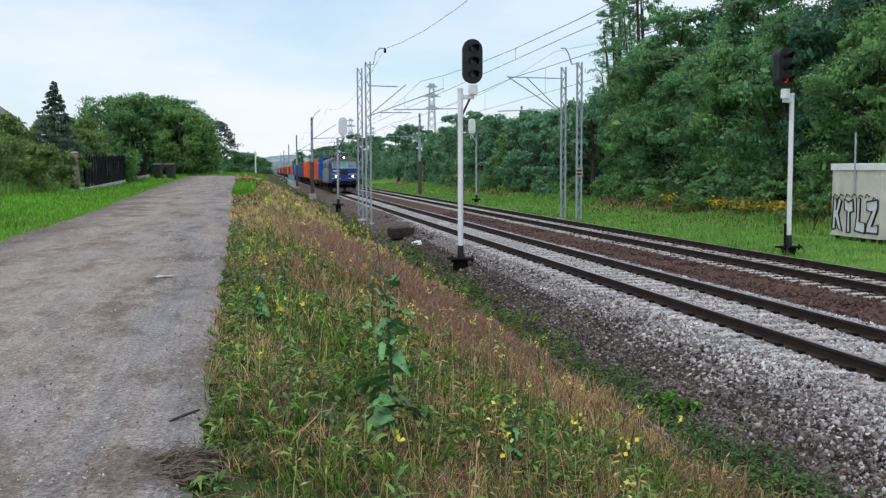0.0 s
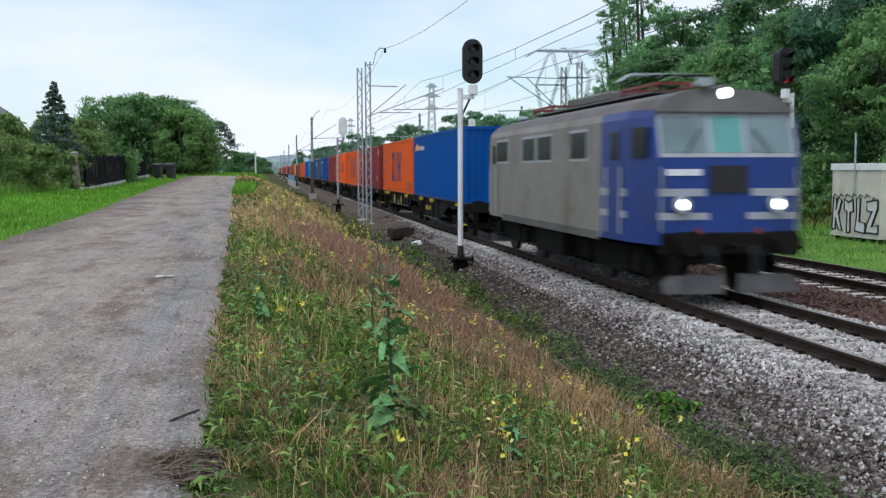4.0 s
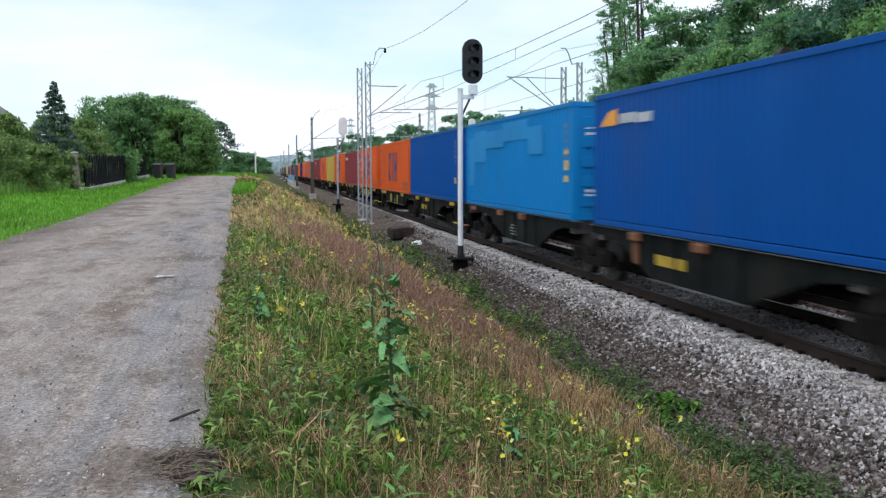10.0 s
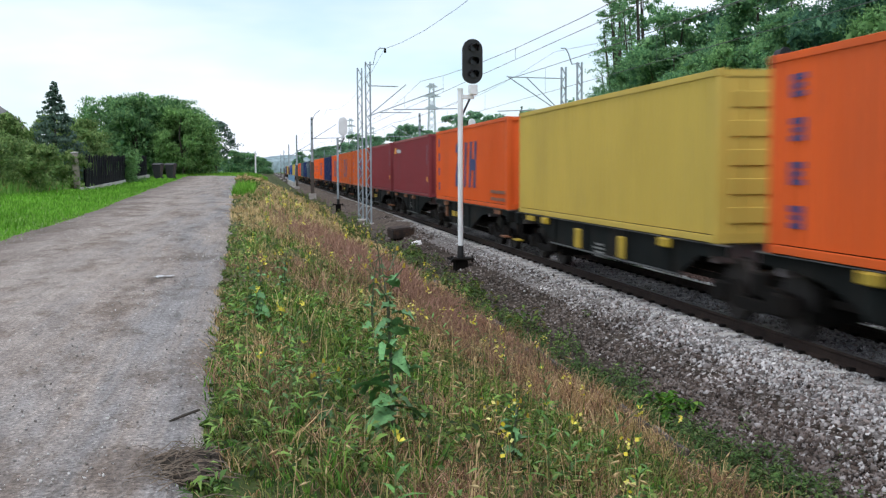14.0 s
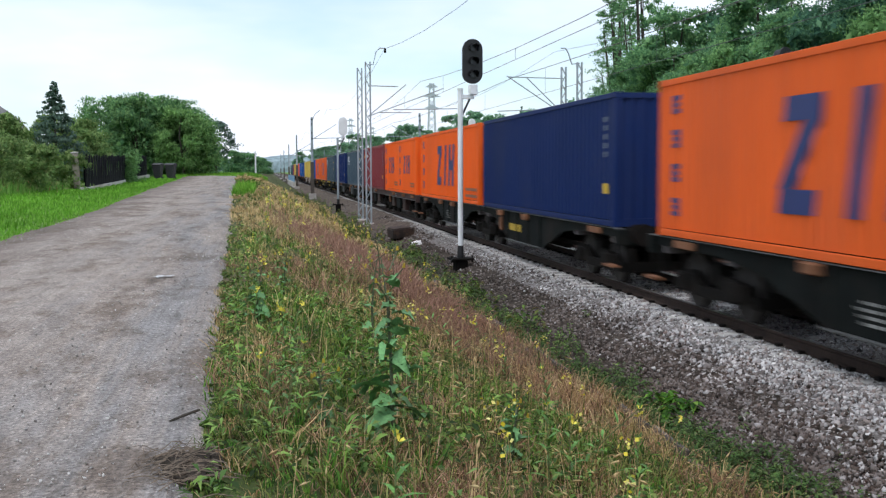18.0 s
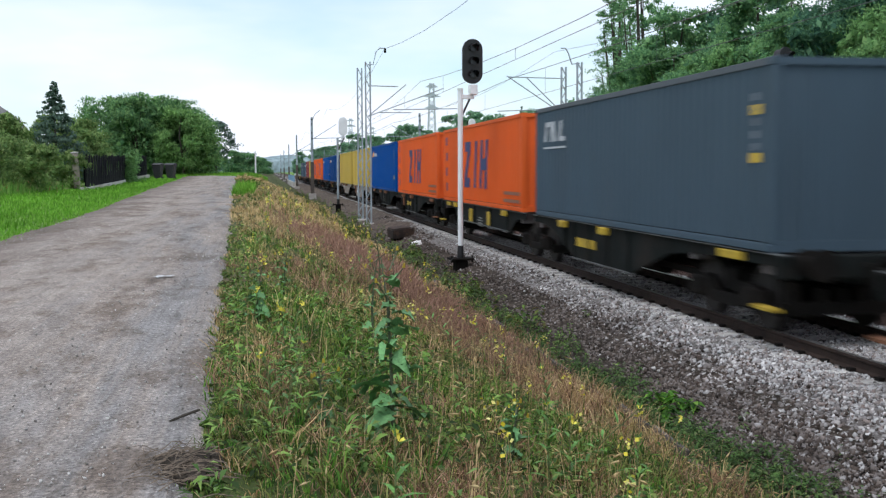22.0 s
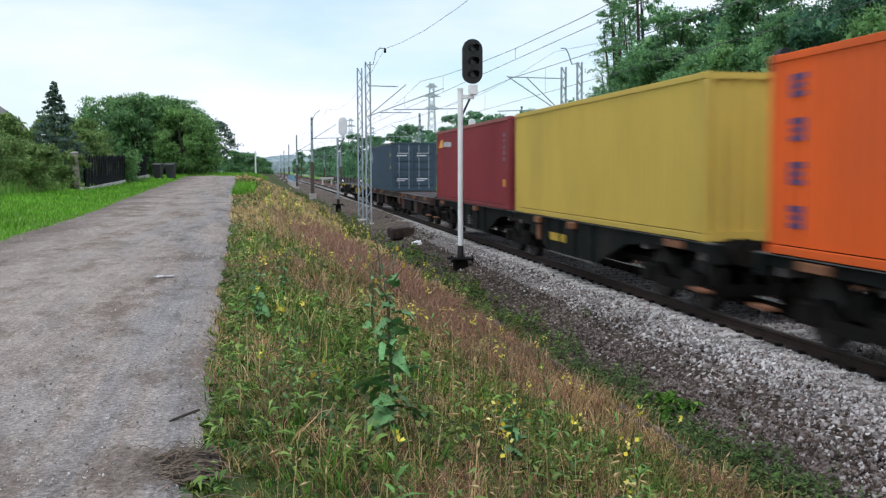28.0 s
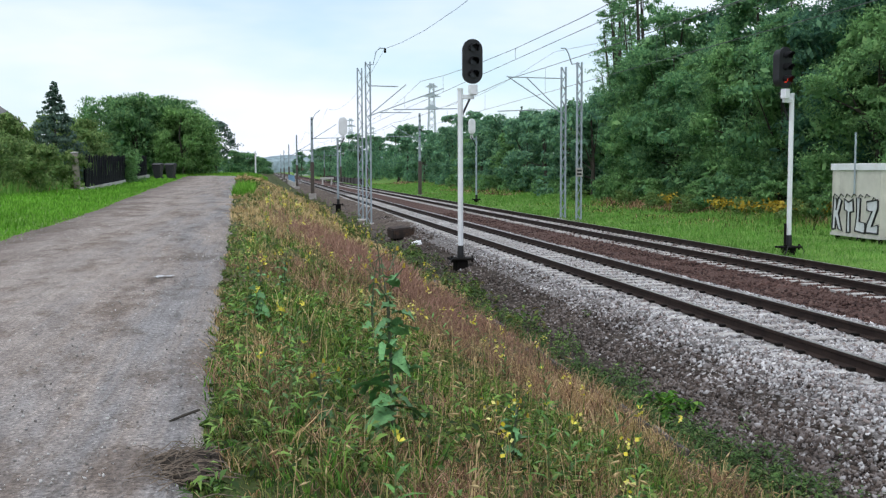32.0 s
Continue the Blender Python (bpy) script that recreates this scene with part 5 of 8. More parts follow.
def slim_mast(x, y, z0, z1, label):
    p = empty("catenary_mast", pose(x, y, z0))
    h = z1 - z0
    part("lower_section", prism(nb(), [(-0.17, -0.14), (0.17, -0.14), (0.17, 0.14), (-0.17, 0.14)], "z", 0, h * 0.42), mat("weathered_brown_steel", (0.085, 0.07, 0.06), 0.85, 0, 0.3, 3, 0.2), p)
    part("upper_section", cyl(nb(), (0, 0, h * 0.42), (0, 0, h), 0.14, 0.11, 8), M["steel"], p)
    part("foundation", boxm(-0.35, 0.35, -0.35, 0.35, -0.6, 0.08, 0.03), M["concrete"], p)
    for z in (h * 0.97, h * 0.91, h * 0.80, h * 0.72):
        part("insulator", cyl(nb(), (0, -0.25, z), (0, 0.25, z), 0.07, n=8), M["dark_steel"], p)
    tagged(p, label, "catenary mast", "slim masts")
    return p


def arms(mast, pieces, r=0.03):
    """Tubes of a cantilever, in the mast's space."""
    for pts in pieces:
        part("cantilever_tube", tube(nb(), pts, r, 6), M["steel"], mast)


def build_catenary():
    a = lattice_mast(5.08, 57.6, -0.5, 7.85, "grey galvanised lattice mast of the overhead line")
    b = lattice_mast(5.12, 53.3, -0.5, 7.75, "grey galvanised lattice mast with a cantilever arm")
    hz = 0.5
    arms(b, [[(0, 0, 5.0 + hz), (1.95, 0, 6.62 + hz)], [(0, 0, 6.55 + hz), (1.55, 0, 6.52 + hz)], [(1.3, 0, 5.35 + hz), (4.6, 0, 5.42 + hz)], [(0, 0, 5.0 + hz), (3.9, 0, 6.45 + hz)], [(0.5, 0, 5.2 + hz), (2.2, 0, 5.2 + hz)]])
    arms(b, [[(0, 0, 8.1), (0.28, 0, 8.12), (0.42, 0, 8.75), (0.62, 0, 8.95), (0.88, 0, 8.95)]], 0.035)
    part("insulator", cyl(nb(), (0.88, 0, 8.95), (0.9, 0, 8.72), 0.06, n=8), M["dark_steel"], b)
    c = lattice_mast(15.65, 54.1, -0.4, 7.7, "grey galvanised lattice mast beside the far track")
    d = lattice_mast(15.9, 52.05, -0.4, 7.75, "grey galvanised lattice mast with a small number plate")
    part("number_plate", boxm(-0.18, 0.18, -0.09, -0.075, 2.3, 2.75), M["concrete"], d, "pale plate with dark bars")
    pb = nb()
    for z in (2.38, 2.56):
        box(pb, -0.12, 0.12, -0.095, -0.088, z, z + 0.1)
    part("plate_bars", pb, M["black_paint"], d)
    arms(c, [[(0, 0, 5.6), (-3.1, 0, 7.6)], [(0, 0, 7.5), (-3.0, 0, 7.55)], [(-0.3, 0, 5.9), (-2.0, 0, 7.5)], [(-1.0, 0, 5.85), (-3.6, 0, 5.75)]])
    arms(d, [[(0, 0, 8.1), (-0.42, 0, 8.05), (-0.6, 0, 8.6), (-0.75, 0, 8.85), (-1.0, 0, 8.85)]], 0.035)
    e = slim_mast(4.4, 104, -0.1, 7.5, "slim grey overhead line mast with dark lower half")
    arms(e, [[(0, 0, 5.4), (2.4, 0, 6.9)], [(0, 0, 5.5), (3.2, 0, 5.6)], [(0, 0, 7.2), (0.35, 0, 7.9), (0.8, 0, 8.3)]], 0.04)
    f = slim_mast(15.6, 107, -0.35, 8.1, "slim grey overhead line mast beside the far track")
    arms(f, [[(0, 0, 5.6), (-2.9, 0, 7.2)], [(0, 0, 6.0), (-3.4, 0, 6.1)]], 0.04)
    for y in (165, 225, 290, 360):
        for x, s in ((4.6, 1), (15.6, -1)):
            g = slim_mast(x, y, -0.3, 7.8, "distant slim overhead line mast")
            arms(g, [[(0, 0, 5.5), (s * 2.6, 0, 7.0)], [(0, 0, 5.7), (s * 3.2, 0, 5.8)]], 0.05)
    # wires, each hanging a little between its supports
    posts = [-58, -2, 53.3, 105, 165, 225, 290, 360, 430]

    def wire(name, x, z, sag, r, label, n=8):
        pts = []
        for y0, y1 in zip(posts, posts[1:]):
            for i in range(n):
                s = i / n
                pts.append((x + 0.2 * math.sin(y0 * 1.7) * (1 - s) + 0.2 * math.sin(y1 * 1.7) * s if name != "feeder_wire" else x, y0 + (y1 - y0) * s, z - 4 * sag * s * (1 - s)))
        tagged(part(name, tube(nb(), pts, r, 4), M["wire"]), label, "wire", "overhead wires")
        return pts

    for xc in (TRACK_1, TRACK_2):
        wire("contact_wire", xc, 5.75, 0.0, 0.009, "bare overhead contact wire")
        m = wire("messenger_wire", xc, 6.8 if xc < 10 else 7.0, 0.75 if xc < 10 else 0.25, 0.010 if xc < 10 else 0.014, "sagging bare messenger wire above a track")
        dr = nb()
        for i, p in enumerate(m):
            if i % 2 == 1 and p[1] < 240:
                tube(dr, [p, (p[0], p[1], 5.75)], 0.007, 3)
        tagged(part("dropper_wires", dr, M["wire"]), "thin dropper wires holding up the contact wire", "wire", kind="stuff")
    wire("feeder_wire", 6.0, 8.42, 1.15, 0.009, "bare feeder wire above the mast tops")
    wire("feeder_wire", 14.9, 8.4, 0.9, 0.009, "bare feeder wire beside the far track")


def signal(x, y, z0, z1, side, lit, label, back=False, turn=0):
    p = empty("railway_signal", pose(x, y, z0, rz=180 if back else turn))
    h = z1 - z0
    o = side * 0.36
    pm = M["white_paint"] if not back else M["steel"]
    post = part("post", cyl(nb(), (0, 0, 0.62), (0, 0, h), 0.075, n=14), pm, p, smooth=False)
    part("post_foot", cyl(nb(), (0, 0, 0.28), (0, 0, 0.64), 0.10, 0.085, 12), M["black_paint"], p)
    part("base_plate", boxm(-0.32, 0.32, -0.28, 0.28, 0.24, 0.30, 0.015), M["dark_steel"], p)
    ft = nb()
    box(ft, -0.17, 0.17, -0.17, 0.17, -0.4, 0.24, 0.02)
    for q in (-0.3, 0.3):
        cyl(ft, (q, -0.15, 0.18), (q, -0.15, 0.36), 0.03, n=6)
    part("foundation", ft, M["dark_steel"], p)
    for q, r in ((-0.30, 0.22), (0.28, 0.26)):
        part("cable", tube(nb(), [(q * 0.5, -0.1, 0.25), (q, -0.22, 0.32), (q * 1.5, -0.26, 0.12), (q * 1.7, -0.1, -0.06), (q * 1.2, 0.2, -0.08)], 0.014, 5), M["black_paint"], p)
    if lit:
        part("cable_pipe", cyl(nb(), (-0.24, -0.05, -0.05), (-0.24, -0.05, 1.0), 0.04, n=8), M["dark_steel"], p)
    br = nb()
    box(br, min(0, o * 1.1), max(0, o * 1.1), -0.05, 0.05, h - 0.24, h - 0.12, 0.01)
    cyl(br, (0, 0, h), (0, 0, h + 0.05), 0.085, n=14)
    part("bracket", br, pm, p)
    part("brace", tube(nb(), [(0.05 * side, 0.08, h - 0.75), (o * 1.25, 0.10, h + 0.05)], 0.03), M["black_paint"], p)
    part("mount_box", boxm(o - 0.11, o + 0.11, -0.14, 0.06, h - 0.13, h + 0.16, 0.02), M["white_paint"], p, "white junction box")
    # rounded plate with three hooded lenses
    zc, hw, hh = h + 0.80, 0.29, 0.62

    def oval(hw, hh, n=12):
        pts = []
        for i in range(n + 1):
            t = math.pi * i / n
            pts.append((o + hw * math.cos(t), zc + hh - hw + hw * math.sin(t)))
        for i in range(n + 1):
            t = math.pi + math.pi * i / n
            pts.append((o + hw * math.cos(t), zc - hh + hw + hw * math.sin(t)))
        return pts
    head = part("head", prism(nb(), oval(hw, hh), "y", -0.03, 0.01), M["black_paint"] if not back else M["white_paint"], p)
    part("housing", prism(nb(), oval(hw - 0.07, hh - 0.06), "y", 0.012, 0.26), M["black_paint"] if not back else M["white_paint"], head)
    for i, dz in enumerate((0.36, 0.0, -0.36)):
        z = zc + dz
        on = lit and i == 2
        part("lens", cyl(nb(), (o, -0.05, z), (o, -0.031, z), 0.085, n=18), glow("red_signal_light", (1.0, 0.06, 0.03), 1.4) if on else M["glass_lens"], head, "lit red lens" if on else "")
        hood = nb()
        n = 12
        a0 = [hood.verts.new((o + 0.13 * math.cos(math.pi * (i2 / n * 1.3 - 0.15)), -0.032, z + 0.13 * math.sin(math.pi * (i2 / n * 1.3 - 0.15)))) for i2 in range(n + 1)]
        a1 = [hood.verts.new((o + 0.125 * math.cos(math.pi * (i2 / n * 1.3 - 0.15)), -0.30 if 2 < i2 < n - 2 else -0.2, z - 0.02 + 0.125 * math.sin(math.pi * (i2 / n * 1.3 - 0.15)))) for i2 in range(n + 1)]
        for i2 in range(n):
            hood.faces.new((a0[i2], a0[i2 + 1], a1[i2 + 1], a1[i2]))
        bmesh.ops.solidify(hood, geom=hood.faces[:], thickness=0.008)
        part("hood", hood, M["black_paint"], head)
    tagged(p, label, "railway signal", "signals")
    return p


def build_signals():
    signal(5.33, 28.7, -0.50, 4.47, 1, False, "three-lens black railway signal on a white post", turn=8)
    signal(15.75, 29.65, -0.40, 4.50, -1, True, "black railway signal showing red on a white post", turn=24)
    signal(4.68, 70.2, -0.30, 4.4, -1, False, "distant railway signal seen from its pale back", True)
    signal(16.43, 81.5, -0.35, 4.9, 1, False, "distant railway signal with its back turned", True)


def build_cabin():
    c = empty("equipment_cabin", pose(20.85, 33.4, -0.35))
    wall = mat("stained_plaster", (0.60, 0.57, 0.50), 0.85, 0, 0.1, 2, 0.15, 40, (0.36, 0.33, 0.29), 0.3)
    part("wall", boxm(0, 2.6, -0.5, 2.65, 0.25, 2.55, 0.01), wall, c)
    part("roof", boxm(-0.05, 2.65, -0.55, 2.70, 2.55, 2.80, 0.01), M["white_paint"], c, "white roof band")
    part("base_frame", boxm(-0.03, 2.63, -0.53, 2.68, 0.15, 0.25), M["concrete"], c)
    for y in (-0.35, 1.0, 2.4):
        for x in (0.1, 2.4):
            part("leg", boxm(x, x + 0.12, y, y + 0.12, -0.3, 0.16), M["dark_steel"], c)
    part("vent_pipe", cyl(nb(), (-0.06, 1.05, 1.7), (-0.06, 1.05, 3.9), 0.035, n=8), M["steel"], c)
    # four block letter shapes with dark outlines, sprayed over the whole wall
    spray, dark = mat("pale_spray_paint", (0.66, 0.66, 0.68), 0.7, 0, 0.10, 5, 0), M["black_paint"]
    shapes = [
        [(0, 0), (0.28, 0), (0.30, 0.36), (0.52, 0), (0.86, -0.02), (0.54, 0.50), (0.80, 1.0), (0.52, 1.05), (0.32, 0.62), (0.34, 1.0), (0.10, 1.06)],
        [(0.32, -0.03), (0.60, 0), (0.58, 0.66), (0.86, 0.64), (0.80, 1.06), (0.45, 0.98), (0.08, 1.06), (0.10, 0.70), (0.34, 0.68)],
        [(0.06, 0.02), (0.84, -0.04), (0.88, 0.30), (0.42, 0.28), (0.48, 1.04), (0.16, 1.08), (0.20, 0.5)],
        [(0.04, -0.02), (0.92, -0.02), (0.94, 0.26), (0.46, 0.24), (0.90, 0.78), (0.90, 1.06), (0.06, 0.98), (0.08, 0.70), (0.48, 0.74), (0.06, 0.22)],
    ]
    for k, poly in enumerate(shapes):
        y0, wd = 2.58 - 0.74 * k, 0.80
        pts = [(y0 - wd * u, 0.36 + 1.10 * v + 0.05 * math.sin(3 * k + 4 * u)) for u, v in poly]
        loop = [(-0.008 - 0.001 * k, q[0], q[1]) for q in pts]
        part("spray_shape", prism(nb(), pts, "x", -0.005 - 0.001 * k, 0.002), spray, c)
        part("spray_line", tube(nb(), loop + loop[:2], 0.034, 5), dark, c)
        part("spray_shadow", prism(nb(), [(q[0] - 0.05, q[1] - 0.03) for q in pts], "x", -0.003, 0.002), dark, c)
    rr = random.Random(5)
    for k in range(7):
        y, z = 2.55 - 0.42 * k, 1.54 + rr.uniform(-0.02, 0.10)
        part("spray_line", tube(nb(), [(-0.014, y, z - 0.06), (-0.014, y - 0.12, z + 0.08), (-0.014, y - 0.30, z)], 0.02, 4), dark, c)
    tagged(c, "pale equipment cabin sprayed with graffiti, on short legs", "cabin")


def build_lineside():
    b = empty("cable_box", pose(5.35, 42.1, -0.46, 4, -5, 14))
    rusty = mat("rusty_sheet", (0.030, 0.022, 0.018), 0.85, 0, 0.4, 5, 0.3, 30, (0.10, 0.055, 0.035), 0.4, 3)
    body = nb()
    for q in ((-0.46, -0.38, -0.34, 0.34), (0.38, 0.46, -0.34, 0.34), (-0.38, 0.38, -0.34, -0.27), (-0.38, 0.38, 0.27, 0.34)):
        box(body, q[0], q[1], q[2], q[3], 0.0, 0.36, 0.015)
    part("body", body, rusty, b)
    part("lid", box(nb(), -0.44, 0.30, -0.32, 0.32, 0.362, 0.41, 0.02), rusty, b, "rusted cover plate")
    part("floor_plate", boxm(-0.38, 0.38, -0.27, 0.27, 0.0, 0.04), M["dark_steel"], b)
    for x in (-0.3, 0.3):
        part("foot", boxm(x - 0.06, x + 0.06, -0.25, 0.25, -0.25, 0.0), M["dark_steel"], b)
    tagged(b, "low rusty brown cable box beside the ballast", "cable box")
    bag = nb()
    bmesh.ops.create_icosphere(bag, subdivisions=3, radius=0.2)
    for v in bag.verts:
        v.co *= 1 + 0.5 * noise.noise(v.co * 9)
        v.co.z = max(v.co.z * 0.55, -0.06)
    o = part("plastic_bag", bag, mat("white_plastic", (0.8, 0.8, 0.8), 0.4, 0, 0.05, 4, 0.1))
    o.matrix_basis = pose(5.41, 37.9, -0.44)
    tagged(o, "crumpled white plastic bag on the ballast", "bag")
    # edging boards between bank and ditch
    e = empty("ditch_edging", pose(0, 0, 0))
    first = part("edging_slab", boxm(-0.03, 0.03, -0.48, 0.48, -0.30, 0.10, 0.012), mat("grimy_concrete", (0.115, 0.098, 0.088), 0.95, 0, 0.3, 4, 0.4, 30, (0.03, 0.03, 0.02), 0.4, per_object=0.3), e)
    first.matrix_basis = pose(3.98, 6, -0.62, 0, 6, 0)
    for i in range(1, 46):
        share(first, pose(4.02 + 0.03 * math.sin(i * 2.3), 6 + i, -0.61 + 0.05 * math.sin(i * 1.7), RNG.normal() * 1.5, 8 + RNG.normal() * 5, RNG.normal() * 1.2), e)
    tagged(e, "leaning weathered concrete slabs along the ditch", "edging")


build_catenary()
build_signals()
build_cabin()
build_lineside()


# ---- trees ----
LEAF = {
    "dark": island_mat("dark_foliage", [(0.057, 0.154, 0.105), (0.091, 0.217, 0.140), (0.131, 0.285, 0.170), (0.187, 0.365, 0.199)], 0.75, 0.5, 0.12),
    "mid": island_mat("green_foliage", [(0.098, 0.232, 0.123), (0.143, 0.311, 0.148), (0.211, 0.410, 0.176), (0.290, 0.516, 0.217)], 0.75, 0.5, 0.12),
    "light": island_mat("yellow_green_foliage", [(0.127, 0.277, 0.115), (0.185, 0.364, 0.141), (0.251, 0.460, 0.175), (0.336, 0.553, 0.217)], 0.75, 0.5, 0.12),
    "deep": island_mat("deep_green_foliage", [(0.095, 0.215, 0.101), (0.146, 0.300, 0.129), (0.213, 0.397, 0.163), (0.302, 0.517, 0.194)], 0.75, 0.5, 0.12),
    "spruce": island_mat("spruce_needles", [(0.093, 0.162, 0.122), (0.137, 0.220, 0.165), (0.198, 0.291, 0.216)], 0.75, 0.5, 0.12),
    "olive": island_mat("olive_foliage", [(0.125, 0.220, 0.080), (0.183, 0.310, 0.098), (0.258, 0.394, 0.131), (0.343, 0.431, 0.177)], 0.75, 0.5, 0.12),
    "lime": island_mat("lime_foliage", [(0.123, 0.258, 0.093), (0.181, 0.349, 0.115), (0.248, 0.439, 0.146), (0.330, 0.530, 0.192)], 0.75, 0.5, 0.12),
    # for distant trees: paler and bluer, with aerial haze mixed into the leaf colour
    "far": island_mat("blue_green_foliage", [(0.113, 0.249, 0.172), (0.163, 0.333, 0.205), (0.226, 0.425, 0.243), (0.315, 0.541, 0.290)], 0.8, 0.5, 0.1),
}


def leaf_cloud(centres, radii, per, size, rng, heart=None, droop=0.35):
    """Small leaves in rounded clumps; normals follow the clump, so that it shades softly."""
    n = len(centres) * per
    c = np.repeat(centres, per, 0)
    r = np.repeat(radii, per)[:, None]
    d = rng.normal(size=(n, 3)) + np.array([0, 0, 0.55])
    d /= np.linalg.norm(d, axis=1, keepdims=True)
    p = c + d * r * (0.35 + 0.95 * rng.random((n, 1)) ** 1.3) * np.array([1.15, 1.15, 0.6])
    a = d * 0.5 + 0.8 * rng.normal(size=(n, 3)) + np.array([0, 0, -droop])
    a /= np.linalg.norm(a, axis=1, keepdims=True)
    b = np.cross(a, np.array([0, 0, 1.0]) + 0.6 * rng.normal(size=(n, 3)))
    b /= np.linalg.norm(b, axis=1, keepdims=True) + 1e-9
    s = size * (0.6 + 0.8 * rng.random((n, 1)))
    out = d.copy()
    if heart is not None:
        q = p - heart
        out = 0.8 * d + 0.5 * q / (np.linalg.norm(q, axis=1, keepdims=True) + 1e-9)
    out = out + np.array([0, 0, 0.1]) + 0.2 * rng.normal(size=(n, 3))
    out /= np.linalg.norm(out, axis=1, keepdims=True)
    face = np.cross(a, b)
    b = b * np.where((face * out).sum(1, keepdims=True) < 0, -1.0, 1.0)
    v = np.stack([p - a * s * 0.62, p - b * s * 0.34, p + a * s * 0.62, p + b * s * 0.34], 1)
    nn = np.repeat(out, 4, 0)
    f = np.arange(n * 4).reshape(n, 4)
    return v.reshape(-1, 3), f, nn


def inner_mass(lobes, leaf, rng):
    """Coarse inner leaves that close the lobes of a crown, in one mesh."""
    c = np.array([q[0] for q in lobes])
    r = np.array([q[1] for q in lobes])
    v, f, nn = leaf_cloud(c, r * 0.72, 70, float(r.mean()) * 0.34, rng)
    return fast("inner_foliage", v, f, leaf, normals=nn)


def broad_tree(height, spread, seed, leaf, low=0.12, lobes_n=22, clumps=13, per=42, size=0.2, label="", category="tree", trunk=True, name="tree", dense=True):
    """A crown of uneven lobes; each lobe is a twiggy heart in clumps of small leaves."""
    rng = np.random.default_rng(seed)
    t = empty(name)
    lobes = []
    for k in range(lobes_n):
        zf = low + 0.05 + (0.86 - low) * (k + 0.8 * rng.random()) / lobes_n
        u = (zf - low) / (1 - low)
        reach = spread * (0.25 + 0.75 * math.sin(math.pi * min(0.97, 0.16 + 0.80 * u)) ** 0.8)
        ang = k * 2.4 + 0.7 * rng.normal()
        off = reach * (0.42 + 0.38 * rng.random())
        lobes.append((np.array([off * math.cos(ang), off * math.sin(ang), height * zf]), spread * (0.24 + 0.17 * rng.random()) * (1.12 - 0.40 * u)))
    lobes.append((np.array([0.1 * spread, 0, height * 0.88]), spread * 0.26))
    pts, rad = [], []
    for c, r in lobes:
        for _ in range(clumps):
            d = rng.normal(size=3) + np.array([0, 0, 0.25])
            d /= np.linalg.norm(d)
            p = c + d * r * np.array([1, 1, 0.85]) * (0.72 + 0.3 * rng.random())
            p[2] = min(max(p[2], 0.15), height * 0.985)
            pts.append(p)
            rad.append(r * (0.30 + 0.28 * rng.random()))
    v, f, nn = leaf_cloud(np.array(pts), np.array(rad), per, size, rng, np.array([0, 0, height * 0.42]))
    crown = fast("crown", v, f, leaf, normals=nn)
    crown.parent = t
    if dense:
        inner_mass(lobes, leaf, rng).parent = t
    if trunk:
        bm = nb()
        tr = height * 0.014 + 0.04
        tube(bm, [(0, 0, -0.3), (0.1 * rng.normal(), 0.1 * rng.normal(), height * 0.3), (0.2 * rng.normal(), 0.2 * rng.normal(), height * 0.6), (0.3 * rng.normal(), 0.3 * rng.normal(), height * 0.9)], [tr * 1.3, tr, tr * 0.6, tr * 0.15], 7)
        for c, r in lobes[::3]:
            base = min(height * (0.2 + 0.35 * rng.random()), c[2] * 0.8)
            tube(bm, [(0, 0, base), tuple(c * 0.55 + np.array([0, 0, base * 0.45])), tuple(c)], [tr * 0.5, tr * 0.3, tr * 0.1], 5)
        part("trunk", bm, M["bark"], t)
    tagged(t, label, category)
    return t


def conifer(height, spread, seed, label):
    rng = np.random.default_rng(seed)
    t = empty("spruce_tree")
    pts, rad = [], []
    for k in range(400):
        z = height * (0.05 + 0.94 * rng.random() ** 1.15)
        r = spread * (1 - z / height) * (0.75 + 0.35 * rng.random()) + 0.08
        ang = rng.random() * 2 * math.pi
        q = rng.random() ** 0.5
        pts.append((r * q * math.cos(ang), r * q * math.sin(ang), z - 0.2 * r * q))
        rad.append(0.05 + 0.55 * (1 - z / height))
    v, f, nn = leaf_cloud(np.array(pts), np.array(rad) * 0.7, 24, 0.13, rng, np.array([0, 0, height * 0.3]), 0.8)
    c = fast("crown", v, f, LEAF["spruce"], normals=nn)
    c.parent = t
    part("trunk", cyl(nb(), (0, 0, -0.3), (0, 0, height * 0.97), 0.12, 0.02, 7), M["bark"], t)
    tagged(t, label, "tree")
    return t


def put(ob, x, y, rz=0.0, s=1.0, z=None):
    zz = float(land(x, y)) if z is None else z
    ob.scale = (1, 1, 1)
    ob.matrix_basis = pose(x, y, zz, 0, 0, rz)
    return ob


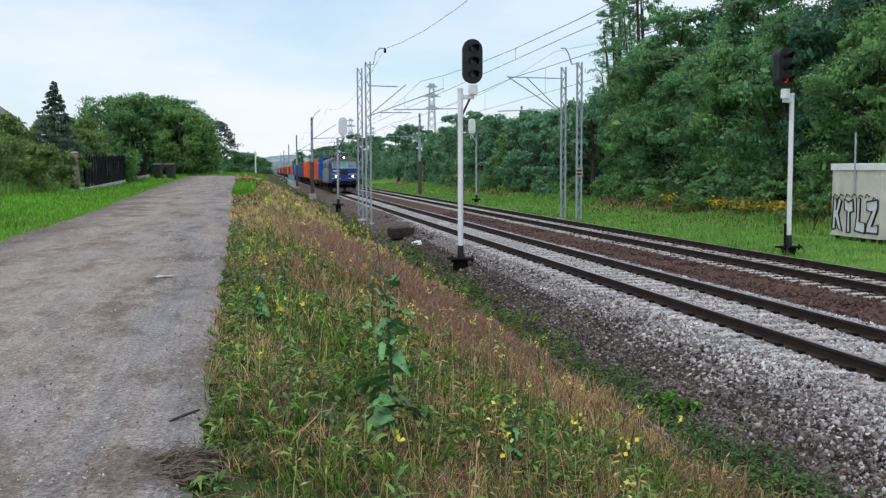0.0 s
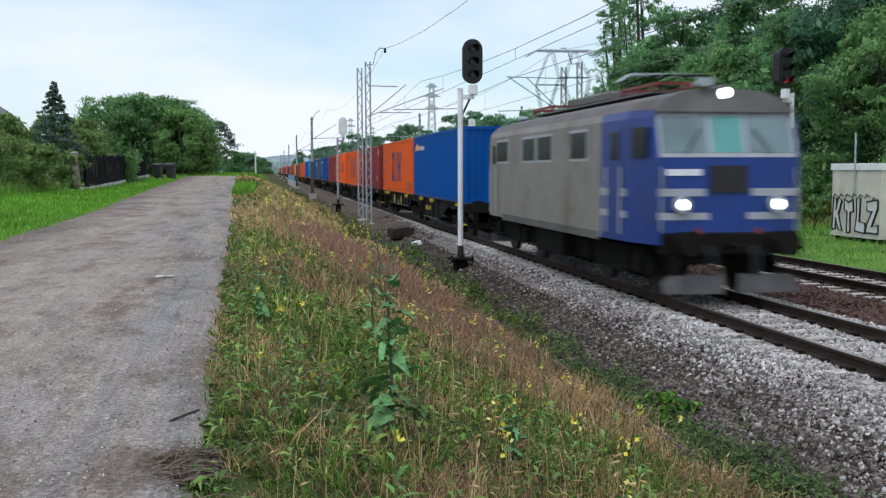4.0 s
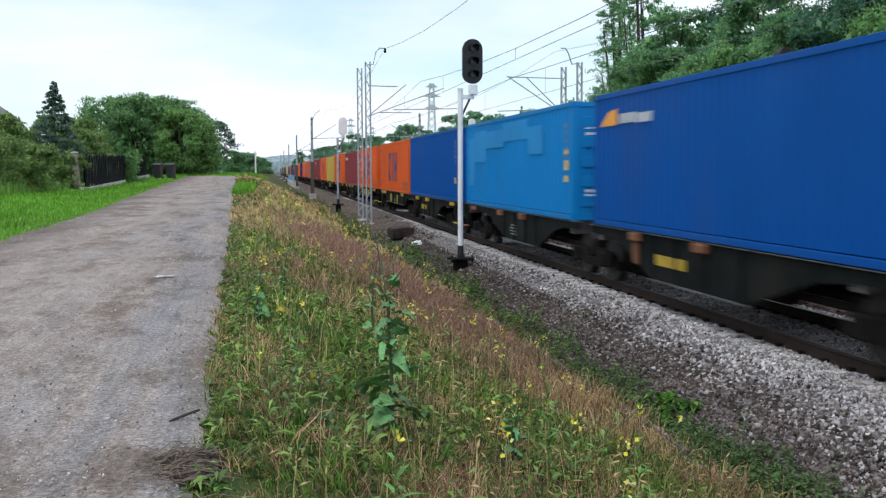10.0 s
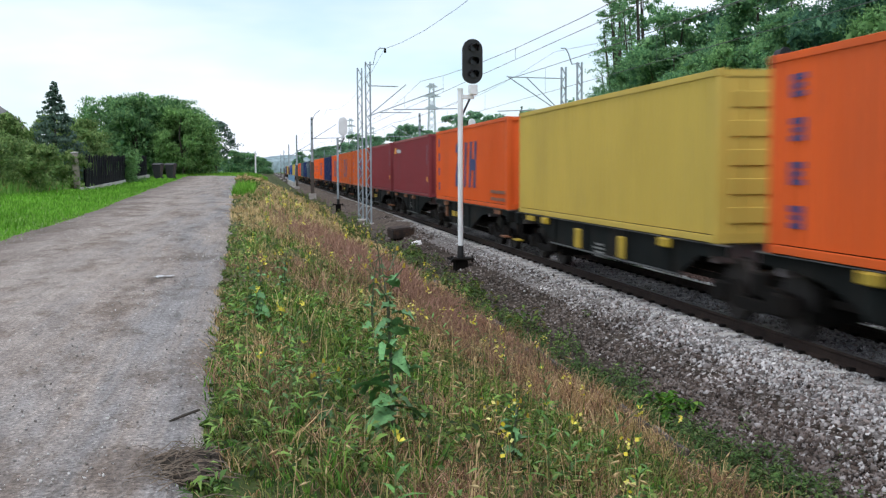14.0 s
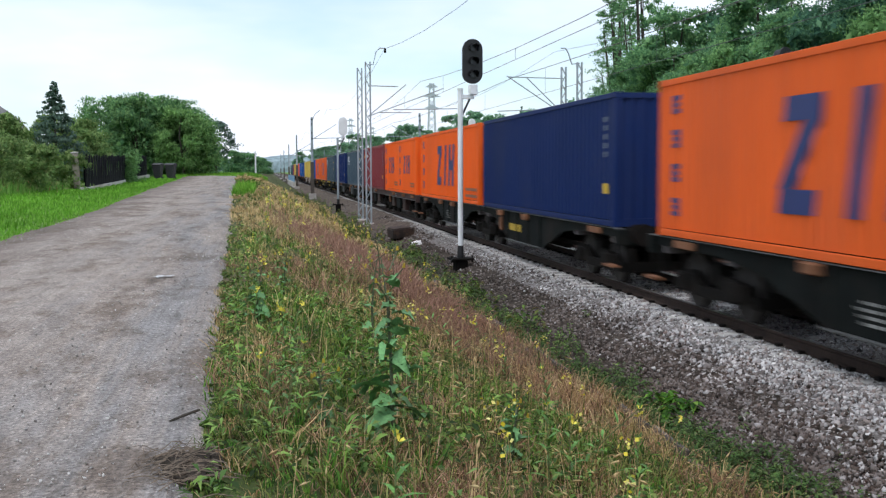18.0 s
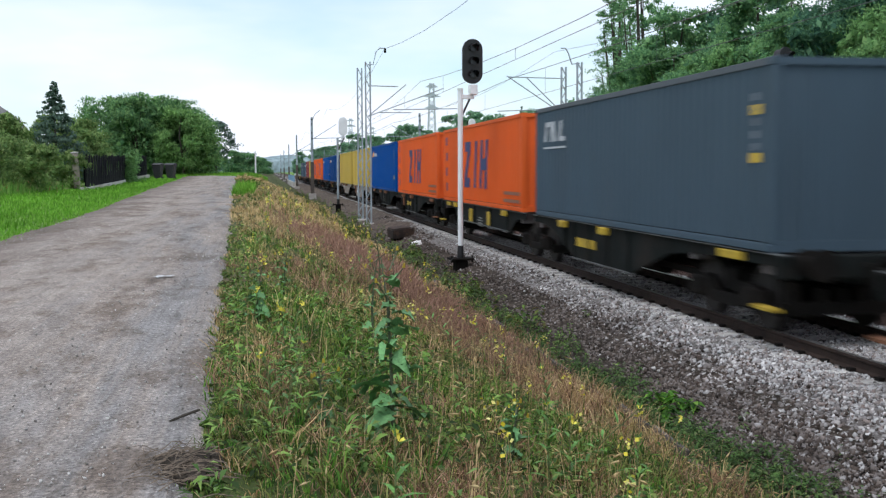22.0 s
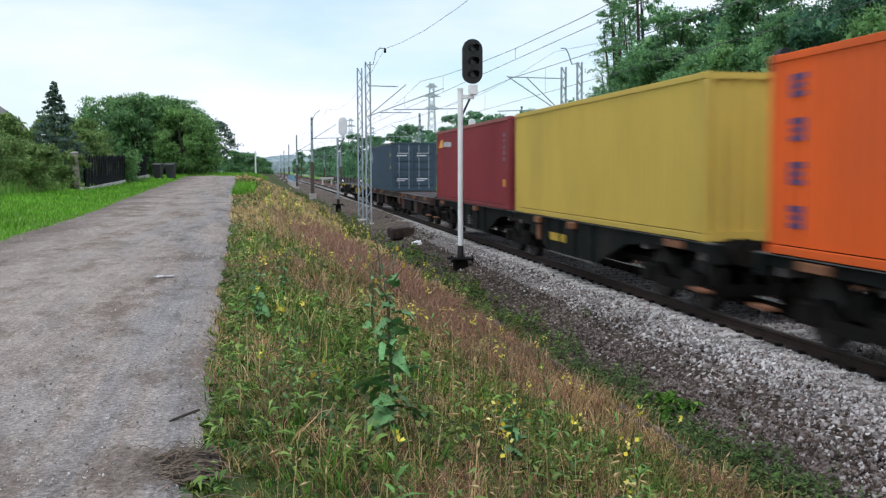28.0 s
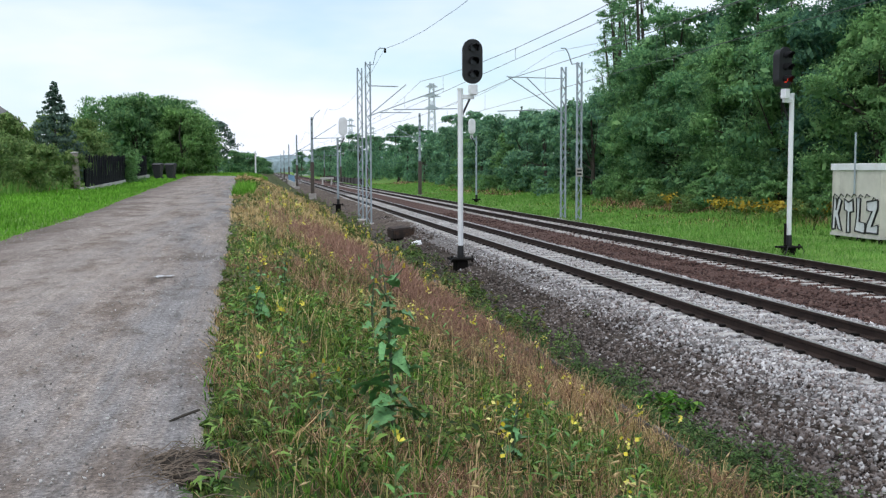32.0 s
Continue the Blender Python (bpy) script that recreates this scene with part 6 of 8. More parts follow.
def build_forest():
    rng = np.random.default_rng(3)
    kinds = [
        broad_tree(15.5, 4.6, 1, LEAF["mid"], 0.05, 26, 14, 48, 0.19, "tall leafy green tree at the forest edge"),
        broad_tree(17.0, 4.8, 2, LEAF["dark"], 0.05, 26, 14, 44, 0.2, "tall dark green leafy tree at the forest edge"),
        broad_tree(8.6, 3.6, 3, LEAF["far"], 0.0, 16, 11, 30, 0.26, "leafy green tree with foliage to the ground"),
        broad_tree(10.8, 4.2, 4, LEAF["light"], 0.02, 26, 18, 62, 0.125, "yellow-green leafy tree at the forest edge"),
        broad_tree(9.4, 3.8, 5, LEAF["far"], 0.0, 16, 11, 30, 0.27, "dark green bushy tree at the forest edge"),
        broad_tree(7.4, 3.4, 6, LEAF["light"], 0.0, 16, 11, 30, 0.25, "bright green bushy tree at the forest edge"),
        broad_tree(2.4, 2.0, 7, LEAF["mid"], 0.0, 9, 8, 28, 0.15, "low green undergrowth shrub", "shrub", False, "shrub"),
        broad_tree(2.0, 1.7, 8, LEAF["light"], 0.0, 9, 8, 26, 0.14, "low bright green undergrowth shrub", "shrub", False, "shrub"),
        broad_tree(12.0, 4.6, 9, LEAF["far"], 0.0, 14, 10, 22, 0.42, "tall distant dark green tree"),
        broad_tree(19.5, 2.9, 10, LEAF["mid"], 0.12, 22, 10, 40, 0.15, "tall thin open-crowned tree", dense=False),
        broad_tree(12.0, 4.4, 20, LEAF["mid"], 0.02, 26, 18, 66, 0.125, "leafy green tree with feathery foliage"),
        broad_tree(13.2, 4.4, 21, LEAF["dark"], 0.02, 26, 18, 62, 0.13, "dark green feathery tree in the wood"),
        broad_tree(16.0, 4.8, 22, LEAF["deep"], 0.05, 22, 13, 36, 0.22, "tall dark green tree deep in the wood"),
    ]
    used = set()

    def add(k, x, y, z=None):
        ob = kinds[k] if k not in used else copy_thing(kinds[k], Matrix())
        used.add(k)
        put(ob, x, y, rng.random() * 360, z=z)
        ob["group"] = "undergrowth shrubs" if k in (6, 7) else "forest trees"

    for y, k in zip(np.arange(25, 60, 4.6), (10, 3, 11, 10, 3, 3, 11, 3)):
        add(k, 30.8 + rng.normal() * 0.9, y + rng.normal())
    for y in np.arange(28, 56, 5.2):
        add(12, 36.5 + rng.normal(), y + rng.normal())
    # tall crowns with lower ones between them, so that the sky shows in the dips
    for x, y, k in ((31.5, 63.5, 0), (31.0, 76.0, 0), (30.6, 58.5, 10), (29.8, 61.0, 3), (30.2, 67.0, 10), (31.6, 70.5, 3), (29.8, 73.0, 10), (30.4, 80.0, 10), (29.6, 78.0, 3)):
        add(k, x, y)
    for x, y, k in ((36.5, 62.0, 11), (36.0, 68.5, 11), (36.8, 74.0, 1), (36.0, 79.5, 11), (36.5, 85.0, 11)):
        add(k, x, y)
    for x, y in ((41, 36), (40, 43), (41, 50), (39, 57)):
        add(1, x, y)
    for x, y in ((30.5, 83.5), (31.8, 86.0), (31.5, 91.0), (32.4, 95.0)):
        add(9, x, y)
    for y in np.arange(90, 160, 4.8):
        add(int(rng.choice([2, 4, 4, 5])), 29.8 + rng.normal() * 0.9 - (y - 92) * 0.02, y + rng.normal())
    for y in np.arange(95, 160, 7.0):
        add(4, 35.5 + rng.normal(), y + rng.normal(), 0.6)
    for y in np.arange(164, 204, 8.0):
        add(int(rng.choice([4, 8])), 31 + rng.normal() * 2, y)
    for y in np.arange(205, 520, 13.0):
        add(8, 30 + rng.normal() * 3 - (y - 205) * 0.03, y)
    # shrubs in front of the trees
    for y in np.arange(24, 150, 4.0):
        add(int(rng.choice([6, 7, 7])), 27.0 + rng.normal() * 0.8, y + rng.normal())
    scrub = broad_tree(1.1, 1.0, 31, LEAF["olive"], 0.0, 8, 6, 24, 0.09, "low olive brown scrub in the grass strip", "shrub", False, "shrub")
    put(scrub, 24.6, 40, 0)
    for x, y, rz in ((25.0, 52, 50), (24.2, 58, 100), (25.2, 34.5, 150), (24.6, 64, 200), (25.4, 72, 250), (24.8, 46, 300), (25.3, 83, 20)):
        put(copy_thing(scrub, Matrix()), x, y, rz)
    sp = conifer(11.5, 2.4, 24, "dark spruce standing above the wood")
    put(sp, 38, 118, 0)
    for x, y in ((41, 126), (46, 128), (37, 150), (50, 135), (34, 170)):
        put(copy_thing(sp, Matrix()), x, y, x * 31)


def build_left_trees():
    big = broad_tree(7.2, 4.3, 11, LEAF["deep"], 0.0, 28, 14, 44, 0.16, "broad dark green tree with dense low foliage")
    put(big, -13.6, 100, 20)
    lime = broad_tree(6.0, 3.3, 12, LEAF["lime"], 0.0, 26, 14, 44, 0.15, "broad yellow-green tree beside the lane")
    put(lime, -7.3, 95.5, 60)
    for x, y, rz, src in ((-11.6, 97, 200, big), (-7.5, 106, 250, lime), (-12.5, 106, 300, big), (-9.4, 100, 20, big), (-8.6, 105, 140, big)):
        put(copy_thing(src, Matrix()), x, y, rz)
    grey = broad_tree(6.4, 2.4, 16, LEAF["spruce"], 0.3, 12, 7, 26, 0.18, "small grey-green tree beyond the lane")
    put(grey, -5.6, 118, 0)
    shrub = broad_tree(4.0, 2.4, 13, LEAF["olive"], 0.0, 16, 11, 32, 0.14, "dense olive green garden shrub by the fence", "shrub", True, "shrub")
    put(shrub, -12.4, 63, 0)
    for x, y, rz in ((-11.9, 68.0, 90), (-14.6, 61, 40), (-12.4, 73, 140), (-16.5, 64, 10), (-16.6, 70, 70), (-18.2, 74, 200)):
        put(copy_thing(shrub, Matrix()), x, y, rz)
    low = broad_tree(2.1, 1.7, 17, LEAF["olive"], 0.0, 12, 9, 32, 0.11, "low olive green roadside bush", "bush", False, "bush")
    put(low, -10.6, 46.5, 0)
    for x, y, rz in ((-11.9, 45, 60), (-10.0, 51.5, 200), (-12.6, 48, 90), (-11.2, 53.5, 300), (-12.4, 42.5, 150), (-10.9, 40.5, 20), (-11.9, 38.5, 110), (-9.9, 43.8, 220), (-13.2, 40, 330)):
        put(copy_thing(low, Matrix()), x, y, rz)
    put(conifer(5.9, 2.5, 14, "slim greyish spruce in a garden"), -11.6, 61, 0)
    far = broad_tree(3.2, 2.6, 15, LEAF["mid"], 0.0, 14, 10, 26, 0.22, "low distant bush at the end of the lane", "bush", True, "bush")
    put(far, -5.0, 150, 0)
    for x, y in ((-2.5, 165), (-8, 140), (-1.5, 210), (-0.5, 260), (-4, 185)):
        put(copy_thing(far, Matrix()), x, y, x * 40)
    # old house behind the gardens
    h = empty("old_house", pose(-24.8, 92, float(road_level(92)) - 0.5))
    grey_roof = mat("grey_roof_sheet", (0.17, 0.165, 0.16), 0.85, 0, 0.2, 1.5, 0.2)
    part("wall", boxm(-4, 4, -4, 4, -1.5, 4.4), M["concrete"], h)
    part("roof", prism(nb(), [(-4.5, 4.3), (4.5, 4.3), (3.4, 5.6), (1.6, 6.9), (0, 7.5), (-1.6, 6.9), (-3.4, 5.6)], "y", -4.5, 4.5), grey_roof, h)
    tagged(h, "old house with a rounded grey roof behind shrubs", "house")


def thuja(x, y, h):
    rng = np.random.default_rng(77)
    t = empty("thuja_bush", pose(x, y, float(land(x, y))))
    pts = np.stack([0.22 * rng.normal(size=90), 0.22 * rng.normal(size=90), h * (0.05 + 0.9 * rng.random(90))], -1)
    v, f, nn = leaf_cloud(pts, np.full(90, 0.18), 30, 0.10, rng)
    c = fast("crown", v, f, LEAF["light"], normals=nn)
    c.parent = t
    part("trunk", cyl(nb(), (0, 0, -0.2), (0, 0, h * 0.8), 0.06, 0.02, 6), M["bark"], t)
    tagged(t, "narrow bright green thuja bush at the fence", "bush")


def build_fence():
    thuja(-8.75, 69.5, 1.9)
    thuja(-8.7, 71.0, 2.1)
    f = empty("picket_fence", pose(-8.55, 52, 0))
    slat_m = mat("dark_stained_wood", (0.010, 0.010, 0.014), 0.8, 0, 0.3, 2, 0.2, 30, per_object=0.3, spec=0.1)
    first = part("slat", boxm(-0.012, 0.012, -0.085, 0.085, 0.12, 1.72, 0.01), slat_m, f)
    n = 175
    for i in range(n):
        y = i * 0.19
        m = pose(-0.025 * y, y, float(road_level(52 + y)) - 0.02 + 0.05 * math.sin(i * 2.1) + 0.05 * math.sin(i * 0.37), 0, 2.0 * math.sin(i * 1.3), -1.4)
        if i == 0:
            first.matrix_basis = m
        else:
            share(first, m, f)
    for i in range(14):
        y = i * 2.55
        part("post", boxm(-0.10 - 0.025 * y, 0.0 - 0.025 * y - 0.02, y - 0.05, y + 0.05, float(road_level(52 + y)) - 0.3, float(road_level(52 + y)) + 1.5), slat_m, f)
        part("kerb_block", boxm(-0.1 - 0.025 * y, 0.08 - 0.025 * y, y - 1.2, y + 1.2, float(road_level(52 + y)) - 0.2, float(road_level(52 + y)) + 0.20 + (0.08 if i > 8 else 0), 0.02), mat("pale_kerb_concrete", (0.55, 0.53, 0.50), 0.9, 0, 0.2, 3, 0.3, 40, (0.25, 0.22, 0.19), 0.3), f, "pale concrete kerb block")
    tagged(f, "dark wooden picket fence on a pale concrete kerb", "fence")
    p = empty("gate_post", pose(-8.8, 51.2, float(road_level(51.2)) - 0.05, 0, -3, 0))
    part("shaft", boxm(-0.14, 0.14, -0.14, 0.14, -0.3, 1.85, 0.03), mat("old_concrete", (0.30, 0.26, 0.22), 0.9, 0, 0.2, 4, 0.3), p)
    part("cap", boxm(-0.16, 0.16, -0.16, 0.16, 1.85, 1.93, 0.03), M["concrete"], p)
    tagged(p, "leaning old concrete gate post", "post")
    for x, y in ((-8.25, 82.5), (-7.2, 81.5)):
        b = empty("wheelie_bin", pose(x, y, float(road_level(y)) - 0.03, 0, 0, -15))
        plastic = mat("dark_grey_plastic", (0.03, 0.03, 0.035), 0.45, 0, 0.15, 4, 0.05)
        body = nb()
        lo = [body.verts.new(q) for q in ((-0.22, -0.25, 0.08), (0.22, -0.25, 0.08), (0.22, 0.25, 0.08), (-0.22, 0.25, 0.08))]
        hi = [body.verts.new(q) for q in ((-0.33, -0.38, 1.08), (0.33, -0.38, 1.08), (0.33, 0.36, 1.08), (-0.33, 0.36, 1.08))]
        body.faces.new(lo[::-1])
        body.faces.new(hi)
        for i in range(4):
            body.faces.new((lo[i], lo[(i + 1) % 4], hi[(i + 1) % 4], hi[i]))
        part("body", body, plastic, b)
        part("lid", prism(nb(), [(-0.41, 1.08), (0.40, 1.08), (0.40, 1.14), (0.1, 1.22), (-0.38, 1.15)], "x", -0.36, 0.36), plastic, b)
        for s in (-0.25, 0.25):
            part("wheel", cyl(nb(), (s - 0.04, 0.27, 0.1), (s + 0.04, 0.27, 0.1), 0.1, n=12), M["black_paint"], b)
        tagged(b, "dark grey plastic wheelie bin at the lane's edge", "bin", "wheelie bins")


build_forest()
build_left_trees()
build_fence()


# ---- grass, weeds and flowers ----
def waves(x, y, seed):
    """Smooth uneven pattern between about -1 and 1."""
    r = np.random.default_rng(seed)
    out = 0
    for k in range(7):
        f = 0.35 * 1.6 ** k
        a = r.random() * 6.28
        out = out + np.sin(f * (x * math.cos(a) * 2.2 + y * math.sin(a)) + r.random() * 6.28) * 0.75 ** k
    return out / 2.2


def blades(name, x, y, height, width, material, label, category="grass", lean=0.45, base=None, head=0.0):
    """Bent tapering blades in one mesh; head: length of a seed head at the tip."""
    n = len(x)
    z = land(x, y) if base is None else base
    ang = RNG.random(n) * 2 * math.pi
    d = np.stack([np.cos(ang), np.sin(ang), np.zeros(n)], -1)
    s = np.stack([-np.sin(ang), np.cos(ang), np.zeros(n)], -1)
    turn = RNG.random(n) * math.pi
    s = s * np.cos(turn)[:, None] + d * np.sin(turn)[:, None] * 0.8
    bend = lean * (0.2 + RNG.random(n))
    p0 = np.stack([x, y, z - 0.02], -1)
    up = np.array([0, 0, 1.0])
    h = height[:, None]
    w = width[:, None]
    p1 = p0 + up * h * 0.55 + d * h * (bend * 0.3)[:, None]
    p2 = p0 + up * h * (1 - 0.35 * bend[:, None]) + d * h * bend[:, None]
    if head > 0:
        v = np.stack([p0 - s * w * 0.3, p0 + s * w * 0.3, p1 + s * w * 0.3, p1 - s * w * 0.3], 1)
        q = np.stack([p1, p1 * 0.4 + p2 * 0.6 + s * w, p2, p1 * 0.4 + p2 * 0.6 - s * w], 1)
        v = np.concatenate([v, q], 1)
        f = np.array([[0, 1, 2, 3], [4, 5, 6, 7]])
        k = 8
    else:
        v = np.stack([p0 - s * w * 0.5, p0 + s * w * 0.5, p1 + s * w * 0.42, p1 - s * w * 0.42, p2 + s * w * 0.08, p2 - s * w * 0.08], 1)
        f = np.array([[0, 1, 2, 3], [3, 2, 4, 5]])
        k = 6
    f = f[None] + (np.arange(n) * k)[:, None, None]
    ob = fast(name, v.reshape(-1, 3), f.reshape(-1, 4), material)
    tagged(ob, label, category, kind="stuff")
    return ob


def spread(x0, x1, bands):
    px, py = [], []
    for y0, y1, dens in bands:
        n = int((x1 - x0) * (y1 - y0) * dens)
        px.append(x0 + (x1 - x0) * RNG.random(n))
        py.append(y0 + (y1 - y0) * RNG.random(n))
    return np.concatenate(px), np.concatenate(py)


GRASS = {
    "brown": island_mat("withered_grass", [(0.044, 0.026, 0.014), (0.155, 0.082, 0.048), (0.299, 0.165, 0.101), (0.465, 0.275, 0.175), (0.642, 0.420, 0.281), (0.189, 0.130, 0.048)], 0.85, 0.3),
    "straw": island_mat("straw_seed_heads", [(0.288, 0.207, 0.089), (0.504, 0.363, 0.168), (0.744, 0.588, 0.318), (0.552, 0.374, 0.178)], 0.85, 0.25),
    "weed": island_mat("mixed_weed_leaves", [(0.021, 0.045, 0.011), (0.042, 0.088, 0.018), (0.084, 0.158, 0.027), (0.146, 0.246, 0.045), (0.125, 0.084, 0.032), (0.230, 0.316, 0.081)], 0.65, 0.3),
    "dry": island_mat("dry_grass", [(0.052, 0.030, 0.014), (0.184, 0.107, 0.047), (0.389, 0.235, 0.104), (0.595, 0.379, 0.179), (0.824, 0.570, 0.330), (0.252, 0.185, 0.061)], 0.8, 0.3),
    "olive": island_mat("olive_grass", [(0.022, 0.038, 0.011), (0.060, 0.090, 0.020), (0.130, 0.180, 0.037), (0.245, 0.303, 0.068), (0.424, 0.432, 0.151)], 0.8, 0.3),
    "green": island_mat("green_grass", [(0.020, 0.059, 0.011), (0.045, 0.130, 0.018), (0.090, 0.238, 0.029), (0.160, 0.346, 0.043), (0.260, 0.443, 0.081)], 0.75, 0.35),
    "lawn": island_mat("fresh_grass", [(0.09, 0.24, 0.02), (0.14, 0.36, 0.03), (0.19, 0.44, 0.045), (0.25, 0.49, 0.08)], 0.75, 0.35),
    "meadow": island_mat("meadow_grass", [(0.11, 0.27, 0.045), (0.15, 0.33, 0.06), (0.19, 0.37, 0.075), (0.26, 0.40, 0.12)], 0.8, 0.4),
    "red": island_mat("reddish_seed_grass", [(0.192, 0.099, 0.072), (0.293, 0.159, 0.114), (0.394, 0.227, 0.165), (0.495, 0.313, 0.228)], 0.85, 0.25),
    "leaf": island_mat("weed_leaves", [(0.044, 0.100, 0.022), (0.106, 0.224, 0.043), (0.188, 0.342, 0.062), (0.312, 0.472, 0.112)], 0.6, 0.3),
    "moss": island_mat("dark_ditch_weeds", [(0.035, 0.077, 0.024), (0.062, 0.131, 0.036), (0.100, 0.194, 0.048), (0.150, 0.188, 0.072)], 0.75, 0.25),
    "yellow": island_mat("yellow_petals", [(0.75, 0.60, 0.04), (0.85, 0.76, 0.12), (0.82, 0.78, 0.36)], 0.6, 0.3),
    "gold": island_mat("golden_flower_heads", [(0.40, 0.27, 0.02), (0.50, 0.36, 0.04), (0.30, 0.25, 0.04)], 0.7, 0.2),
}


def tufts(name, cx, cy, height, per, width, material, label, fan=0.6, base=None):
    """Tussocks of arching blades that fan out from common roots, in one mesh."""
    m = len(cx)
    n = m * per
    c = np.repeat(np.arange(m), per)
    ang = RNG.random(n) * 2 * math.pi
    out = fan * RNG.random(n) ** 0.7
    h = np.repeat(height, per) * (0.45 + 0.65 * RNG.random(n))
    w = np.repeat(width, per)[:, None] * (0.6 + 0.8 * RNG.random((n, 1)))
    x, y = cx[c] + 0.035 * RNG.normal(size=n), cy[c] + 0.035 * RNG.normal(size=n)
    p0 = np.stack([x, y, land(x, y) - 0.02], -1)
    d = np.stack([np.cos(ang), np.sin(ang), np.zeros(n)], -1)
    t = ang + math.pi / 2 + 0.8 * RNG.normal(size=n)
    s = np.stack([np.cos(t), np.sin(t), 0.3 * RNG.normal(size=n)], -1)
    up = np.array([0, 0, 1.0])
    droop = (0.15 + 0.75 * RNG.random(n) ** 2)[:, None]
    hh, oo = h[:, None], out[:, None]
    p1 = p0 + hh * (up * 0.45 + d * oo * 0.35)
    p2 = p0 + hh * (up * (0.85 - 0.15 * droop) + d * oo * 0.85)
    p3 = p0 + hh * (up * (1.05 - 0.55 * droop) + d * (oo * 1.25 + 0.25 * droop))
    v = np.stack([p0 - s * w * 0.4, p0 + s * w * 0.4, p1 + s * w * 0.5, p1 - s * w * 0.5, p2 + s * w * 0.36, p2 - s * w * 0.36, p3], 1)
    q = np.array([[0, 1, 2], [0, 2, 3], [3, 2, 4], [3, 4, 5], [5, 4, 6]])
    f = q[None] + (np.arange(n) * 7)[:, None, None]
    ob = fast(name, v.reshape(-1, 3), f.reshape(-1, 3), material)
    tagged(ob, label, "grass", kind="stuff")


def seed_heads(name, x, y, height, size, material, label):
    """Nodding spindle-shaped seed heads on thin arching stalks, in one mesh."""
    n = len(x)
    ang = RNG.random(n) * 2 * math.pi
    d = np.stack([np.cos(ang), np.sin(ang), np.zeros(n)], -1)
    up = np.array([0, 0, 1.0])
    h, sz = height[:, None], size[:, None]
    p0 = np.stack([x, y, land(x, y)], -1)
    lean = 0.25 * RNG.random((n, 1))
    p1 = p0 + up * h * 0.7 + d * h * lean * 0.5
    p2 = p0 + up * h + d * h * lean
    nod = RNG.random((n, 1))
    a = d * (0.4 + 0.6 * nod) + up * (0.7 - 1.1 * nod)
    a /= np.linalg.norm(a, axis=1, keepdims=True)
    s = np.cross(a, up)
    s /= np.linalg.norm(s, axis=1, keepdims=True) + 1e-9
    u = np.cross(s, a)
    w = 0.03 * sz
    stalk = np.stack([p0 - s * w, p0 + s * w, p1 + s * w, p1 - s * w, p2 + s * w, p2 - s * w], 1)
    m = p2 + a * sz * 0.4
    head = np.stack([p2, m + s * sz * 0.10, m + u * sz * 0.10, m - s * sz * 0.10, m - u * sz * 0.10, p2 + a * sz], 1)
    v = np.concatenate([stalk, head], 1)
    q = np.array([[0, 1, 2], [0, 2, 3], [3, 2, 4], [3, 4, 5], [6, 7, 8], [6, 8, 9], [6, 9, 10], [6, 10, 7], [11, 8, 7], [11, 9, 8], [11, 10, 9], [11, 7, 10]])
    f = q[None] + (np.arange(n) * 12)[:, None, None]
    tagged(fast(name, v.reshape(-1, 3), f.reshape(-1, 3), material), label, "grass", kind="stuff")


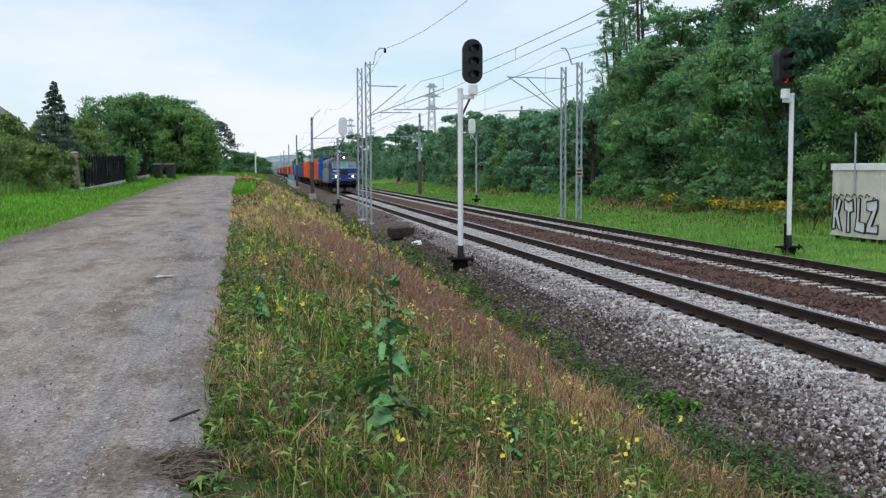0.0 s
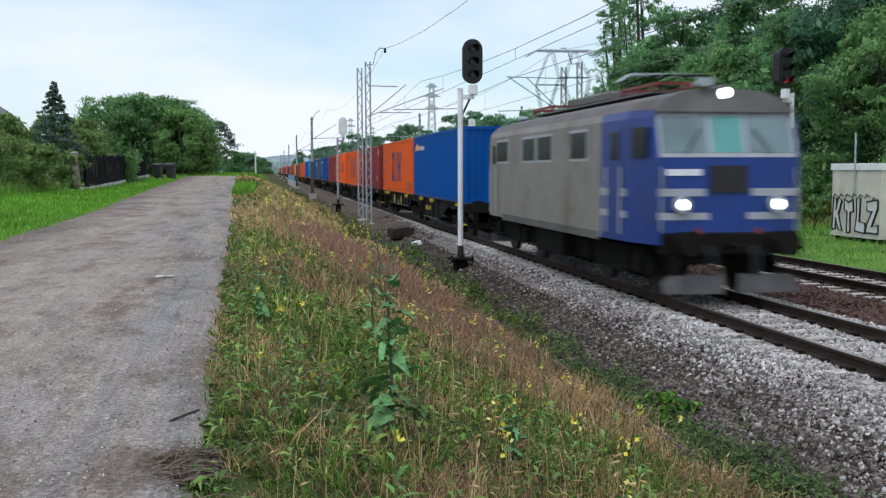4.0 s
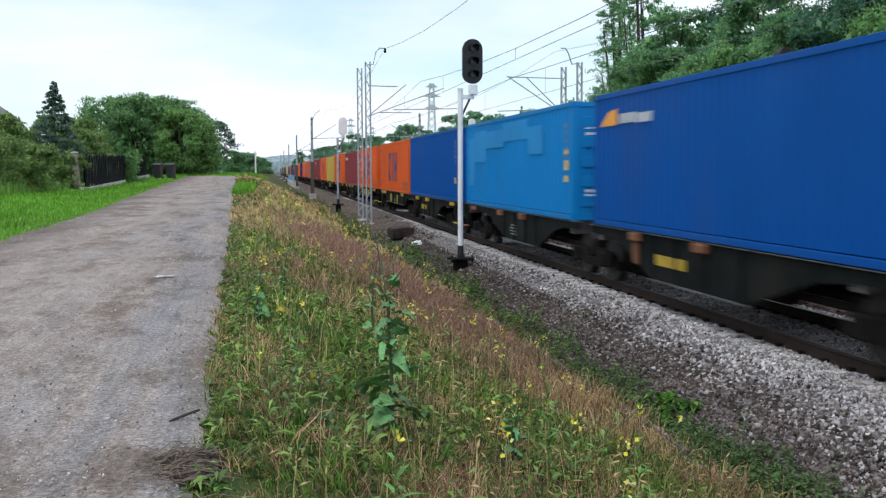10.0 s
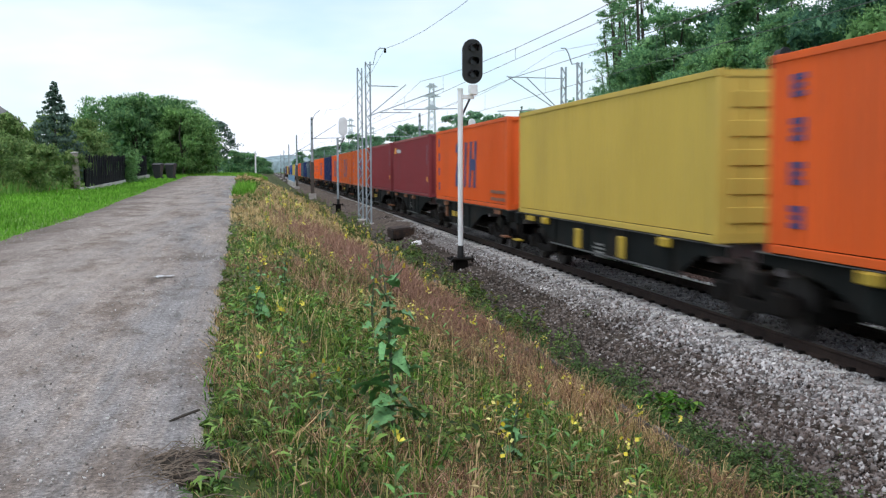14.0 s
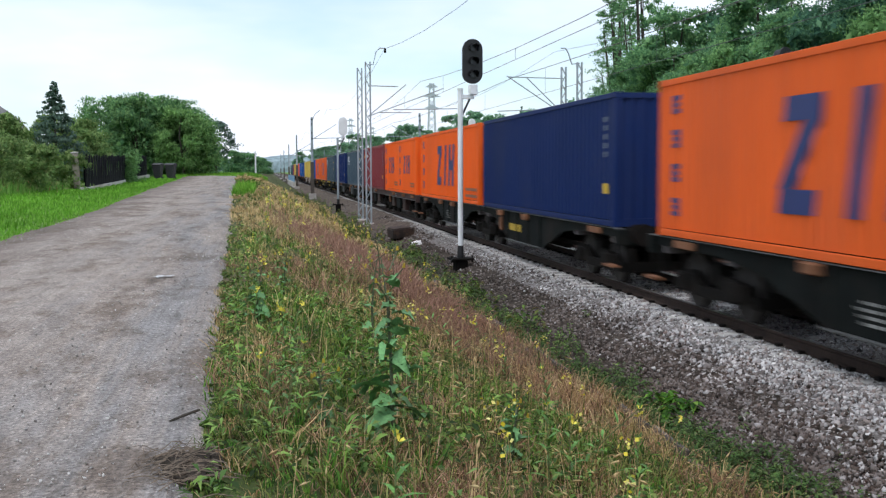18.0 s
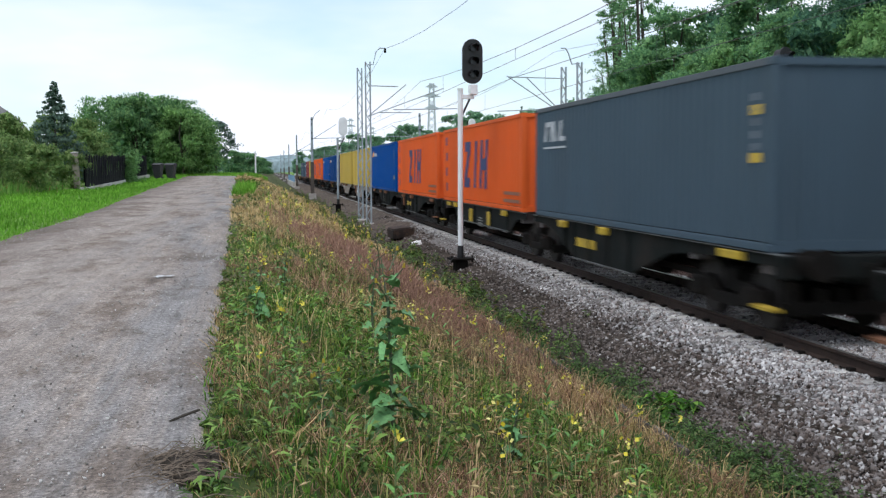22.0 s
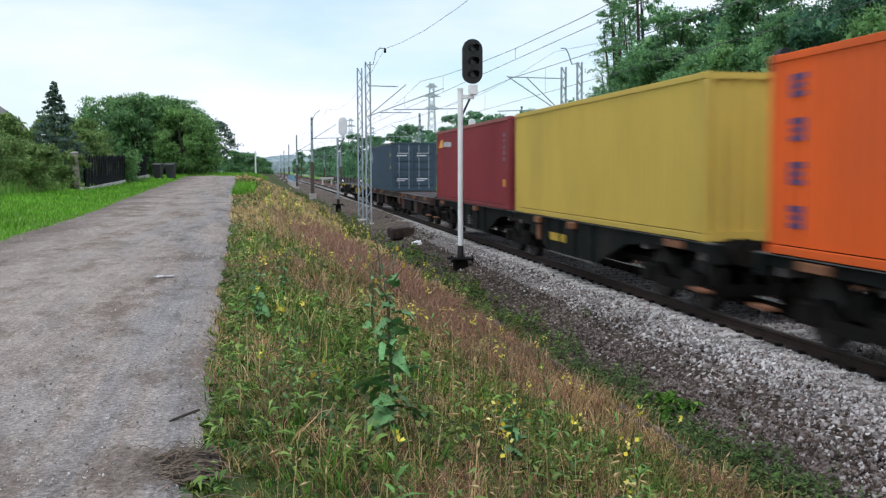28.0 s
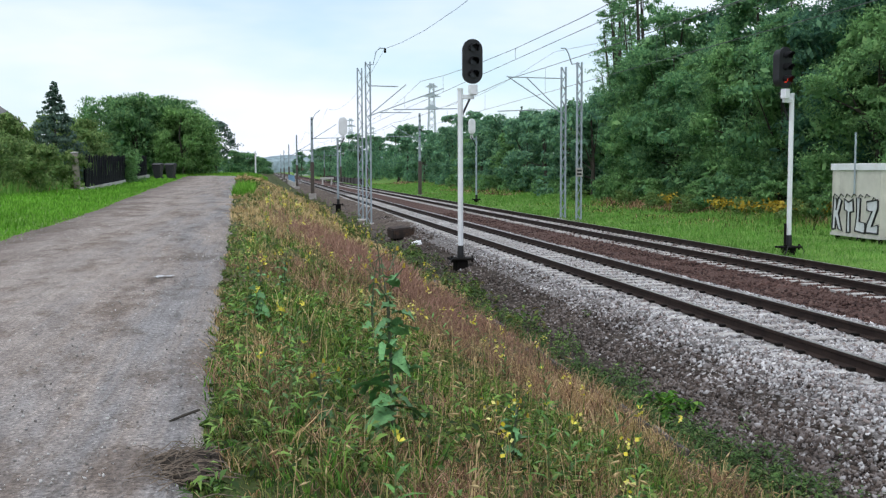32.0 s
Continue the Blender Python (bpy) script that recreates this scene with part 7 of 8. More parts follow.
def build_bank():
    near = [(3.2, 8, 145), (8, 13, 110), (13, 20, 60), (20, 32, 30), (32, 50, 12), (50, 95, 4.5)]
    x, y = spread(-2.6, 4.2, near)
    k = x > road_right(y) - 0.04 + 0.14 * waves(x * 2, y * 2, 4)
    x, y = x[k], y[k]
    n = len(x)
    s = (x - road_right(y)) / (4.0 - road_right(y))
    # drier and pinker down the slope, leafier beside the lane
    lush = waves(x, y, 11) * 0.75 + 0.38 - 0.85 * s * smooth01((y - 3) / 4) + 0.75 * np.exp(-(s / 0.28) ** 2) * (1 - smooth01((y - 7) / 3)) - 0.55 * smooth01((y - 9) / 4) + 0.05 * (1 - smooth01((y - 4.2) / 1.6)) + 0.45 * np.exp(-((y - 60) / 9) ** 2) * (s < 0.25) * 2 + RNG.normal(size=n) * 0.45
    haze = np.exp(-((s - 0.76 + 0.016 * (y - 12)) / (0.13 + 0.005 * y)) ** 2) * smooth01((y - 11) / 5) * (1 - smooth01((y - 23) / 8))
    red = haze * (1.0 + 0.5 * waves(x, y, 21)) + 0.42 * RNG.normal(size=n) * (haze > 0.1)
    pink = waves(x * 1.7, y * 1.7, 91) + 0.5 * RNG.normal(size=n)
    far = np.clip(y / 12, 1, 7)
    tall = np.clip(0.75 + 0.45 * waves(x * 2.5, y * 2.5, 31), 0.35, 1.4)
    is_red = red > 0.80
    is_green = ~is_red & (lush > 0.50)
    is_olive = ~is_red & ~is_green & (lush > -0.12)
    rest = ~is_red & ~is_green & ~is_olive
    is_brown = rest & (pink > np.where(y > 22, 1.2, -0.25))
    is_straw = rest & ~is_brown & (y > 8) & (RNG.random(n) < 0.25 + 0.25 * smooth01((y - 8) / 3) + 0.4 * smooth01((y - 12) / 20))
    is_dry = rest & ~is_brown & ~is_straw

    def make(name, sel, mat_, hmin, hmax, w, label, per=14, fan=0.7):
        m = int(sel.sum())
        h = (hmin + (hmax - hmin) * RNG.random(m) ** 1.5) * tall[sel] * np.where(s[sel] < 0.08, 0.55, 1.0)
        tufts(name, x[sel], y[sel], h, per, w * far[sel], mat_, label, fan)

    make("dry_grass", is_dry, GRASS["dry"], 0.10, 0.38, 0.0058, "tussocks of dry tan grass on the bank", 14, 0.85)
    make("straw_grass", is_straw, GRASS["straw"], 0.12, 0.42, 0.0055, "pale straw-coloured grass on the bank", 14, 0.8)
    make("brown_grass", is_brown, GRASS["brown"], 0.10, 0.40, 0.0052, "withered pinkish brown grass on the bank", 14, 0.8)
    make("olive_grass", is_olive, GRASS["olive"], 0.08, 0.34, 0.006, "olive green and yellowing grass on the bank", 13, 0.8)
    make("green_grass", is_green, GRASS["green"], 0.08, 0.30, 0.0085, "green grass and weeds at the lane's edge", 13, 0.6)
    # haze of reddish panicles over the bank
    m = np.repeat(np.flatnonzero(is_red), 22)
    xr, yr = x[m] + 0.15 * RNG.normal(size=len(m)), y[m] + 0.2 * RNG.normal(size=len(m))
    blades("seed_grass", xr, yr, 0.22 + 0.34 * RNG.random(len(m)) * (1 + 0.3 * waves(xr * 2, yr * 2, 31)), 0.0036 * np.clip(yr / 12, 1, 4), GRASS["red"], "reddish brown seeding grass along the bank", "grass", 0.5, head=0.2)
    xt, yt = spread(-1.5, -0.6, [(45, 56, 55)])
    blades("lane_edge_tuft", xt, yt, 0.25 + 0.35 * RNG.random(len(xt)), 0.05 + 0.03 * RNG.random(len(xt)), GRASS["lawn"], "bright green tuft of grass at the lane's edge", "grass", 0.4)
    # pale nodding heads among the dry grass
    x2, y2 = spread(-0.3, 4.0, [(3.4, 6, 26), (6, 9, 22), (9, 14, 14), (14, 26, 5)])
    k = RNG.random(len(x2)) < 0.35 + 0.65 * smooth01((x2 - 0.4) / 1.5)
    x2, y2 = x2[k], y2[k]
    seed_heads("seed_stalks", x2, y2, 0.18 + 0.28 * RNG.random(len(x2)), 0.035 + 0.045 * RNG.random(len(x2)), GRASS["straw"], "thin dry stalks with pale nodding seed heads")


def leafy(name, cx, cy, height, per, size, material, label, wide=0.24, rise=0.25):
    """Low leafy weeds: stems carrying pointed leaves, in one mesh."""
    n = len(cx) * per
    c = np.repeat(np.arange(len(cx)), per)
    t = RNG.random(n)
    h = np.repeat(height, per) * t
    a = RNG.random(n) * 2 * math.pi
    r = np.repeat(height, per) * (0.28 * (1 - t) + 0.10) * (0.4 + RNG.random(n))
    p = np.stack([cx[c] + r * np.cos(a) * 0.5, cy[c] + r * np.sin(a) * 0.5, land(cx[c], cy[c]) + h], -1)
    d = np.stack([np.cos(a), np.sin(a), rise - 0.6 * RNG.random(n)], -1)
    sdir = np.stack([-np.sin(a), np.cos(a), 0.3 * RNG.normal(size=n)], -1)
    s = (size * (0.5 + RNG.random(n)))[:, None]
    v = np.stack([p, p + d * s * 0.5 + sdir * s * wide, p + d * s - np.array([0, 0, 0.3]) * s, p + d * s * 0.5 - sdir * s * wide], 1)
    f = np.arange(n * 4).reshape(n, 4)
    ob = fast(name, v.reshape(-1, 3), f, material)
    tagged(ob, label, "weeds", kind="stuff")


def build_weeds():
    # leafy patches beside the lane and over the bank
    x, y = spread(-0.9, 2.6, [(3.4, 5.2, 20), (5.2, 6, 32), (6, 8, 44), (8, 11.5, 24), (11.5, 22, 4), (22, 45, 1.4), (50, 75, 1.2)])
    k = (waves(x, y, 11) - 0.55 * (x + 0.3) + RNG.normal(size=len(x)) * 0.45 > np.where(y < 9, -0.75, -0.25)) & (x > road_right(y) + 0.05)
    x, y = x[k], y[k]
    bright = RNG.random(len(x)) < 0.5
    leafy("broad_leaf_weeds", x[bright], y[bright], 0.10 + 0.26 * RNG.random(bright.sum()), 26, 0.056, GRASS["leaf"], "leafy bright green weeds beside the lane")
    leafy("mixed_weeds", x[~bright], y[~bright], 0.10 + 0.30 * RNG.random((~bright).sum()), 26, 0.046, GRASS["weed"], "tangled dark and olive weeds beside the lane")
    # upright weeds with long narrow leaves
    x, y = spread(-0.7, 3.2, [(3.4, 5.2, 6), (5.2, 9, 12), (9, 12, 8), (12, 24, 1.2)])
    k = (waves(x * 1.1, y * 1.1, 17) - 0.42 * (x - 0.2) + RNG.normal(size=len(x)) * 0.3 > 0.0) & (x > road_right(y) + 0.06)
    leafy("narrow_leaf_weeds", x[k], y[k], 0.16 + 0.26 * RNG.random(k.sum()), 22, 0.085, GRASS["leaf"], "upright green weeds with long narrow leaves", 0.10, 0.7)
    # flat rosettes creeping over the lane's edge
    y = 3.8 + 11 * RNG.random(70) ** 1.2
    x = road_right(y) + 0.06 + 0.06 * RNG.normal(size=70)
    leafy("edge_rosettes", x, y, 0.02 + 0.05 * RNG.random(70), 12, 0.065, GRASS["weed"], "flat dark weed rosettes creeping over the lane's edge", 0.22, 0.35)
    x, y = spread(0.6, 4.1, [(3.4, 6, 40), (6, 9, 24), (9, 16, 10), (16, 40, 2.4)])
    k = waves(x * 1.3, y * 1.3, 12) + 0.4 * RNG.normal(size=len(x)) > 0.1
    leafy("slope_weeds", x[k], y[k], 0.10 + 0.28 * RNG.random(k.sum()), 26, 0.04, GRASS["weed"], "scattered olive weeds in the dry grass")
    x, y = spread(2.7, 4.9, [(16, 38, 1.8), (38, 60, 1.6), (60, 120, 0.8)])
    k = waves(x * 1.3, y * 0.6, 14) + 0.5 * RNG.normal(size=len(x)) + 0.5 * (x - 3.6) > -0.2
    leafy("far_weeds", x[k], y[k], 0.22 + 0.5 * RNG.random(k.sum()), 40, 0.10, GRASS["weed"], "green weeds at the foot of the bank")
    # ditch, thick with low weeds
    x, y = spread(4.0, 5.4, [(6, 14, 150), (14, 24, 70), (24, 40, 22)])
    foot = np.interp(y, [7, 9, 11, 14, 20, 30, 45], [4.80, 4.90, 5.05, 5.10, 5.10, 5.10, 5.1])
    k = 0.7 * waves(x * 1.8, y * 1.4, 51) + RNG.normal(size=len(x)) * 0.25 > (x - foot + 0.36) * 1.8 - 0.1
    x, y = x[k], y[k]
    fresh = waves(x * 1.2, y * 1.2, 52) + 0.4 * RNG.normal(size=len(x)) > 0.45
    base = np.where(x > 4.15, ballast_height(np.clip(x, 4.15, 6)) - land(x, y), 0.0)
    for nm, sel, mt, lab in (("ditch_weeds", ~fresh, GRASS["moss"], "dark low weeds in the ditch below the ballast"), ("fresh_ditch_weeds", fresh, GRASS["leaf"], "bright green low weeds in the ditch")):
        leafy(nm, x[sel], y[sel], 0.07 + 0.15 * RNG.random(sel.sum()) + np.clip(base[sel], 0, 0.2), 24, 0.042, mt, lab)
    x, y = np.array([4.75, 4.6, 4.9, 4.82, 4.5]), np.array([11.6, 11.9, 11.4, 12.0, 11.2])
    leafy("fern_tuft", x, y, np.full(5, 0.22), 60, 0.11, GRASS["green"], "bright green tuft of weeds in the ditch")
    for i, (xx, yy, hh) in enumerate(((5.75, 18.2, 0.35), (5.8, 18.4, 0.25), (5.15, 32.0, 0.35), (4.9, 34.0, 0.4), (4.7, 43, 0.7))):
        leafy("ballast_weed", np.array([xx]), np.array([yy]), np.array([hh]), 46, 0.09, GRASS["moss"], "thin dark weed growing out of the ballast")


def flower_patch():
    x, y = spread(-0.3, 4.0, [(4.3, 9, 0.9), (9, 16, 0.8), (16, 45, 0.30), (45, 80, 0.08)])
    k = (x > road_right(y) + 0.2)
    x, y = x[k], y[k]
    x = np.concatenate([x, 2.9 + 1.3 * RNG.random(16), 0.0 + 1.3 * RNG.random(12)])
    y = np.concatenate([y, 20 + 45 * RNG.random(16), 24 + 12 * RNG.random(12)])
    per = 13
    n = len(x) * per
    c = np.repeat(np.arange(len(x)), per)
    h = np.repeat(0.35 + 0.3 * RNG.random(len(x)), per)
    p = np.stack([x[c] + 0.022 * RNG.normal(size=n), y[c] + 0.022 * RNG.normal(size=n), land(x[c], y[c]) + h + 0.035 * RNG.normal(size=n)], -1)
    a = RNG.normal(size=(n, 3))
    a /= np.linalg.norm(a, axis=1, keepdims=True)
    b = np.cross(a, RNG.normal(size=(n, 3)))
    b /= np.linalg.norm(b, axis=1, keepdims=True)
    s = (0.006 + 0.011 * RNG.random(n))[:, None] * np.clip(p[:, 1:2] / 16, 1, 1.5)
    v = np.stack([p - a * s, p + b * s, p + a * s, p - b * s], 1)
    ob = fast("yellow_flowers", v.reshape(-1, 3), np.arange(n * 4).reshape(n, 4), GRASS["yellow"])
    tagged(ob, "small yellow wild flowers scattered over the bank", "flowers", kind="stuff")
    st = blades("flower_stems", x, y, 0.38 + 0.3 * RNG.random(len(x)), np.full(len(x), 0.008) * np.clip(y / 14, 1, 4), GRASS["green"], "thin green stems of wild flowers", "weeds", 0.12)


def tall_weed(x, y, height, seed, label, spreadf=1.0, leaves=16):
    rng = np.random.default_rng(seed)
    w = empty("tall_weed", pose(x, y, float(land(x, y)), 0, 0, rng.random() * 360))
    stem_m = mat("weed_stem", (0.085, 0.105, 0.055), 0.7, 0, 0.2, 8, 0.1)
    top = (0.10 * height, 0.04 * height, height)
    part("stem", tube(nb(), [(0, 0, -0.05), (0.0, 0.01, height * 0.45), (0.04 * height, 0.02, height * 0.75), top], [0.013, 0.010, 0.007, 0.003], 6), stem_m, w)
    leaf_m = mat("weed_leaf", (0.125, 0.285, 0.105), 0.6, 0, 0.3, 9, 0.2, 60, per_object=0.35)
    first = None
    for i in range(leaves):
        if i % 5 == 0:
            # a lobed, drooping leaf of a shape of its own
            bm = nb()
            rows = []
            for t, wd in ((0, 0.02), (0.16, 0.04), (0.22, 0.36), (0.36, 0.22), (0.44, 0.30), (0.62, 0.15), (0.70, 0.19), (0.86, 0.07), (1.0, 0.01)):
                droop = -(0.25 + 0.5 * rng.random()) * t * t
                wob = 0.05 * rng.normal()
                rows.append([bm.verts.new((t, -wd * (0.7 + 0.5 * rng.random()), droop + 0.07 + wob)), bm.verts.new((t, 0.02 * rng.normal(), droop)), bm.verts.new((t, wd * (0.7 + 0.5 * rng.random()), droop + 0.07 - wob))])
            for a, b in zip(rows, rows[1:]):
                for k in range(2):
                    bm.faces.new((a[k], a[k + 1], b[k + 1], b[k]))
            first = None
        t = 0.10 + 0.82 * (i / leaves) ** 1.2
        ln = (0.18 * (1 - t) ** 0.7 + 0.05) * spreadf * (0.6 + 0.7 * rng.random())
        m = Matrix.Translation((0.04 * height * max(0, t - 0.4), 0, height * t)) @ Matrix.Rotation(i * 2.4 + rng.normal() * 0.6, 4, "Z") @ Matrix.Rotation(0.25 + rng.normal() * 0.4 - 0.9 * t, 4, "Y") @ Matrix.Rotation(rng.normal() * 0.4, 4, "X") @ Matrix.Scale(ln, 4)
        if first is None:
            first = part("leaf", bm, leaf_m, w, smooth=True)
            first.matrix_basis = m
        else:
            share(first, m, w)
    for i in range(4):
        t = 0.7 + 0.08 * i
        a = i * 1.9
        part("bud_twig", tube(nb(), [(0.03 * height, 0.01, height * t), (0.03 * height + 0.1 * math.cos(a), 0.1 * math.sin(a), height * (t + 0.10))], [0.005, 0.003], 5), stem_m, w)
        part("bud", cyl(nb(), (0.03 * height + 0.1 * math.cos(a), 0.1 * math.sin(a), height * (t + 0.10)), (0.03 * height + 0.105 * math.cos(a), 0.105 * math.sin(a), height * (t + 0.10) + 0.025), 0.010, 0.006, 7), GRASS["gold"], w)
    tagged(w, label, "plant", "tall weeds")


def primrose(height, seed, flowers, label):
    """An upright stem with narrow leaves all along it and yellow four-petalled flowers at its top."""
    rng = np.random.default_rng(seed)
    w = empty("yellow_wildflower")
    stem_m, leaf_m = STALK["stem"], STALK["leaf"]
    lean = 0.12 * rng.normal(size=2)
    part("stem", tube(nb(), [(0, 0, -0.05), (lean[0] * 0.3, lean[1] * 0.3, height * 0.5), (lean[0], lean[1], height)], [0.006, 0.005, 0.003], 5), stem_m, w)
    bm = nb()
    rows = []
    for t, wd in ((0, 0.015), (0.3, 0.10), (0.6, 0.09), (1.0, 0.005)):
        dz = 0.25 * t - 0.55 * t * t
        rows.append([bm.verts.new((t, -wd, dz + 0.03)), bm.verts.new((t, 0, dz)), bm.verts.new((t, wd, dz + 0.03))])
    for a, b in zip(rows, rows[1:]):
        for k in range(2):
            bm.faces.new((a[k], a[k + 1], b[k + 1], b[k]))
    first = None
    for i in range(13):
        t = 0.06 + 0.86 * i / 13
        m = Matrix.Translation((lean[0] * t * t, lean[1] * t * t, height * t)) @ Matrix.Rotation(i * 2.4 + 0.3 * rng.normal(), 4, "Z") @ Matrix.Rotation(-0.35 - 0.4 * t + 0.2 * rng.normal(), 4, "Y") @ Matrix.Scale(0.15 - 0.08 * t + 0.02 * rng.random(), 4)
        if first is None:
            first = part("leaf", bm, leaf_m, w, smooth=True)
            first.matrix_basis = m
        else:
            share(first, m, w)
    for i in range(flowers):
        fl = nb()
        for k in range(4):
            a = k * math.pi / 2 + 0.2
            o, p, q = Vector((0, 0, 0)), Vector((math.cos(a), math.sin(a), 0.75)), Vector((-math.sin(a), math.cos(a), 0))
            vs = [fl.verts.new(v) for v in (o, p * 0.55 + q * 0.42, p + q * 0.35 + Vector((0, 0, 0.02)), p * 0.9, p - q * 0.35 + Vector((0, 0, 0.02)), p * 0.55 - q * 0.42)]
            fl.faces.new(vs)
        a = i * 2.2 + seed
        f = part("flower", fl, STALK["petal"], w, "pale yellow four-petalled flower")
        f.matrix_basis = pose(lean[0] + 0.025 * i * math.cos(a), lean[1] + 0.025 * i * math.sin(a), height - 0.035 * i, 25 * rng.normal(), 25 * rng.normal(), 40 * i) @ Matrix.Scale(0.024, 4)
    bud = nb()
    for k in range(4):
        a = k * 1.6 + seed
        c = Vector((lean[0] + 0.012 * math.cos(a), lean[1] + 0.012 * math.sin(a), height + 0.008 * k))
        cyl(bud, c, c + Vector((0.008 * math.cos(a), 0.008 * math.sin(a), 0.03)), 0.006, 0.002, 5)
    part("buds", bud, leaf_m, w)
    tagged(w, label, "flower", "yellow wildflowers")
    return w


STALK = {
    "stem": mat("wildflower_stem", (0.16, 0.18, 0.07), 0.7, 0, 0.25, 8, 0.1),
    "leaf": mat("wildflower_leaf", (0.10, 0.235, 0.05), 0.6, 0, 0.3, 9, 0.2, 60, per_object=0.35),
    "petal": mat("pale_yellow_petal", (0.80, 0.70, 0.10), 0.6, 0, 0.12, 9, 0),
}


def build_wildflowers():
    kinds = [primrose(0.50, 1, 1, "upright green wildflower with a pale yellow bloom"), primrose(0.42, 2, 2, "leafy green wildflower with yellow blooms"), primrose(0.56, 3, 3, "tall wildflower with several pale yellow blooms")]
    spots = [(0.09, 6.25, 0), (0.01, 6.45, 1), (0.12, 8.0, 0), (0.2, 8.85, 1), (0.93, 13.3, 2), (2.96, 19.1, 2), (1.86, 6.23, 1), (2.13, 6.83, 2), (1.66, 6.0, 0), (2.18, 5.9, 0), (2.01, 10.96, 2), (0.88, 6.8, 0), (0.53, 4.4, 1), (-0.2, 19.4, 2), (-0.05, 20.3, 2), (1.64, 16.4, 2), (2.6, 9.4, 0), (2.75, 11.9, 1), (3.0, 14.2, 2), (-0.15, 9.8, 1), (0.3, 11.2, 2), (3.2, 22.5, 2), (3.3, 26.0, 2), (0.4, 23.5, 2)]
    rng = np.random.default_rng(5)
    used = set()
    for x, y, k in spots:
        ob = kinds[k] if k not in used else copy_thing(kinds[k], Matrix())
        used.add(k)
        ob.matrix_basis = pose(x, y, float(land(x, y)), 0, 0, rng.random() * 360)


def build_tall_weeds():
    tall_weed(0.72, 6.1, 1.12, 2, "tall dark green thistle-like weed with broad leaves", 1.08, 36)
    tall_weed(0.95, 9.6, 0.85, 3, "tall thin weed with small leaves", 0.6, 14)
    tall_weed(-0.12, 10.4, 0.55, 4, "leafy green weed at the lane's edge", 0.9, 18)
    tall_weed(0.15, 11.3, 0.60, 5, "leafy weed beside the lane", 0.8, 16)
    tall_weed(1.75, 16.5, 0.95, 6, "tall thin weed in reddish grass", 0.6, 12)
    tall_weed(2.1, 17.6, 0.85, 7, "tall thin green weed on the bank", 0.5, 12)
    tall_weed(0.32, 6.3, 0.35, 8, "small pale green weed in the grass", 0.8, 12)
    tall_weed(1.5, 6.3, 0.42, 9, "small leafy weed in dry grass", 0.7, 12)


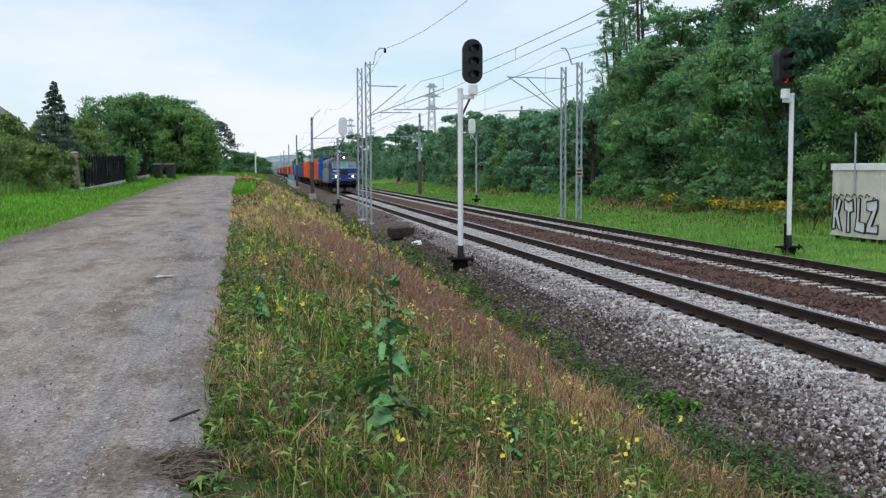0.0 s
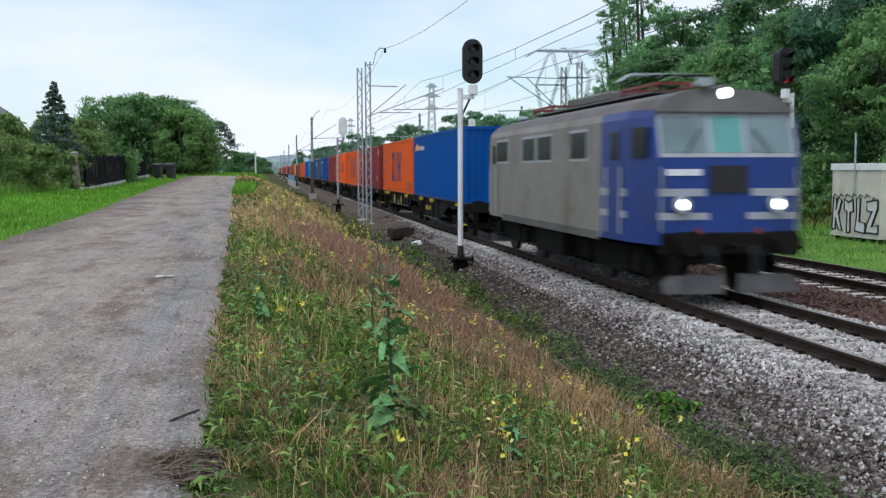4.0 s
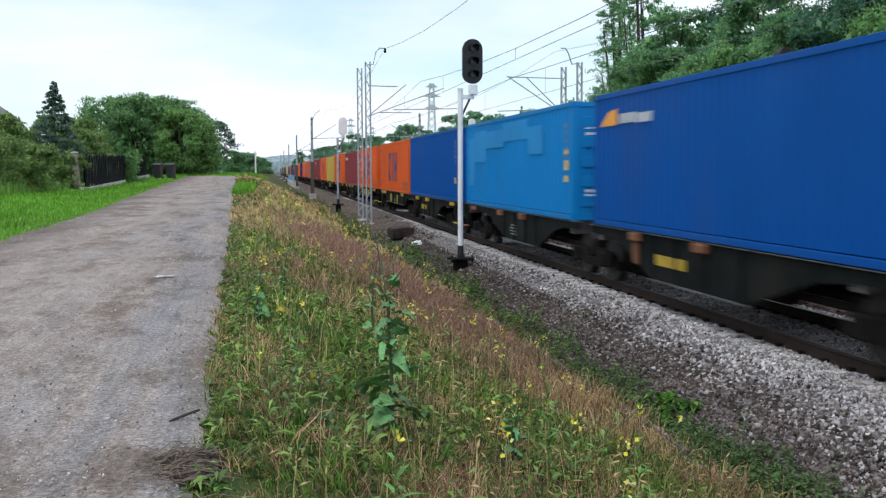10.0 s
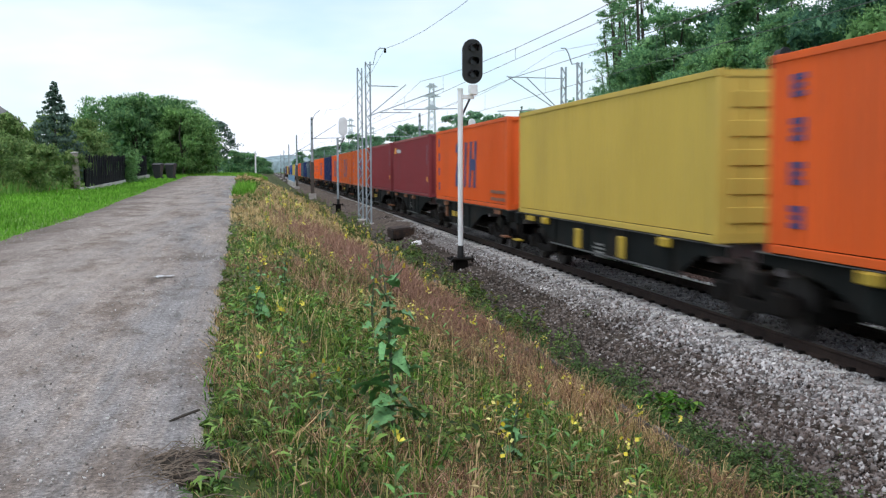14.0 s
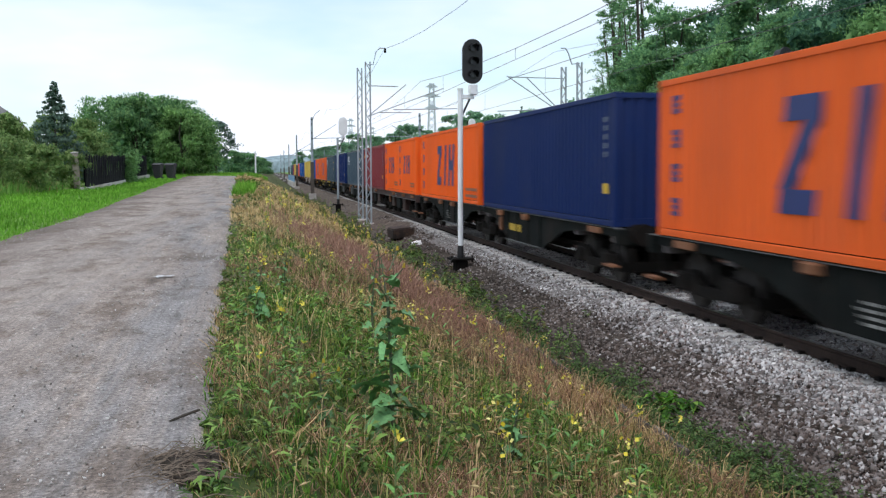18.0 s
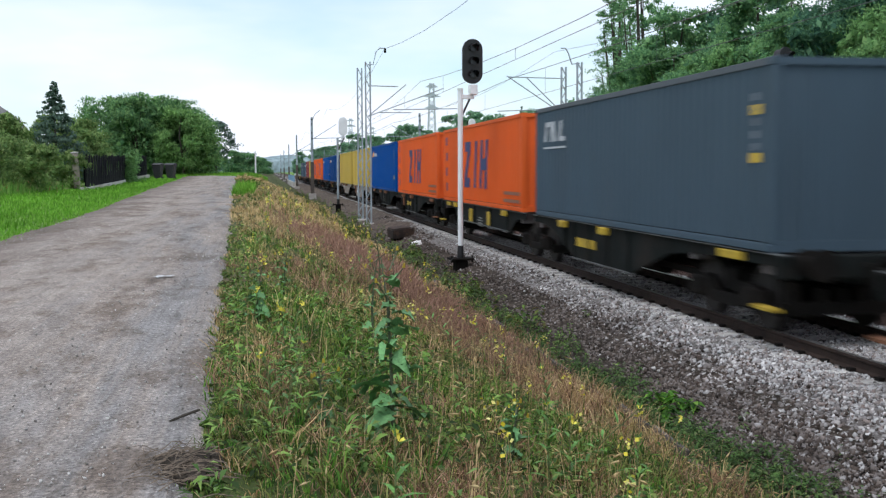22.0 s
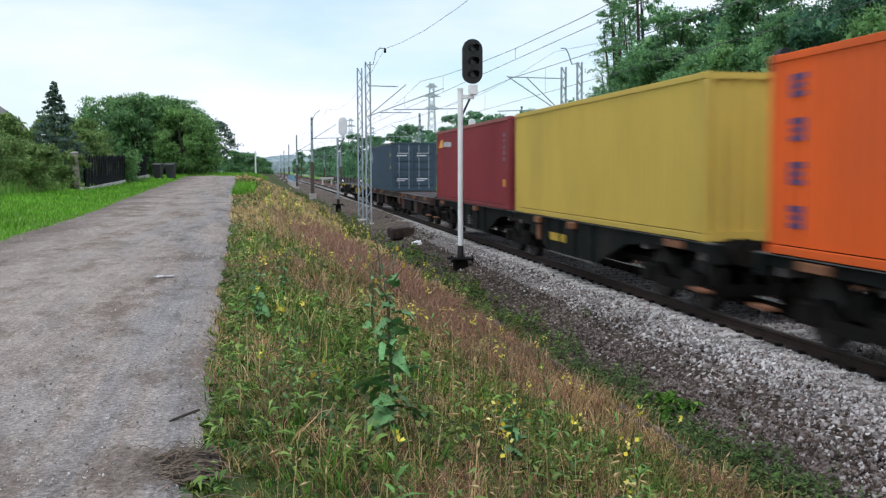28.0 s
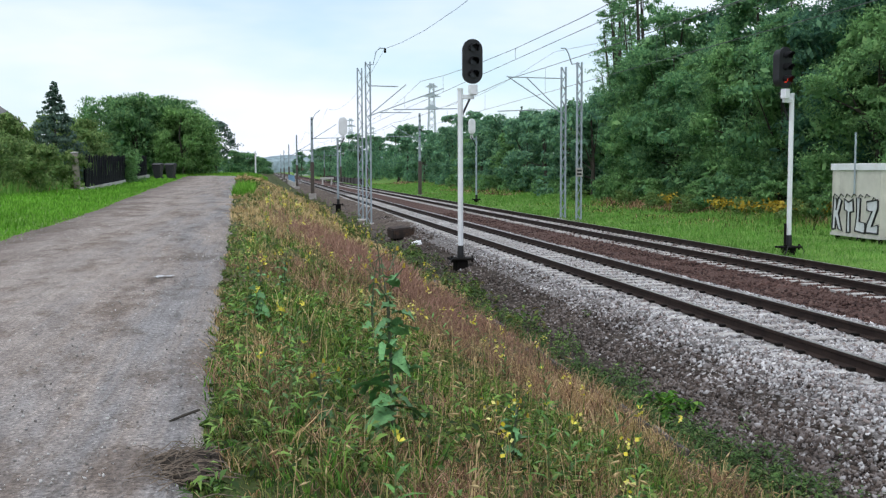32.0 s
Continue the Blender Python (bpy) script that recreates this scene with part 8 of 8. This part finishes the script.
def build_meadows():
    # mown strip left of the lane
    x, y = spread(-9.2, -4.4, [(14, 26, 190), (26, 40, 120), (40, 62, 62), (62, 92, 30)])
    edge = road_left(y) + 0.05 + 0.22 * waves(x * 0, y * 2, 61)
    k = x < edge + 0.15 + 0.15 * RNG.normal(size=len(x))
    x, y, edge = x[k], y[k], edge[k]
    blades("lawn_grass", x, y, (0.07 + 0.13 * RNG.random(len(x))) * np.where(x > edge - 0.4, 0.6, 1.0), 0.016 * np.clip(y / 14, 1, 6), GRASS["lawn"], "bright green grass strip beside the lane", "grass", 0.5)
    x, y = spread(-14.5, -9.0, [(26, 40, 90), (40, 56, 65)])
    tall = 0.2 + 0.4 * RNG.random(len(x)) + 0.3 * smooth01((-9.8 - x) / 2)
    dry = RNG.random(len(x)) < 0.05 + 0.25 * smooth01((-10.8 - x) / 2)
    blades("rough_grass", x[~dry], y[~dry], tall[~dry], 0.03 + 0.02 * RNG.random((~dry).sum()), GRASS["meadow"], "rough tall grass on a roadside mound", "grass", 0.5)
    blades("rough_dry_grass", x[dry], y[dry], tall[dry] * 1.25, 0.025 + 0.02 * RNG.random(dry.sum()), GRASS["dry"], "tall dry grass on a roadside mound", "grass", 0.5)
    # end of the lane
    x, y = spread(-9, 0, [(92, 125, 40)])
    blades("lane_end_grass", x, y, 0.15 + 0.2 * RNG.random(len(x)), 0.05 + 0.03 * RNG.random(len(x)), GRASS["lawn"], "green grass where the lane ends", "grass", 0.4)
    # wide grass strip beyond the far track
    x, y = spread(14.95, 28.8, [(22, 40, 60), (40, 65, 34), (65, 110, 16), (110, 200, 6)])
    t = waves(x * 0.35, y * 0.25, 71) * 0.9 + 0.09 * (x - 21.5) + RNG.normal(size=len(x)) * 0.22
    h = (0.10 + 0.22 * RNG.random(len(x)) + 0.45 * smooth01((x - 22.5) / 3)) * (0.8 + 0.35 * waves(x, y, 72))
    w = 0.017 * np.clip(y / 16, 1, 8)
    for nm, sel, mt, lab in (("meadow_grass", t < 0.45, GRASS["meadow"], "light green grass between far track and wood"), ("meadow_olive_grass", (t >= 0.45) & (t < 0.75), GRASS["olive"], "olive grass before the wood"), ("meadow_dry_grass", t >= 0.75, GRASS["brown"], "tall withered grass before the wood")):
        blades(nm, x[sel], y[sel], np.clip(h[sel], 0.06, 1), w[sel], mt, lab, "grass", 0.7)
    # goldenrod before the trees
    cx, cy = [], []
    for x0, y0, n in ((25.2, 37, 4), (25.4, 49, 7), (25.6, 56, 4), (26.2, 66, 3), (25.2, 33, 5), (25.8, 43, 2)):
        cx += list(x0 + 0.7 * RNG.normal(size=n))
        cy += list(y0 + 1.3 * RNG.normal(size=n))
    cx, cy = np.array(cx), np.array(cy)
    per = 70
    n = len(cx) * per
    c = np.repeat(np.arange(len(cx)), per)
    p = np.stack([cx[c] + 0.28 * RNG.normal(size=n), cy[c] + 0.28 * RNG.normal(size=n), land(cx[c], cy[c]) + 0.75 + 0.16 * RNG.normal(size=n)], -1)
    a = RNG.normal(size=(n, 3)) * 0.032
    b = np.cross(a, RNG.normal(size=(n, 3)))
    v = np.stack([p - a, p + b, p + a, p - b], 1)
    tagged(fast("goldenrod", v.reshape(-1, 3), np.arange(n * 4).reshape(n, 4), GRASS["gold"]), "golden yellow flowering weeds before the wood", "flowers", kind="stuff")
    leafy("goldenrod_leaves", cx, cy, np.full(len(cx), 0.85), 50, 0.16, GRASS["olive"], "leafy stems of golden flowering weeds")


def build_litter():
    # dead stalks and dark rotten mulch at the lane's edge
    rr = random.Random(9)
    bm = nb()
    for i in range(120):
        x, y = -0.52 + rr.gauss(0, 0.09), 5.32 + rr.gauss(0, 0.2)
        a = rr.gauss(0.7, 0.8)
        L = rr.uniform(0.06, 0.30)
        z = float(road_level(y)) + 0.02 + rr.random() * 0.05
        tube(bm, [(x, y, z), (x + L * 0.5 * math.cos(a), y + L * 0.5 * math.sin(a), z + 0.02), (x + L * math.cos(a), y + L * math.sin(a), z + rr.uniform(-0.02, 0.03))], rr.uniform(0.0015, 0.0035), 3)
    tagged(part("dead_stalks", bm, mat("dead_stalk", (0.15, 0.115, 0.085), 0.9, 0, 0.4, 20, 0.1)), "heap of dead grey stalks at the lane's edge", "litter", kind="stuff")
    bm = nb()
    r0 = bmesh.ops.create_icosphere(bm, subdivisions=3, radius=1.0)
    for v in r0["verts"]:
        k = 1 + 0.5 * noise.noise(v.co * 2.3) + 0.25 * noise.noise(v.co * 6)
        v.co = Vector((v.co.x * 0.17 * k, v.co.y * 0.30 * k, max(-0.02, v.co.z * 0.06 * k)))
    o = part("mulch", bm, M["soil"])
    o.matrix_basis = pose(-0.44, 5.42, float(road_level(5.42)) - 0.005)
    tagged(o, "small dark heap of rotten mulch at the lane's edge", "litter")
    st = part("stick", tube(nb(), [(-0.60, 6.30, 0.765), (-0.52, 6.36, 0.785), (-0.43, 6.43, 0.80)], [0.006, 0.009, 0.008], 6), M["bark"])
    tagged(st, "broken dark stick on the lane", "stick")
    pp = nb()
    g = [[pp.verts.new((0.09 * (i - 1.5), 0.07 * (j - 1), 0.015 * rr.random() + 0.01 * ((i + j) % 2))) for j in range(3)] for i in range(4)]
    for i in range(3):
        for j in range(2):
            pp.faces.new((g[i][j], g[i + 1][j], g[i + 1][j + 1], g[i][j + 1]))
    bmesh.ops.solidify(pp, geom=pp.faces[:], thickness=0.002)
    o = part("paper_scrap", pp, M["white_paint"])
    o.matrix_basis = pose(-1.34, 13.95, float(road_level(13.95)) + 0.045, 0, 0, 30)
    tagged(o, "crumpled white scrap of paper on the lane", "litter")


build_bank()
build_weeds()
flower_patch()
build_tall_weeds()
build_wildflowers()
build_meadows()
build_litter()


# ---- distance ----
def pylon(x, y, h, label):
    p = empty("power_pylon", pose(x, y, 0))
    m = M["far_steel"]
    for sx in (-1, 1):
        for sy in (-1, 1):
            part("leg", tube(nb(), [(sx * h * 0.07, sy * h * 0.07, 0), (sx * h * 0.035, sy * h * 0.035, h * 0.55), (sx * h * 0.02, sy * h * 0.02, h)], 0.12, 4), m, p)
    br = nb()
    n = 12
    for i in range(n):
        z0, z1 = h * i / n, h * (i + 1) / n
        w0 = h * (0.07 - 0.05 * i / n)
        w1 = h * (0.07 - 0.05 * (i + 1) / n)
        for q in (-1, 1):
            tube(br, [(-w0, q * w0, z0), (w1, q * w1, z1)], 0.06, 3)
            tube(br, [(w0, q * w0, z0), (-w1, q * w1, z1)], 0.06, 3)
    part("bracing", br, m, p)
    for z, w in ((0.74, 0.08), (0.86, 0.10), (0.96, 0.07)):
        part("cross_arm", prism(nb(), [(-w * h, z * h), (0, z * h - 0.3), (w * h, z * h), (0, z * h + 0.9)], "y", -0.15, 0.15), m, p)
    tagged(p, label, "pylon", "pylons")


def build_distance():
    pylon(41, 260, 24, "tall grey lattice power pylon beyond the wood")
    pylon(38, 480, 26, "distant lattice power pylon")
    pylon(62, 620, 28, "far lattice power pylon")
    # wooded ridge on the horizon; its blue-grey colour paints in the haze of distance
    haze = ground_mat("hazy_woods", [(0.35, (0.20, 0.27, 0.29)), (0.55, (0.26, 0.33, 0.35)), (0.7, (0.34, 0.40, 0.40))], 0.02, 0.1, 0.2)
    xs = np.linspace(-700, 1100, 240)
    v, f = [], []
    for i, x in enumerate(xs):
        top = 17 + 9 * math.sin(x * 0.006 + 0.6) + 3.5 * noise.noise((x * 0.02, 0, 0)) + 1.5 * noise.noise((x * 0.12, 3, 0))
        v += [(x, 1500, -3), (x, 1500 + 6 * noise.noise((x * 0.05, 1, 1)), top * 0.6), (x, 1540, top), (x, 1640, -3)]
    for i in range(len(xs) - 1):
        for k in range(3):
            f.append((4 * i + k, 4 * i + 4 + k, 4 * i + 5 + k, 4 * i + 1 + k))
    tagged(fast("backdrop", v, f, haze, True), "wooded ridge on the horizon with haze in its colour", "hill", kind="structure")
    # rail bridge railing and parapet
    blue = mat("light_blue_railing_paint", (0.20, 0.36, 0.50), 0.5, 0, 0.1, 2, 0.05)
    r = empty("bridge_railing", pose(4.5, 178, 0.25))
    for i in range(26):
        part("post", boxm(-0.05, 0.05, i * 2.0 - 0.05, i * 2.0 + 0.05, 0, 1.1), blue, r)
    for z in (0.35, 0.7, 1.1):
        part("rail_bar", boxm(-0.04, 0.04, 0, 50, z - 0.05, z + 0.05), blue, r)
    part("kerb", boxm(-0.15, 0.25, 0, 50, -0.9, 0.1), M["concrete"], r)
    part("panel", boxm(-0.02, 0.02, 0, 50, 0.1, 0.95), blue, r, "light blue railing panel")
    tagged(r, "light blue railing of a railway bridge", "railing")
    p = empty("bridge_parapet", pose(15.6, 174, -0.2))
    part("wall", boxm(0, 0.4, 0, 110, 0, 1.05, 0.03), mat("dark_rusty_girder", (0.05, 0.04, 0.04), 0.8, 0, 0.3, 1, 0.2), p)
    for i in range(14):
        part("rib", boxm(-0.1, 0.0, i * 8, i * 8 + 0.2, 0, 1.05), M["dark_steel"], p)
    tagged(p, "dark girder parapet of a railway bridge", "parapet")
    s = empty("buffer_stop", pose(9.9, 176, -0.25))
    part("beam", boxm(-1.15, 1.15, -0.2, 0.2, 1.0, 1.35, 0.03), M["concrete"], s)
    for x in (-0.75, 0.75):
        part("strut", prism(nb(), [(-0.15, 0), (0.15, 0), (0.15, 1.0), (-0.15, 1.0)], "x", x - 0.12, x + 0.12), M["concrete"], s)
        part("stay", tube(nb(), [(x, 0.1, 1.0), (x, 1.4, 0.0)], 0.1, 5), M["concrete"], s)
    tagged(s, "grey concrete frame between the tracks", "buffer stop")
    # pale buildings far down the line
    for i, (x, y, w, h) in enumerate(((18.5, 560, 8, 4), (30, 760, 9, 5))):
        b = empty("distant_house", pose(x, y, 0))
        part("wall", boxm(-w / 2, w / 2, -4, 4, -1, h * 0.6), M["white_paint"], b)
        part("roof", prism(nb(), [(-w / 2 - 0.4, h * 0.58), (w / 2 + 0.4, h * 0.58), (0, h)], "y", -4.4, 4.4), mat("far_roof", (0.25, 0.15, 0.12), 0.8), b)
        tagged(b, "small pale distant house by the line", "house", "distant houses")
    pole = part("pole", cyl(nb(), (0, 0, -0.3), (0, 0, 3.2), 0.12, 0.09, 8), M["white_paint"])
    pole.matrix_basis = pose(-1.6, 150, float(road_level(95)))
    tagged(pole, "pale upright pole beyond the lane's end", "pole")


build_distance()


# ---- movement ----
def motions():
    for ob, y, z in MOVERS:
        walk(ob, [(t, pose(TRACK_1, y - run, z)) for t, run in RUN])


motions()
